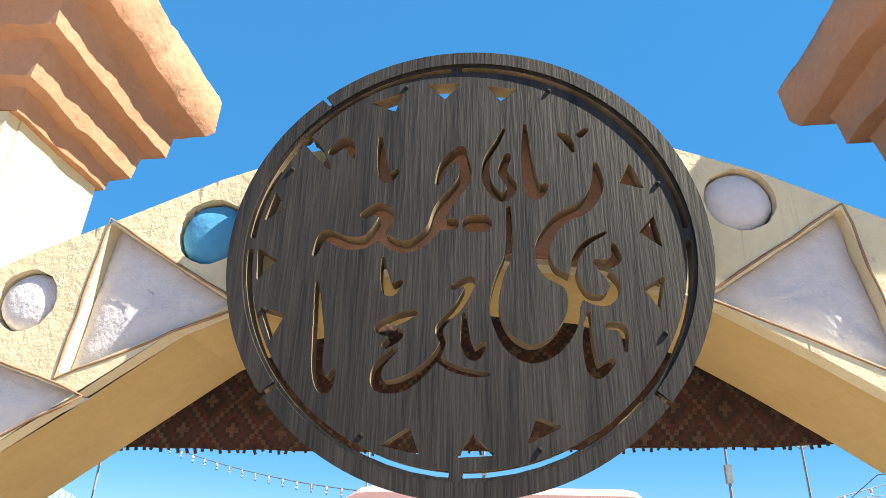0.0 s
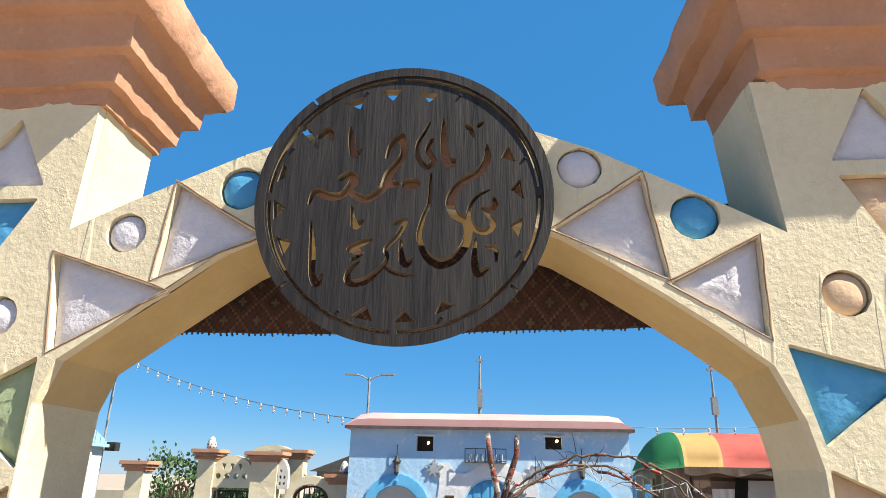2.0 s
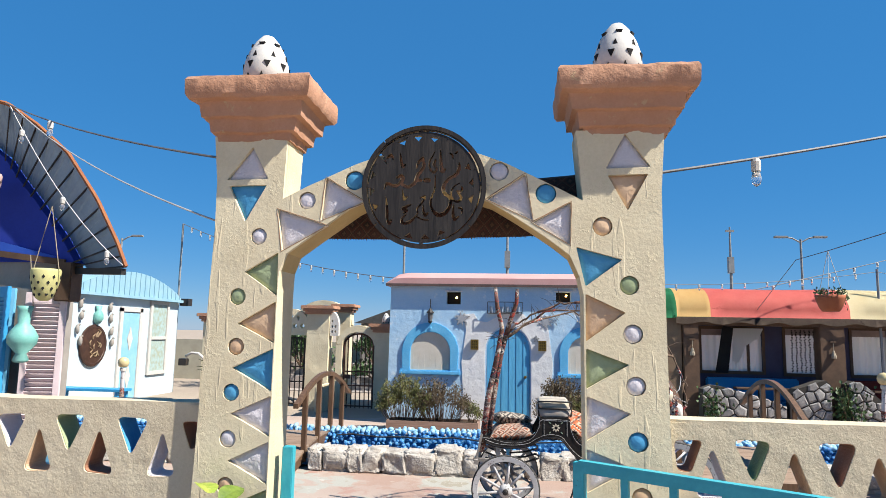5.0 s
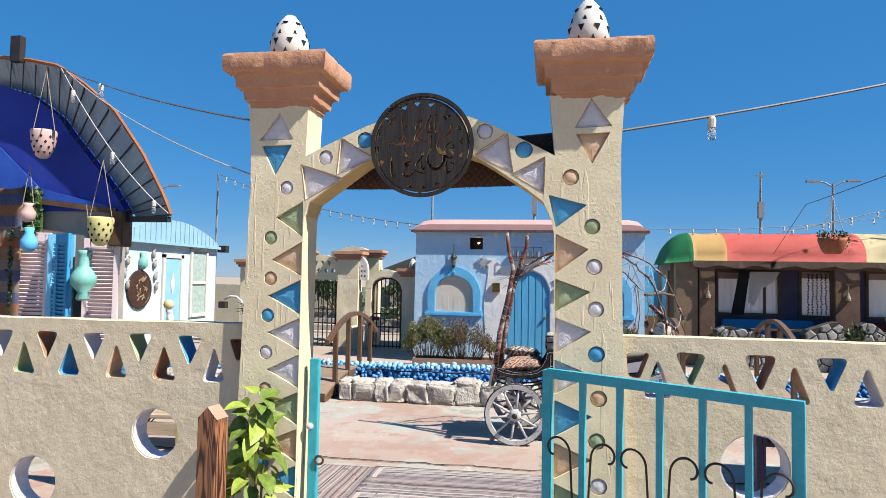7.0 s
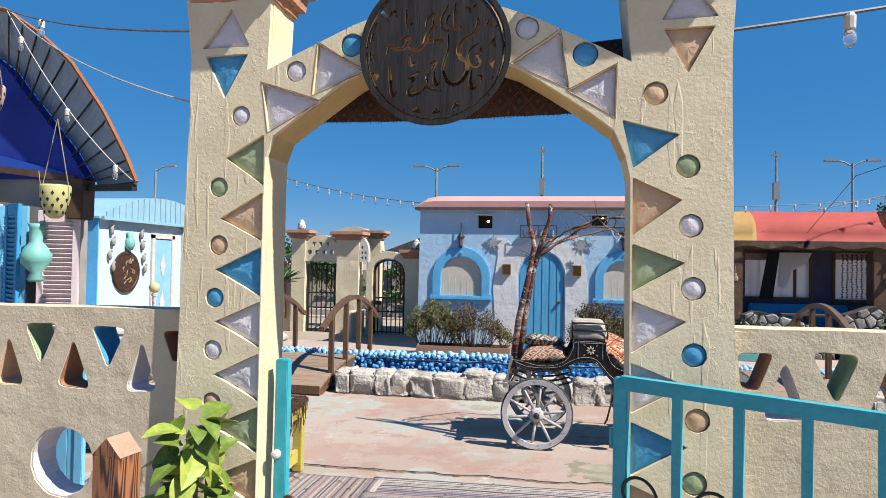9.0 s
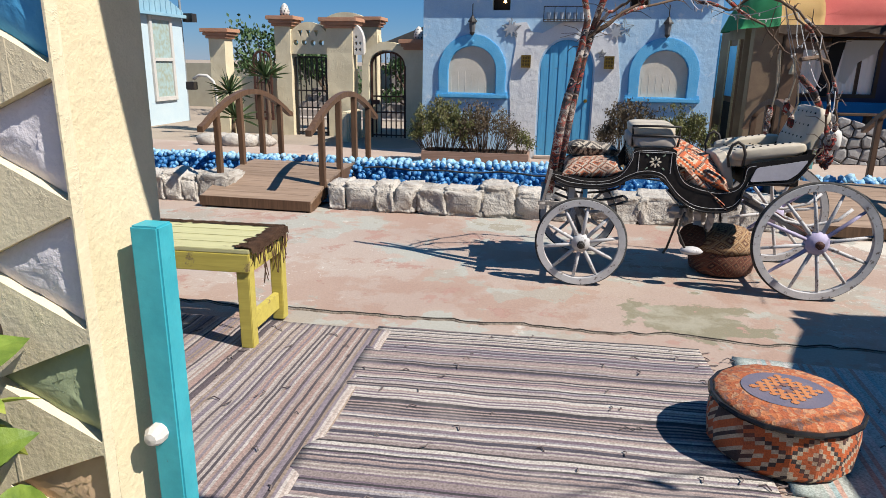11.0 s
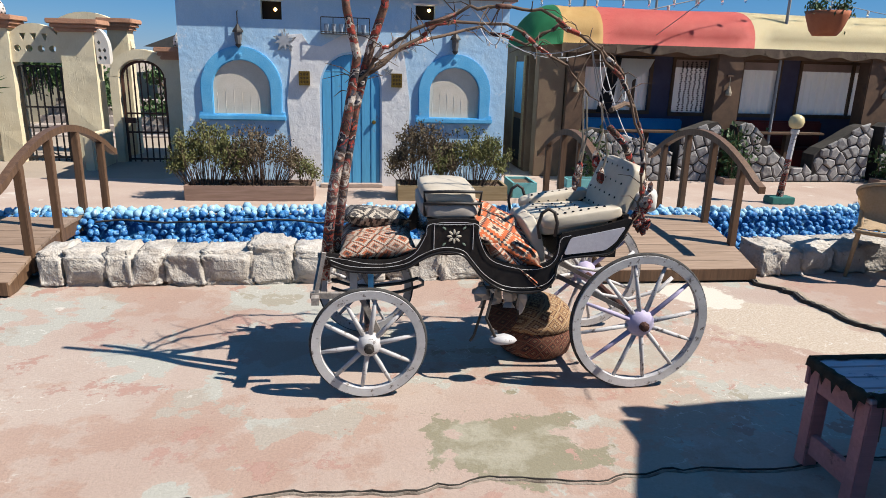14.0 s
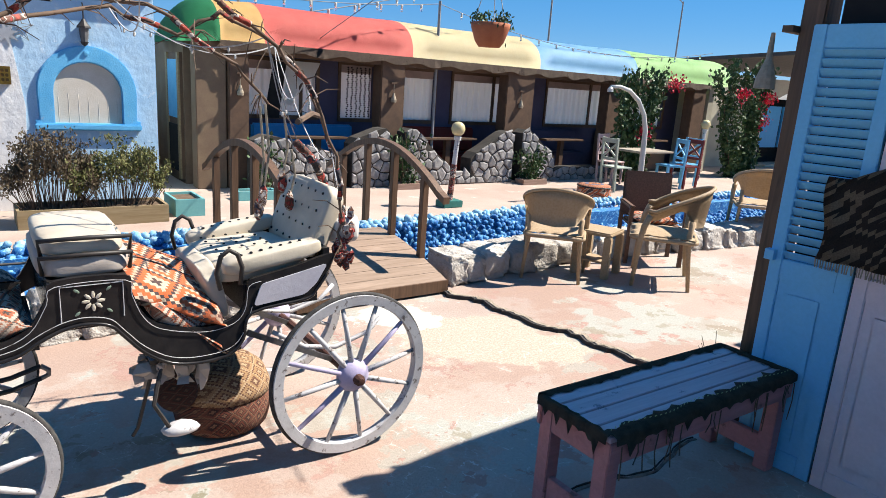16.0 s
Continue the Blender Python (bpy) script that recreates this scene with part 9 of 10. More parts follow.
for A, B in zip(rows, rows[1:]):
    for k in range(18):
        bm.faces.new((A[k], A[k + 1], B[k + 1], B[k]))
bmesh.ops.solidify(bm, geom=bm.faces[:], thickness=0.012)
part("canvas_end", bm, R_GREEN, pav, "green canvas roof end", world=True, smooth=True)
bm = bmesh.new()
rows = []
for i in range(120):
    x = 3.36 + 11.8 * i / 119
    d = 0.10 + 0.025 * math.sin(i * 0.9) + 0.012 * noise.noise((i * 0.5, 1, 1))
    rows.append([bm.verts.new((x, RY0 - 0.02 + 0.02 * math.sin(i * 0.9), RZ + 0.02)), bm.verts.new((x, RY0 - 0.035 + 0.03 * math.sin(i * 0.9 + 0.5), RZ - d))])
for A, B in zip(rows, rows[1:]):
    bm.faces.new((A[0], A[1], B[1], B[0]))
bmesh.ops.solidify(bm, geom=bm.faces[:], thickness=0.01)
part("valance", bm, surf("dark_brown_canvas", (0.075, 0.05, 0.04), (0.11, 0.08, 0.06), 0.9, 6.0), pav, "dark scalloped valance", world=True, smooth=True)
for x, w in ((3.5, 0.30), (6.02, 0.46), (8.75, 0.70), (11.6, 0.5), (14.6, 0.5)):
    part("pillar", box(x, x + w, RY0 + 0.05, RY0 + 0.32, TZ, RZ - 0.02), BROWN_PAINT, pav, world=True, bevel=0.015)
part("eave_beam", box(3.4, 15.1, RY0 + 0.08, RY0 + 0.28, RZ - 0.14, RZ + 0.0), BROWN_PAINT, pav, world=True)
# left end wall with a door leaf
part("end_wall", box(3.02, 3.18, 12.3, 14.0, TZ, RZ), TAN_WALL, pav, world=True)
part("end_wall_front", box(3.05, 3.48, 11.8, 12.05, TZ, RZ), TAN_WALL, pav, world=True, bevel=0.01)
ed = part("end_door", box(2.98, 3.02, 12.35, 13.1, 0.1, 1.95), BROWN_PAINT, pav, "brown half-glazed door", world=True)
# opaque pane, its lit look comes from the blue colour alone
part("glass", box(2.965, 2.979, 12.45, 13.0, 1.0, 1.85), SKY_BLUE, ed, "pane coloured blue for its lit look", world=True)
part("lower_glass", box(2.965, 2.979, 12.45, 13.0, 0.2, 0.9), DARK, ed, world=True)
for y0, y1 in ((12.35, 12.45), (13.0, 13.1)):
    part("stile", box(2.955, 2.979, y0, y1, 0.1, 1.95), PLANTER_2, ed, world=True)
# back wall with curtained windows
WINS = [(4.05, 5.25, 1.08, 1.93), (5.70, 6.34, 1.06, 1.96), (6.98, 7.66, 1.06, 1.95), (8.10, 9.48, 1.06, 1.95), (10.60, 12.65, 1.06, 1.95), (13.0, 14.6, 1.06, 1.95)]
PY = 12.6
part("back_wall", plate([[(3.2, TZ), (15.2, TZ), (15.2, RZ + 0.3), (3.2, RZ + 0.3)]] + [[(a, z0), (b, z0), (b, z1), (a, z1)] for a, b, z0, z1 in WINS], PY, PY + 0.15), NAVY, pav, "dark navy back wall", world=True)
for k, (a, b, z0, z1) in enumerate(WINS):
    w = part("window", box(a - 0.05, b + 0.05, PY - 0.03, PY + 0.0, z0 - 0.06, z0 + 0.0), BROWN_PAINT, pav, "dark timber window with white curtains", world=True)
    for xx in (a - 0.05, b):
        part("jamb", box(xx, xx + 0.05, PY - 0.03, PY, z0, z1), BROWN_PAINT, w, world=True)
    part("head", box(a - 0.05, b + 0.05, PY - 0.03, PY, z1, z1 + 0.06), BROWN_PAINT, w, world=True)
    bm = bmesh.new()
    rows = []
    n = int((b - a) / 0.02)
    for i in range(n + 1):
        x = a + (b - a) * i / n
        y = PY + 0.06 + 0.018 * math.sin(i * 0.9) + 0.012 * math.sin(i * 0.37 + k)
        rows.append([bm.verts.new((x, y, z0)), bm.verts.new((x, y, z1))])
    for A, B in zip(rows, rows[1:]):
        bm.faces.new((A[0], A[1], B[1], B[0]))
    part("curtain", bm, CURTAIN, w, "white gathered curtain", world=True, smooth=True)
    if b - a > 1:
        part("mullion", box((a + b) / 2 + 0.3, (a + b) / 2 + 0.35, PY - 0.02, PY + 0.02, z0, z1), BROWN_PAINT, w, world=True)
    part("blind_band", box(a + 0.01, b - 0.01, PY + 0.025, PY + 0.035, z1 - 0.13, z1), surf("pinkish_blind", (0.5, 0.36, 0.32), (0.4, 0.3, 0.27), 0.9) if k == 0 else bpy.data.materials["pinkish_blind"], w, world=True)
# black cloth and white draped cloth in the first bay
part("black_cloth", plate([[(4.25, 1.05), (4.5, 1.05), (4.62, 1.95), (4.42, 2.0)]], PY - 0.25, PY - 0.235), DARK, pav, "black hanging cloth", world=True)
bm = bmesh.new()
pts = [(4.62, 1.95), (5.2, 1.95), (5.1, 1.75), (4.85, 1.6), (4.7, 1.25), (4.58, 1.3)]
part("white_drape", plate([pts], PY - 0.26, PY - 0.25), CURTAIN, pav, "white cloth tied aside", world=True)
bm = bmesh.new()
rb = random.Random(5)
for s in range(6):
    x = 5.82 + 0.085 * s
    for k in range(26):
        blob((x + rb.uniform(-0.012, 0.012), PY - 0.04, 1.92 - 0.033 * k), (0.02, 0.012, 0.014), k, 1, 0.3, bm=bm)
tagged(part("bead_curtain", bm, BLACK_LACQUER, pav, "dark bead curtain strands", world=True), kind="stuff")
# added black sheet paints the shade below the canvas vault
part("ceiling_cloth", box(3.2, 15.1, RY0 + 0.3, PY, RZ - 0.02, RZ + 0.0), DARK, pav, "black sheet standing for the shade under the vault", world=True)
# seats inside
for x0, x1, mat_, nm in ((4.1, 5.9, SHUTTER_DEEP, "blue"), (6.6, 8.6, RED_SEAT, "red"), (9.6, 11.5, NAVY, "navy"), (12.2, 14.4, TAN_WALL, "brown")):
    so = thing("banquette", ((x0 + x1) / 2, 12.35, TZ), nm + " cushioned banquette along the pavilion wall", "banquette", "banquettes in the pavilion")
    part("seat", box(x0, x1, 12.15, 12.57, TZ, 0.5), mat_, so, world=True, bevel=0.04)
    part("backrest", box(x0, x1, 12.48, 12.58, 0.5, 0.95), mat_, so, world=True, bevel=0.03)
    tb_ = thing("cafe_table", ((x0 + x1) / 2, 12.0, TZ), "dark wooden table inside the pavilion", "table", "tables in the pavilion")
    part("tabletop", box(x0 + 0.4, x1 - 0.4, 11.85, 12.1, 0.76, 0.8), BROWN_PAINT, tb_, world=True, bevel=0.008)
    part("pedestal", box((x0 + x1) / 2 - 0.05, (x0 + x1) / 2 + 0.05, 11.93, 12.03, TZ, 0.76), BROWN_PAINT, tb_, world=True)


# stone-faced wing walls under the pillars
def stone_wing(x0, x1, h0, h1, seed):
    """A low wall of fitted stones whose top slopes."""
    s = thing("stone_wall", ((x0 + x1) / 2, 11.5, TZ), "low fieldstone wall with dark joints under the pavilion pillar", "stone wall", "stone walls of the pavilion")
    region = [(x0, TZ), (x1, TZ)]
    for k in range(9):
        u = 1 - k / 8
        rise = h0 + (h1 - h0) * (u * u * (3 - 2 * u))
        round_off = 0.10 * max(0.0, abs(2 * u - 1) - 0.72) / 0.28
        region.append((x0 + (x1 - x0) * u, TZ + max(0.12, rise - round_off)))
    part("mortar", plate([region], 11.42, 11.72), MORTAR, s, "dark mortar", world=True)
    r = random.Random(seed)
    seeds, step, row, z = [], 0.19, 0, TZ + 0.02
    while z < TZ + max(h0, h1) + 0.1:
        x = x0 - 0.1 + (step / 2 if row % 2 else 0)
        while x < x1 + 0.1:
            seeds.append((x + r.uniform(-0.065, 0.065), z + r.uniform(-0.06, 0.06)))
            x += step
        z += step * 0.86
        row += 1

    def top_at(x):
        u = min(1.0, max(0.0, (x - x0) / (x1 - x0)))
        return TZ + max(0.12, h0 + (h1 - h0) * (u * u * (3 - 2 * u)) - 0.10 * max(0.0, abs(2 * u - 1) - 0.72) / 0.28)

    for cx, cz in seeds:
        if not (x0 - 0.03 < cx < x1 + 0.03 and cz < top_at(cx) + 0.02):
            continue
        cell = [(cx - 0.3, cz - 0.3), (cx + 0.3, cz - 0.3), (cx + 0.3, cz + 0.3), (cx - 0.3, cz + 0.3)]
        cuts = [((cx + ox) / 2, (cz + oz) / 2, ox - cx, oz - cz) for ox, oz in seeds if 0 < math.hypot(ox - cx, oz - cz) < 0.6]
        cuts += [(x0, 0, -1, 0), (x1, 0, 1, 0), (0, TZ, 0, -1), (cx, top_at(cx) + 0.02, (top_at(cx - 0.05) - top_at(cx + 0.05)) / 0.1, 1)]
        for px, pz, nx, nz in cuts:
            out = []
            for i in range(len(cell)):
                p, q = cell[i], cell[(i + 1) % len(cell)]
                dp, dq = (p[0] - px) * nx + (p[1] - pz) * nz, (q[0] - px) * nx + (q[1] - pz) * nz
                if dp <= 0:
                    out.append(p)
                if dp * dq < 0:
                    f = dp / (dp - dq)
                    out.append((p[0] + (q[0] - p[0]) * f, p[1] + (q[1] - p[1]) * f))
            cell = out
            if len(cell) < 3:
                break
        if len(cell) < 3:
            continue
        mx, mz = sum(p[0] for p in cell) / len(cell), sum(p[1] for p in cell) / len(cell)
        proud = r.uniform(0.02, 0.045)
        bm = bmesh.new()
        loops = []
        for k, dy in ((0.90, 0.0), (0.86, -0.6), (0.62, -1.0)):
            loops.append([bm.verts.new((mx + (x - mx) * k, 11.42 + 0.004 + proud * dy + 0.006 * r.uniform(-1, 1) * (dy < -0.9), mz + (z - mz) * k)) for x, z in cell])
        for A, B in zip(loops, loops[1:]):
            for i in range(len(cell)):
                bm.faces.new((A[i], A[(i + 1) % len(cell)], B[(i + 1) % len(cell)], B[i]))
        bm.faces.new(loops[-1])
        part("stone", bm, STONE, s, world=True)
    return s


stone_wing(3.75, 5.25, 0.85, 0.55, 1)
stone_wing(5.35, 6.05, 0.8, 0.98, 2)
stone_wing(6.35, 7.3, 1.0, 0.40, 3)
stone_wing(7.75, 8.75, 0.55, 0.98, 4)
stone_wing(8.95, 9.85, 1.02, 0.55, 5)
stone_wing(7.3, 7.76, 0.22, 0.22, 6)
stone_wing(9.85, 11.6, 0.25, 0.25, 7)
stone_wing(11.6, 12.6, 0.95, 0.5, 8)


def wall_bell(x, z):
    w = thing("wall_tassel", (x, RY0 + 0.04, z), "small rope bell ornament hung on a pavilion pillar", "ornament", "rope bells on the pillars")
    part("bracket", box(-0.05, 0.05, -0.03, 0, 0.30, 0.33), BROWN_PAINT, w)
    part("cord", tube([(0, -0.02, 0.3), (0, -0.02, 0.14)], 0.006, 5), ROPE, w)
    part("bell", lathe([(0.045, 0), (0.05, 0.04), (0.03, 0.10), (0.012, 0.15)], 10, (0, -0.02, 0)), ROPE, w)


for x in (3.66, 6.25, 9.1):
    wall_bell(x, 1.4)


def climber(at, h, w, seed, n, flowers, label):
    """A climbing plant of many leaves, with flower bunches."""
    c = thing("climbing_plant", at, label, "climbing plant", "climbing plants")
    r = random.Random(seed)
    bm = bmesh.new()
    paths, sprays = [], []
    for k in range(int(6 + h * 4)):
        x = r.uniform(-w / 2, w / 2)
        pts = [Vector((x * 0.4, 0, 0))]
        for q in range(6):
            pts.append(pts[-1] + Vector((x * 0.12 + r.uniform(-0.09, 0.09) * w, r.uniform(-0.06, 0.06), h / 6 * r.uniform(0.75, 1.1))))
        tube(pts, [0.012, 0.010, 0.008, 0.006, 0.005, 0.004, 0.003], 5, bm)
        paths.append(pts)
    if h > 2:
        for k in range(4):
            b0 = r.choice(paths)[4]
            d = Vector((r.uniform(-0.5, 0.6), 0, r.uniform(0.7, 1.1)))
            spray = [b0, b0 + d * 0.4, b0 + d * 0.75 + Vector((0.05, 0, 0)), b0 + d + Vector((0.16, 0, -0.02))]
            tube(spray, [0.006, 0.005, 0.004, 0.002], 4, bm)
            sprays.append(spray)
    tagged(part("stem_tangle", bm, TWIG, c), kind="stuff")
    bm = bmesh.new()
    for spray in sprays:
        for k in range(26):
            i = r.randrange(3)
            m = Matrix.Translation(spray[i].lerp(spray[i + 1], r.random()) + Vector((r.gauss(0, 0.03), 0, r.gauss(0, 0.03)))) @ Euler((r.uniform(0, 6), r.uniform(0, 6), r.uniform(0, 6))).to_matrix().to_4x4()
            bm.faces.new([bm.verts.new(m @ Vector(v)) for v in ((0, 0, 0), (0.04, 0.025, 0.008), (0.08, 0, 0), (0.04, -0.025, 0.008))])
    for k in range(n):
        p = r.choice(paths)
        i = r.randrange(len(p) - 1)
        q = p[i].lerp(p[i + 1], r.random()) + Vector((r.gauss(0, 0.07), r.gauss(0, 0.06), r.gauss(0, 0.06)))
        q.z = max(q.z, 0.02)
        m = Matrix.Translation(q) @ Euler((r.uniform(0, 6), r.uniform(0, 6), r.uniform(0, 6))).to_matrix().to_4x4()
        l, ww = r.uniform(0.05, 0.10) * (1.25 if h > 2 else 1), r.uniform(0.02, 0.04) * (1.2 if h > 2 else 1)
        bm.faces.new([bm.verts.new(m @ Vector(v)) for v in ((0, 0, 0), (l * 0.5, ww, 0.008), (l, 0, 0), (l * 0.5, -ww, 0.008))])
    tagged(part("leaves", bm, LEAF_DARK, c), kind="stuff")
    if flowers:
        for f in range(flowers):
            p = r.choice(paths)
            q = p[r.randrange(3, len(p))] + Vector((r.gauss(0, 0.25), -0.16, r.gauss(0, 0.1)))
            bm = bmesh.new()
            for k in range(110):
                m = Matrix.Translation(q + Vector((r.gauss(0, 0.12), r.gauss(0, 0.07), r.gauss(0, 0.09)))) @ Euler((r.uniform(0, 6), r.uniform(0, 6), r.uniform(0, 6))).to_matrix().to_4x4()
                l = r.uniform(0.05, 0.08)
                bm.faces.new([bm.verts.new(m @ Vector(v)) for v in ((0, 0, 0), (l * 0.5, l * 0.4, 0.01), (l, 0, 0), (l * 0.5, -l * 0.4, 0.01))])
            tagged(part("bloom", bm, FLOWER, c, "red bougainvillea flowers"), kind="stuff")
    return c


climber((3.95, 11.35, TZ), 0.75, 0.3, 1, 240, 0, "small leafy climber by the stone wall")
climber((6.3, 11.3, TZ), 0.9, 0.4, 2, 420, 0, "small leafy climber on the pavilion pillar")
climber((9.0, 11.25, TZ), 0.6, 0.45, 3, 520, 0, "small leafy bush at the pavilion pillar")
climber((11.7, 11.0, TZ), 2.3, 1.3, 4, 3600, 2, "tall dark bougainvillea with red flowers on the pavilion")
climber((15.5, 10.9, TZ), 2.7, 2.2, 5, 5600, 3, "large dark bougainvillea bush with red flowers")
planter(6.0, 6.6, 11.05, 11.3, 0.13, PLANTER, "small low wooden planter at the stone wall")
planter(8.7, 9.3, 11.0, 11.25, 0.13, PLANTER, "small low wooden planter by the pillar")

# hanging flower pot
sw = thing("courtyard_wire", (3.62, 3.7, 2.74), "thin wire strung across the courtyard", "wire")
part("wire", tube([(3.62, 3.7, 2.73), (3.97, 6.47, 2.80), (4.2, 8.0, 2.86), (4.9, 11.75, 2.3)], 0.005, 5), CABLE, sw, world=True)
hp_ = thing("hanging_flower_pot", (3.97, 6.47, 2.08), "terracotta flower pot hung on wires with trailing green", "flower pot")
part("pot", lathe([(0.09, 0.0), (0.12, 0.04), (0.16, 0.15), (0.165, 0.19), (0.15, 0.19), (0.14, 0.12)], 20), POT, hp_, smooth=True)
part("soil", lathe([(0.001, 0.15), (0.142, 0.155), (0.001, 0.17)], 12), SOIL, hp_)
for k in range(3):
    a = k * 2.1
    part("wire", tube([(0.15 * math.cos(a), 0.15 * math.sin(a), 0.19), (0, 0, 0.72)], 0.004, 5), CABLE_W, hp_)
bm = bmesh.new()
rb = random.Random(15)
for k in range(260):
    a, q = rb.uniform(0, 6.28), rb.random()
    p = (0.15 * math.cos(a) * (0.5 + q * 0.8), 0.15 * math.sin(a) * (0.5 + q * 0.8), 0.2 + rb.uniform(-0.03, 0.06) - (0.14 * q if a < 1.2 else 0))
    m = Matrix.Translation(p) @ Euler((rb.uniform(0, 6), rb.uniform(0, 6), rb.uniform(0, 6))).to_matrix().to_4x4()
    bm.faces.new([bm.verts.new(m @ Vector(v)) for v in ((0, 0, 0), (0.02, 0.01, 0), (0.04, 0, 0), (0.02, -0.01, 0))])
tagged(part("leaves", bm, LEAF_DARK, hp_), kind="stuff")

# blue plank fence between house and pavilion
fence = setting("wall_blue_fence", box(2.32, 3.6, 14.2, 14.35, 0.9, 2.1), SKY_BLUE, "bright blue plank fence over a brown base", "fence")
setting("wall_brown_base", box(2.32, 3.6, 14.18, 14.36, TZ, 0.9), TAN_WALL, "brown painted base of the fence", "wall")
for k in range(4):
    part("plank_batten", box(2.45 + 0.3 * k, 2.48 + 0.3 * k, 14.17, 14.2, 0.92, 2.08), SKY_BLUE, fence, world=True)
setting("wall_right_gap", box(15.3, 15.5, 11.8, 14.3, TZ, 2.2), CREAM_WALL, "cream wall at the pavilion's far end", "wall")


# ---- rattan armchairs ----
def rattan_chair():
    """A woven shell that is tall behind, sweeps down into arms and ends in the front legs."""
    c = thing("rattan_armchair", (0, 0, 0), "tan woven rattan armchair with a curved wraparound back", "chair", "rattan armchairs")

    def shell(u):
        a = math.radians(90 + 118 * u)
        k = abs(u)
        top = 0.83 - 0.20 * min(1.0, k / 0.9) ** 1.7
        low = 0.50 + 0.05 * k if k < 0.42 else 0.52 + (top - 0.075 - 0.52) * min(1.0, (k - 0.42) / 0.16) ** 0.8
        lean = 1.0 + 0.13 * (1 - k)
        return math.cos(a) * 0.285, math.sin(a) * 0.285, top, low, lean

    bm = bmesh.new()
    rows = []
    for i in range(41):
        x, y, top, low, lean = shell(i / 20 - 1)
        rows.append([bm.verts.new((x * (1 + (lean - 1) * q), y * (1 + (lean - 1) * q), low + (top - low) * q)) for q in (0.0, 0.35, 0.7, 1.0)])
    for A, B in zip(rows, rows[1:]):
        for k in range(3):
            bm.faces.new((A[k], A[k + 1], B[k + 1], B[k]))
    bmesh.ops.solidify(bm, geom=bm.faces[:], thickness=0.02)
    part("backrest", bm, RATTAN, c, "woven curved back", smooth=True)
    edge = []
    for i in range(41):
        x, y, top, low, lean = shell(i / 20 - 1)
        edge.append((x * lean, y * lean, top))
    part("arm_edge", tube(edge, 0.015, 8), RATTAN, c, smooth=True)
    part("seat", cushion(0.50, 0.48, 0.028, m=pose(0, -0.01, 0.425), puff=0.1), RATTAN, c, "woven seat", smooth=True)
    part("seat_frame", tube(rounded_loop(0.245, 0.235, 0.40), 0.020, 8, closed=True), RATTAN, c, smooth=True)
    for s in (-1, 1):
        x, y, top, low, lean = shell(s * 0.97)
        part("front_leg", tube([(x, y, top - 0.035), (x * 1.01, y - 0.035, 0.50), (x * 1.0, y - 0.05, 0.40), (x * 1.06, y - 0.075, 0.0)], [0.026, 0.024, 0.021, 0.014], 8), RATTAN, c, smooth=True)
        x, y, top, low, lean = shell(s * 0.42)
        part("back_leg", tube([(x, y, low + 0.05), (x * 0.98, y * 0.96, 0.40), (x * 1.12, y * 1.2, 0.0)], [0.022, 0.020, 0.014], 8), RATTAN, c, smooth=True)
    return c


def rounded_loop(hx, hy, z, n=6):
    return [(x, y, z) for x, y in rounded([(-hx, -hy), (hx, -hy), (hx, hy), (-hx, hy)], 0.06, n)]


ch = rattan_chair()
TALL = Matrix.Diagonal((1.12, 1.12, 1.08, 1.0))
ch.matrix_basis = pose(4.96, 6.44, 0, 0, 0, 132) @ TALL
copy_thing(ch, pose(5.86, 5.86, 0, 0, 0, 218) @ TALL)
copy_thing(ch, pose(8.95, 6.62, 0, 0, 0, 128) @ TALL)
copy_thing(ch, pose(10.5, 6.6, 0, 0, 0, 255) @ TALL)
dk = thing("brown_armchair", (6.45, 6.45, 0), "dark brown woven armchair with a high straight back", "chair", rz=-38)
part("seat", box(-0.27, 0.27, -0.26, 0.26, 0.38, 0.44), RATTAN_DARK, dk, bevel=0.02)
part("cushion", cushion(0.46, 0.46, 0.09, m=pose(0, -0.02, 0.48)), KILIM_ORANGE, dk, "patterned kilim seat cushion", smooth=True)
bm = box(-0.27, 0.27, -0.025, 0.025, 0.44, 0.95)
bm.transform(pose(0, 0.25, 0, -8, 0, 0))
part("backrest", bm, RATTAN_DARK, dk, bevel=0.02)
for x in (-0.29, 0.29):
    part("armrest", box(x - 0.03, x + 0.03, -0.28, 0.24, 0.60, 0.64), RATTAN_DARK, dk, bevel=0.012)
    for y in (-0.24, 0.22):
        part("leg", box(x - 0.02, x + 0.02, y - 0.02, y + 0.02, 0, 0.60), RATTAN_DARK, dk)
tbl = thing("rattan_side_table", (5.44, 6.30, 0), "low square tan woven side table between the armchairs", "table", rz=20)
part("top", box(-0.19, 0.19, -0.19, 0.19, 0.42, 0.46), RATTAN, tbl, bevel=0.012)
for x in (-0.16, 0.16):
    for y in (-0.16, 0.16):
        part("leg", box(x - 0.035, x + 0.035, y - 0.035, y + 0.035, 0, 0.42), RATTAN, tbl, bevel=0.008)
part("shelf", box(-0.13, 0.13, -0.13, 0.13, 0.14, 0.16), RATTAN, tbl)


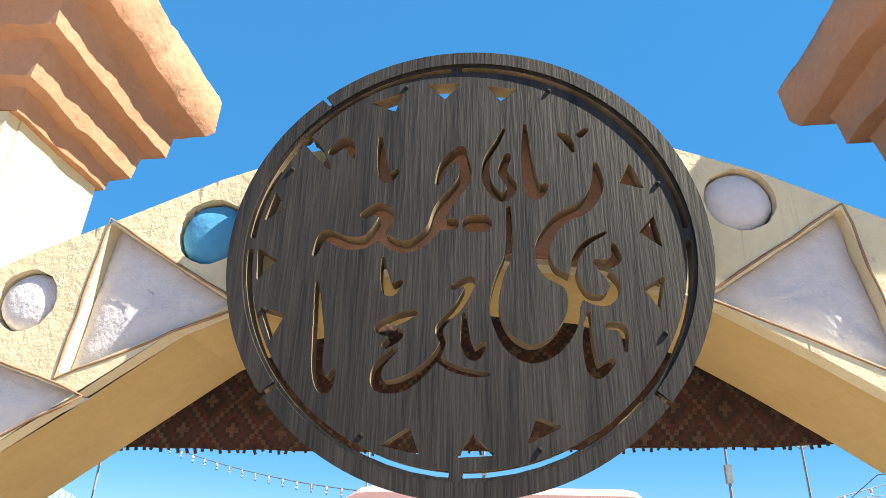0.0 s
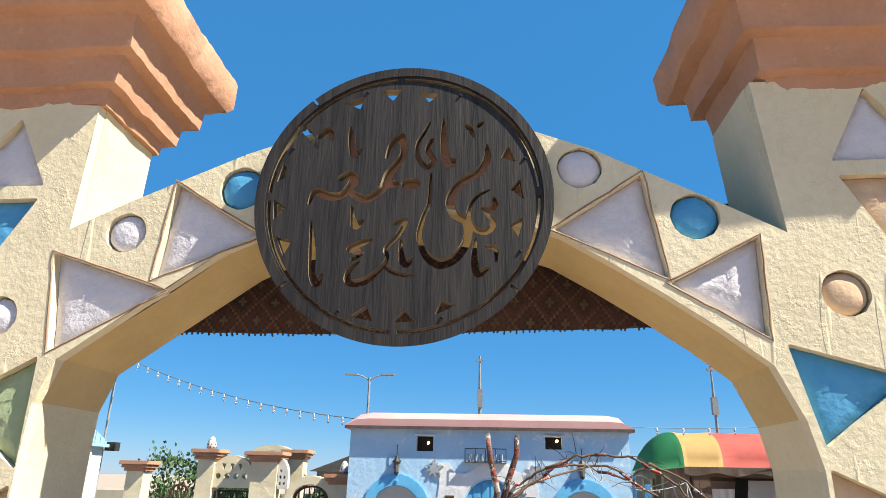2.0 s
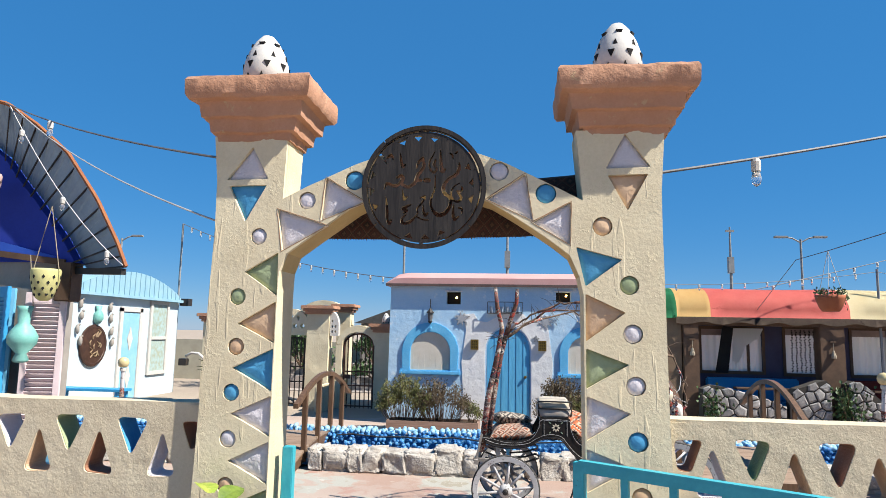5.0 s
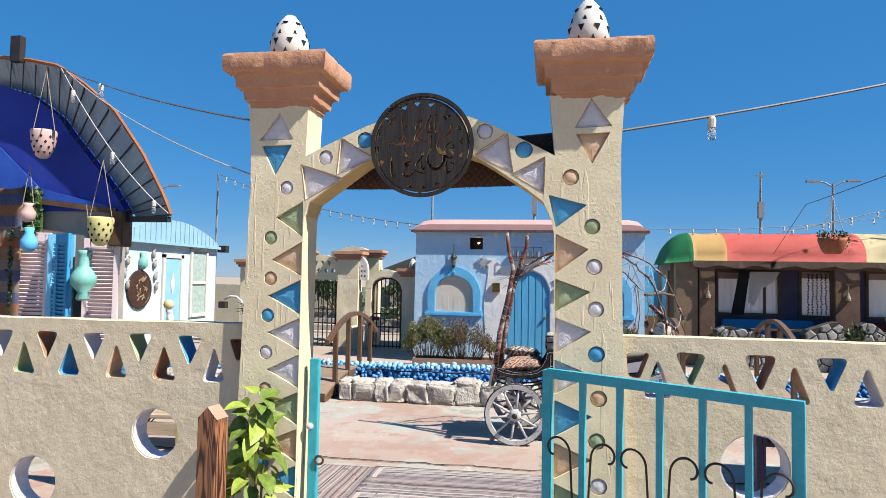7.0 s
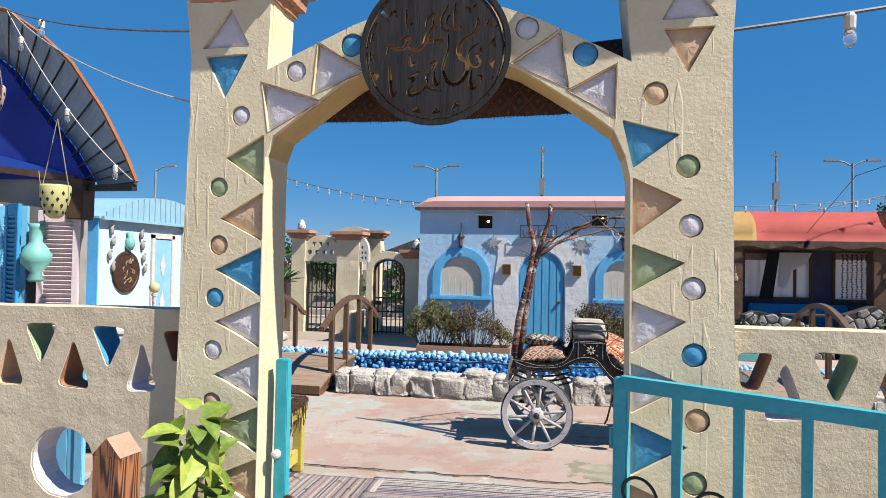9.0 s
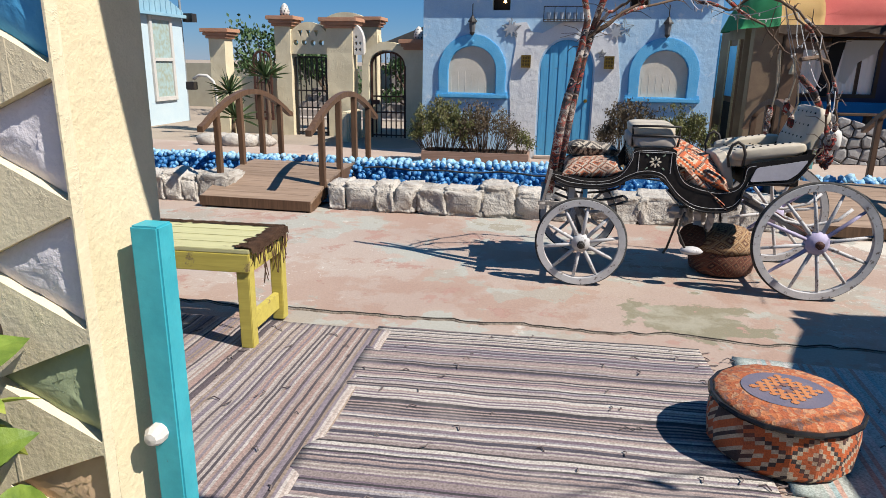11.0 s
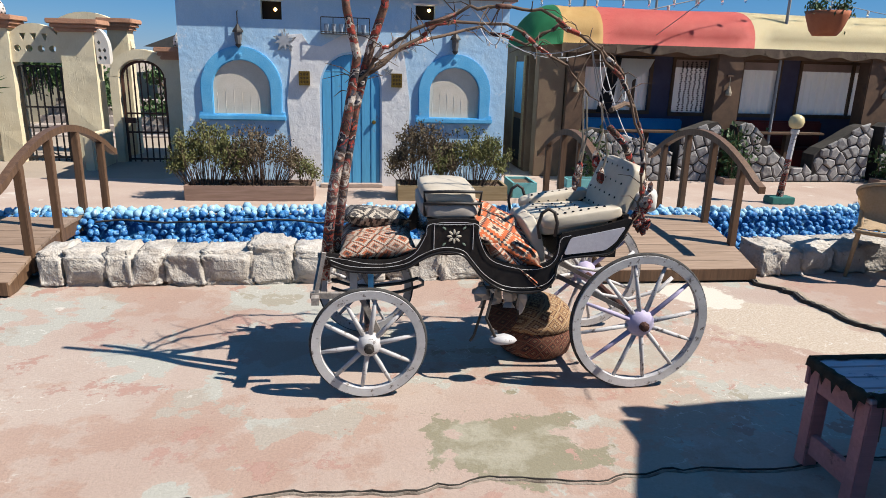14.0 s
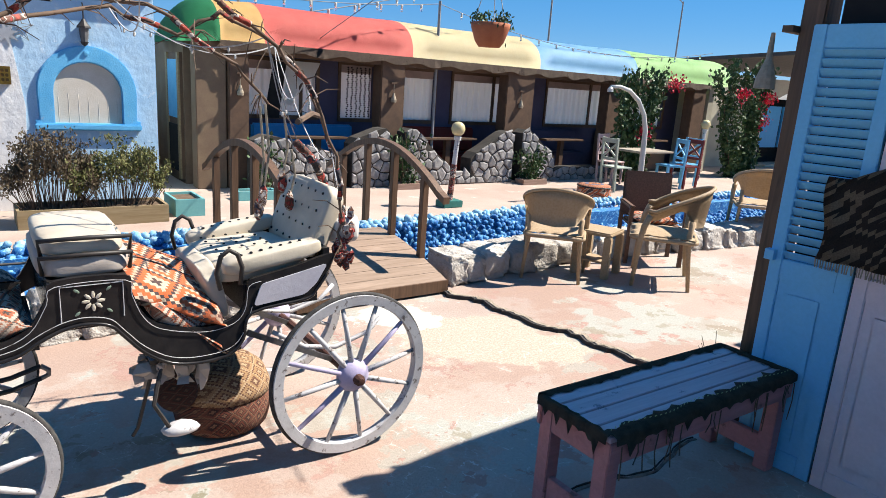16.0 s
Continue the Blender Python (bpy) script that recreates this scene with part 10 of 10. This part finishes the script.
def pedestal_table(at, w, label, top):
    t = thing("cafe_table", at, label, "table", "cafe tables outside")
    part("tabletop", box(-w / 2, w / 2, -0.33, 0.33, 0.71, 0.75), top, t, bevel=0.01)
    part("column", lathe([(0.05, 0.04), (0.035, 0.2), (0.035, 0.71)], 12), BLACK_IRON, t)
    part("foot", box(-0.25, 0.25, -0.05, 0.05, 0, 0.04), BLACK_IRON, t, bevel=0.01)
    part("foot", box(-0.05, 0.05, -0.25, -0.051, 0, 0.04), BLACK_IRON, t, bevel=0.01)
    part("foot", box(-0.05, 0.05, 0.051, 0.25, 0, 0.04), BLACK_IRON, t, bevel=0.01)
    return t


PALE_TOP = wood("pale_table_boards", (0.52, 0.45, 0.36), (0.4, 0.33, 0.25), "X", 0.6)
pedestal_table((9.75, 6.62, 0.0), 0.75, "pale-topped cafe table on a black iron foot", PALE_TOP)
pedestal_table((11.0, 10.2, TZ), 1.0, "pale-topped cafe table on the terrace", PALE_TOP)


def cross_chair(at, rz, mat_, colour):
    c = thing("cross_back_chair", at, colour + " painted wooden cross-back dining chair", "chair", "painted cross-back chairs", rz=rz)
    part("seat", box(-0.21, 0.21, -0.2, 0.2, 0.43, 0.46), mat_, c, bevel=0.01)
    for x in (-0.18, 0.18):
        part("front_leg", box(x - 0.02, x + 0.02, -0.18, -0.14, 0, 0.43), mat_, c)
        part("back_post", beam((x, 0.17, 0), (x, 0.23, 0.98), 0.04, 0.035), mat_, c)
    part("top_rail", beam((-0.18, 0.226, 0.93), (0.18, 0.226, 0.93), 0.03, 0.08), mat_, c)
    part("mid_rail", beam((-0.18, 0.205, 0.6), (0.18, 0.205, 0.6), 0.025, 0.05), mat_, c)
    part("cross", beam((-0.17, 0.21, 0.63), (0.17, 0.222, 0.89), 0.02, 0.03), mat_, c)
    part("cross", beam((-0.17, 0.224, 0.89), (0.17, 0.212, 0.63), 0.02, 0.03), mat_, c)
    return c


cross_chair((10.15, 10.1, TZ), 85, surf("pale_green_paint", (0.5, 0.58, 0.48), (0.45, 0.5, 0.42), 0.7), "pale green")
cross_chair((10.8, 10.8, TZ), 10, surf("pale_pink_paint", (0.6, 0.45, 0.43), (0.55, 0.4, 0.38), 0.7), "pale pink")
cross_chair((11.75, 10.1, TZ), 250, SHUTTER_BLUE, "blue")
cross_chair((12.1, 10.0, TZ), 262, surf("dark_red_paint", (0.25, 0.04, 0.035), (0.2, 0.03, 0.03), 0.6), "dark red")
cross_chair((12.5, 10.3, TZ), 268, SHUTTER_BLUE, "blue")

al = thing("arc_lamp", (9.75, 9.25, TZ), "white arched garden lamp post curving over the pond", "lamp")
pts = [(0, 0, 0), (0.02, 0, 0.55), (0.0, 0, 1.0)] + [(-0.85 + 0.85 * math.cos(a), 0, 1.07 + 0.80 * math.sin(a)) for a in (0.15, 0.5, 0.85, 1.2, 1.5, 1.75)]
part("pole", tube(pts, [0.05, 0.05, 0.045, 0.042, 0.04, 0.037, 0.034, 0.03, 0.026], 10), CREAM_ROUND, al, smooth=True)
part("lamp_head", lathe([(0.05, -0.05), (0.045, 0), (0.02, 0.03)], 12, (-1.01, 0, 1.825)), CREAM_ROUND, al)

# far cream building with blue saloon doors
fb = thing("far_building", (20.5, 13.2, 0), "cream far building with blue louvred doors and dark roof", "building")
part("wall", plate([[(15.6, -0.1), (26.0, -0.1), (26.0, 2.6), (15.6, 2.45)], [(19.3, 0.0), (21.6, 0.0), (21.6, 2.0), (19.3, 2.0)]], 12.6, 12.8), CREAM_WALL, fb, world=True)
# black sheet stands for the shade inside the doorway
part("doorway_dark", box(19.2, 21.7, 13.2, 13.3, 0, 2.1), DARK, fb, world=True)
for x in (19.35, 20.45):
    part("door_leaf", box(x, x + 0.95, 12.62, 12.68, 0.55, 1.75), SHUTTER_DEEP, fb, "blue louvred door leaf", world=True)
part("doorstep", box(19.0, 21.9, 12.1, 12.6, -0.05, 0.1), CREAM_WALL, fb, world=True)
bm = bmesh.new()
vs = [bm.verts.new(p) for p in ((18.3, 10.6, 3.15), (27, 10.6, 3.15), (27, 15.5, 2.85), (18.3, 15.5, 2.85), (18.3, 10.6, 3.25), (27, 10.6, 3.25), (27, 15.5, 2.95), (18.3, 15.5, 2.95))]
for q in ((0, 3, 2, 1), (4, 5, 6, 7), (0, 1, 5, 4), (1, 2, 6, 5), (2, 3, 7, 6), (3, 0, 4, 7)):
    bm.faces.new([vs[k] for k in q])
part("roof", bm, ROOF_TILE, fb, world=True)
um = thing("white_parasol", (17.5, 10.2, TZ), "white canvas parasol by the far building", "parasol")
part("canopy", lathe([(1.0, 1.9), (0.7, 2.1), (0.3, 2.3), (0.001, 2.42)], 8), CURTAIN, um)
part("pole", tube([(0, 0, 0), (0, 0, 2.35)], 0.03, 8), BROWN_PAINT, um)

# ---- porch with painted shutters at the right ----
rp = thing("shutter_porch", (4.6, 2.5, 0), "brown timber porch whose side is closed by painted shutters", "porch")
part("post", box(3.56, 3.70, 3.56, 3.675, 0, 2.50), RAIL_WOOD, rp, world=True, bevel=0.01)
part("post", box(3.56, 3.70, 0.98, 1.10, 0, 2.62), BROWN_PAINT, rp, world=True, bevel=0.01)
CURVE = [(2.95, 2.25, 2.53), (3.17, 2.40, 2.73), (3.40, 2.56, 2.94), (3.63, 2.70, 3.16), (3.92, 2.87, 3.44), (4.25, 3.02, 3.52), (4.7, 3.16, 3.52), (5.4, 3.25, 3.52), (7.2, 3.25, 3.52)]
bm = bmesh.new()
rows = [[bm.verts.new(p) for p in ((x, 0.98, z), (x, y, z), (x, y, z - 0.03), (x, 0.98, z - 0.03))] for x, z, y in CURVE]
for A, B in zip(rows, rows[1:]):
    for k in range(4):
        bm.faces.new((A[k], A[(k + 1) % 4], B[(k + 1) % 4], B[k]))
bm.faces.new(rows[0]); bm.faces.new(rows[-1][::-1])
part("awning", bm, TIN_GREY, rp, "curved tin awning", world=True)
# unseen plate, added to stop sunlight leaking in above the backing
part("gable", plate([[(3.90, 2.56), (7.0, 2.56), (7.0, 3.2), (5.4, 3.2), (4.7, 3.12), (4.25, 2.98), (3.98, 2.86)]], 3.40, 3.46), DEEP_BLUE, rp, world=True)
part("back_wall", box(7.0, 7.2, 1.0, 3.78, 0, 2.62), TAN_WALL, rp, world=True)
# black sheet for the shade seen behind the shutters
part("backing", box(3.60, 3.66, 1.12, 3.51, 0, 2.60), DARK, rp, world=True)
sh1 = shutter((3.50, 3.575, 0.0), 0.37, 2.13, -86, SHUTTER_BLUE, "azure louvred shutter with a panelled foot, leaning open", "porch front shutters", split=1.0)
sh2 = shutter((3.525, 3.195, 0.0), 0.45, 2.13, -90, SHUTTER_PINK, "dusty pink panelled shutter on the porch", "porch front shutters", split=1.0)
for k, (y, mm) in enumerate(((2.74, SHUTTER_BLUE), (2.26, SHUTTER_PINK), (1.78, SHUTTER_BLUE))):
    shutter((3.525, y, 0.0), 0.45, 2.13, -90, mm, "painted louvred shutter further along the porch", "porch front shutters", split=1.0)
part("door_pull", box(3.47, 3.51, 3.545, 3.59, 1.04, 1.09), SHUTTER_BLUE, rp, world=True)
tx = thing("woven_hanging", (3.47, 3.25, 1.10), "dark brown and tan woven wall hanging with fringe on the shutter", "textile")
bm = bmesh.new()
rows = []
for j in range(13):
    z = 1.10 + 0.50 * j / 12
    row = []
    for i in range(9):
        y = 3.35 - 0.30 * i / 8 - 0.02 * math.sin(j * 0.6)
        row.append(bm.verts.new((3.462 - 0.012 * math.sin(i * 1.1 + j * 0.4), y, z - 0.16 * max(0, (j - 9) / 3) * (1 - i / 8) * 1.0)))
    rows.append(row)
for A, B in zip(rows, rows[1:]):
    for i in range(8):
        bm.faces.new((A[i], A[i + 1], B[i + 1], B[i]))
bmesh.ops.solidify(bm, geom=bm.faces[:], thickness=0.008)
part("cloth", bm, kilim("brown_tan_weave", (0.06, 0.038, 0.026), (0.32, 0.23, 0.15), (0.045, 0.03, 0.02), 7.0), tx, world=True, smooth=True)
bm = bmesh.new()
for k in range(26):
    y = 3.35 - 0.30 * k / 25
    tube([(3.465, y, 1.105), (3.463, y + random.uniform(-0.006, 0.006), 1.06)], 0.003, 4, bm)
tagged(part("fringe", bm, ROPE, tx, world=True), kind="stuff")
pl_ = thing("hanging_rope_lamp", (3.52, 3.77, 1.84), "rope-bound hanging lamp on the porch post", "lamp")
part("arm", box(-0.02, 0.12, -0.10, -0.05, 0.26, 0.29), BROWN_PAINT, pl_)
part("shade", lathe([(0.05, 0.0), (0.045, 0.05), (0.015, 0.14), (0.01, 0.26)], 12), ROPE, pl_)
tw = thing("dry_weed", (3.74, 3.88, 0), "thin dry weed stems at the foot of the shutter", "weed")
bm = bmesh.new()
for k in range(14):
    a = random.uniform(0, 6.28)
    e = Vector((0.12 * math.cos(a), 0.12 * math.sin(a), random.uniform(0.25, 0.5)))
    tube([(0, 0, 0), e * 0.5 + Vector((0, 0, 0.08)), e], [0.004, 0.003, 0.0015], 4, bm)
tagged(part("stalk_tangle", bm, TWIG, tw), kind="stuff")


# ---- string lights ----
def festoon(a, b, sag, n, label, cable=CABLE, bulb_every=4, r=0.008, size=1.0, lamps=True, skip=()):
    a, b = Vector(a), Vector(b)
    f = thing("festoon_light", a, label, "string light", "festoon lights")
    pts = [a.lerp(b, k / n) - Vector((0, 0, sag * 4 * (k / n) * (1 - k / n))) for k in range(n + 1)]
    part("cable", tube(pts, r, 5), cable, f, world=True)
    if lamps:
        for k in range(2, n - 1, bulb_every):
            if k in skip:
                continue
            p = pts[k]
            s = part("socket", lathe([(0.026 * size, -0.075 * size), (0.028 * size, -0.02 * size), (0.018 * size, 0.0)], 10, p), CERAMIC, f, "white lamp socket", world=True)
            part("bulb", lathe([(0.001, -0.165 * size), (0.022 * size, -0.15 * size), (0.03 * size, -0.12 * size), (0.02 * size, -0.078 * size)], 10, p), BULB, s, "clear glass bulb", world=True, smooth=True)
    return f


festoon((-4.60, 3.79, 3.87), (-0.92, 0.93, 2.50), 0.06, 20, "grey cable with clear bulbs strung from the awning", CABLE, 5, 0.006, 0.8, skip=(2, 12, 17))
festoon((-4.50, 3.79, 3.82), (-0.92, 0.90, 2.20), 0.10, 20, "white cable sagging from the awning to the gateway", CABLE_W, 5, 0.005, lamps=False)
festoon((-4.55, 3.78, 3.85), (-3.25, 3.78, 2.30), 0.14, 16, "white cable with bulbs along the awning edge", CABLE_W, 6, 0.005, 0.8)
cp = thing("cable_pole", (4.9, 2.2, 0), "thin timber pole carrying the courtyard cable", "pole")
part("pole", tube([(0, 0, 0), (0, 0, 3.6)], 0.04, 8), BROWN_PAINT, cp)
festoon((0.92, 0.93, 2.42), (4.9, 2.2, 3.52), 0.07, 18, "dark cable with clear bulbs over the courtyard", CABLE, 6, 0.0065, 0.75)
cp = thing("cable_pole", (7.2, 11.9, TZ), "thin pole above the pavilion carrying cables", "pole")
part("pole", tube([(0, 0, 0), (0, 0, 3.1)], 0.025, 8), LAMP_GREY, cp)
festoon((4.0, 11.85, 2.5), (30.0, 32.0, 9.8), 0.4, 60, "dark cable with small bulbs rising beyond the pavilion", CABLE, 2, 0.010, 1.0)
festoon((2.35, 10.85, 2.72), (7.2, 11.9, 3.08), 0.10, 22, "thin cable with small bulbs over the pavilion", CABLE, 2, 0.006, 0.7)
festoon((7.2, 11.9, 3.08), (15.3, 11.9, 2.9), 0.40, 34, "thin cable with small bulbs along the pavilion", CABLE, 2, 0.006, 0.7)
cp = thing("cable_pole", (-9.3, 15.9, -0.3), "thin pole behind the white cabin carrying cables", "pole")
part("pole", tube([(0, 0, 0), (0, 0, 5.0)], 0.03, 8), LAMP_GREY, cp)
festoon((-9.3, 15.9, 4.7), (-2.6, 13.5, 3.0), 0.25, 40, "dark cable with small white lamps by the back gate", CABLE, 2, 0.010, 1.0)
part("post", tube([(-2.6, 13.5, 1.9), (-2.6, 13.5, 3.03)], 0.012, 6), LAMP_GREY, bk, world=True)
# ---- distant lamps and mast ----
def street_lamp(at, h, arms=2, bend=False):
    s = thing("street_lamp", at, "distant grey street lamp against the sky", "street lamp", "street lamps")
    part("pole", tube([(0, 0, 0), (0, 0, h)], [0.08, 0.05], 8), LAMP_GREY, s)
    for d in ((-1, 1)[:arms] if not bend else (1,)):
        part("arm", tube([(0, 0, h - 0.15), (d * 0.35, 0, h + 0.05), (d * 0.6, 0, h + 0.1)], 0.035, 6), LAMP_GREY, s)
        part("lamp_head", box(d * 0.85 - 0.3, d * 0.85 + 0.3, -0.1, 0.1, h + 0.06, h + 0.16), LAMP_GREY, s, bevel=0.02)
    return s


street_lamp((-5.42, 30, -0.3), 6.5)
street_lamp((13.0, 30, -0.3), 6.6)
street_lamp((-20.3, 30, -0.3), 6.6, 1, True)
street_lamp((29.0, 32, -0.3), 7.4)
street_lamp((44.0, 34, -0.3), 9.0, 1)
ms = thing("radio_mast", (-0.38, 30, -0.3), "thin distant mast with small aerials", "mast")
part("pole", tube([(0, 0, 0), (0, 0, 5.5), (0, 0, 7.5)], [0.09, 0.07, 0.04], 8), LAMP_GREY, ms)
part("aerial", box(-0.2, 0.2, -0.05, 0.05, 7.25, 7.35), LAMP_GREY, ms)
part("box", box(-0.13, 0.13, -0.13, 0.13, 5.2, 6.0), LAMP_GREY, ms)
m2 = copy_thing(ms, pose(10.5, 32, -0.3))
setting("backdrop_wall_left", box(-30, -12.2, 19, 19.3, -0.5, 1.9), CREAM_WALL, "cream boundary wall far to the left", "wall")
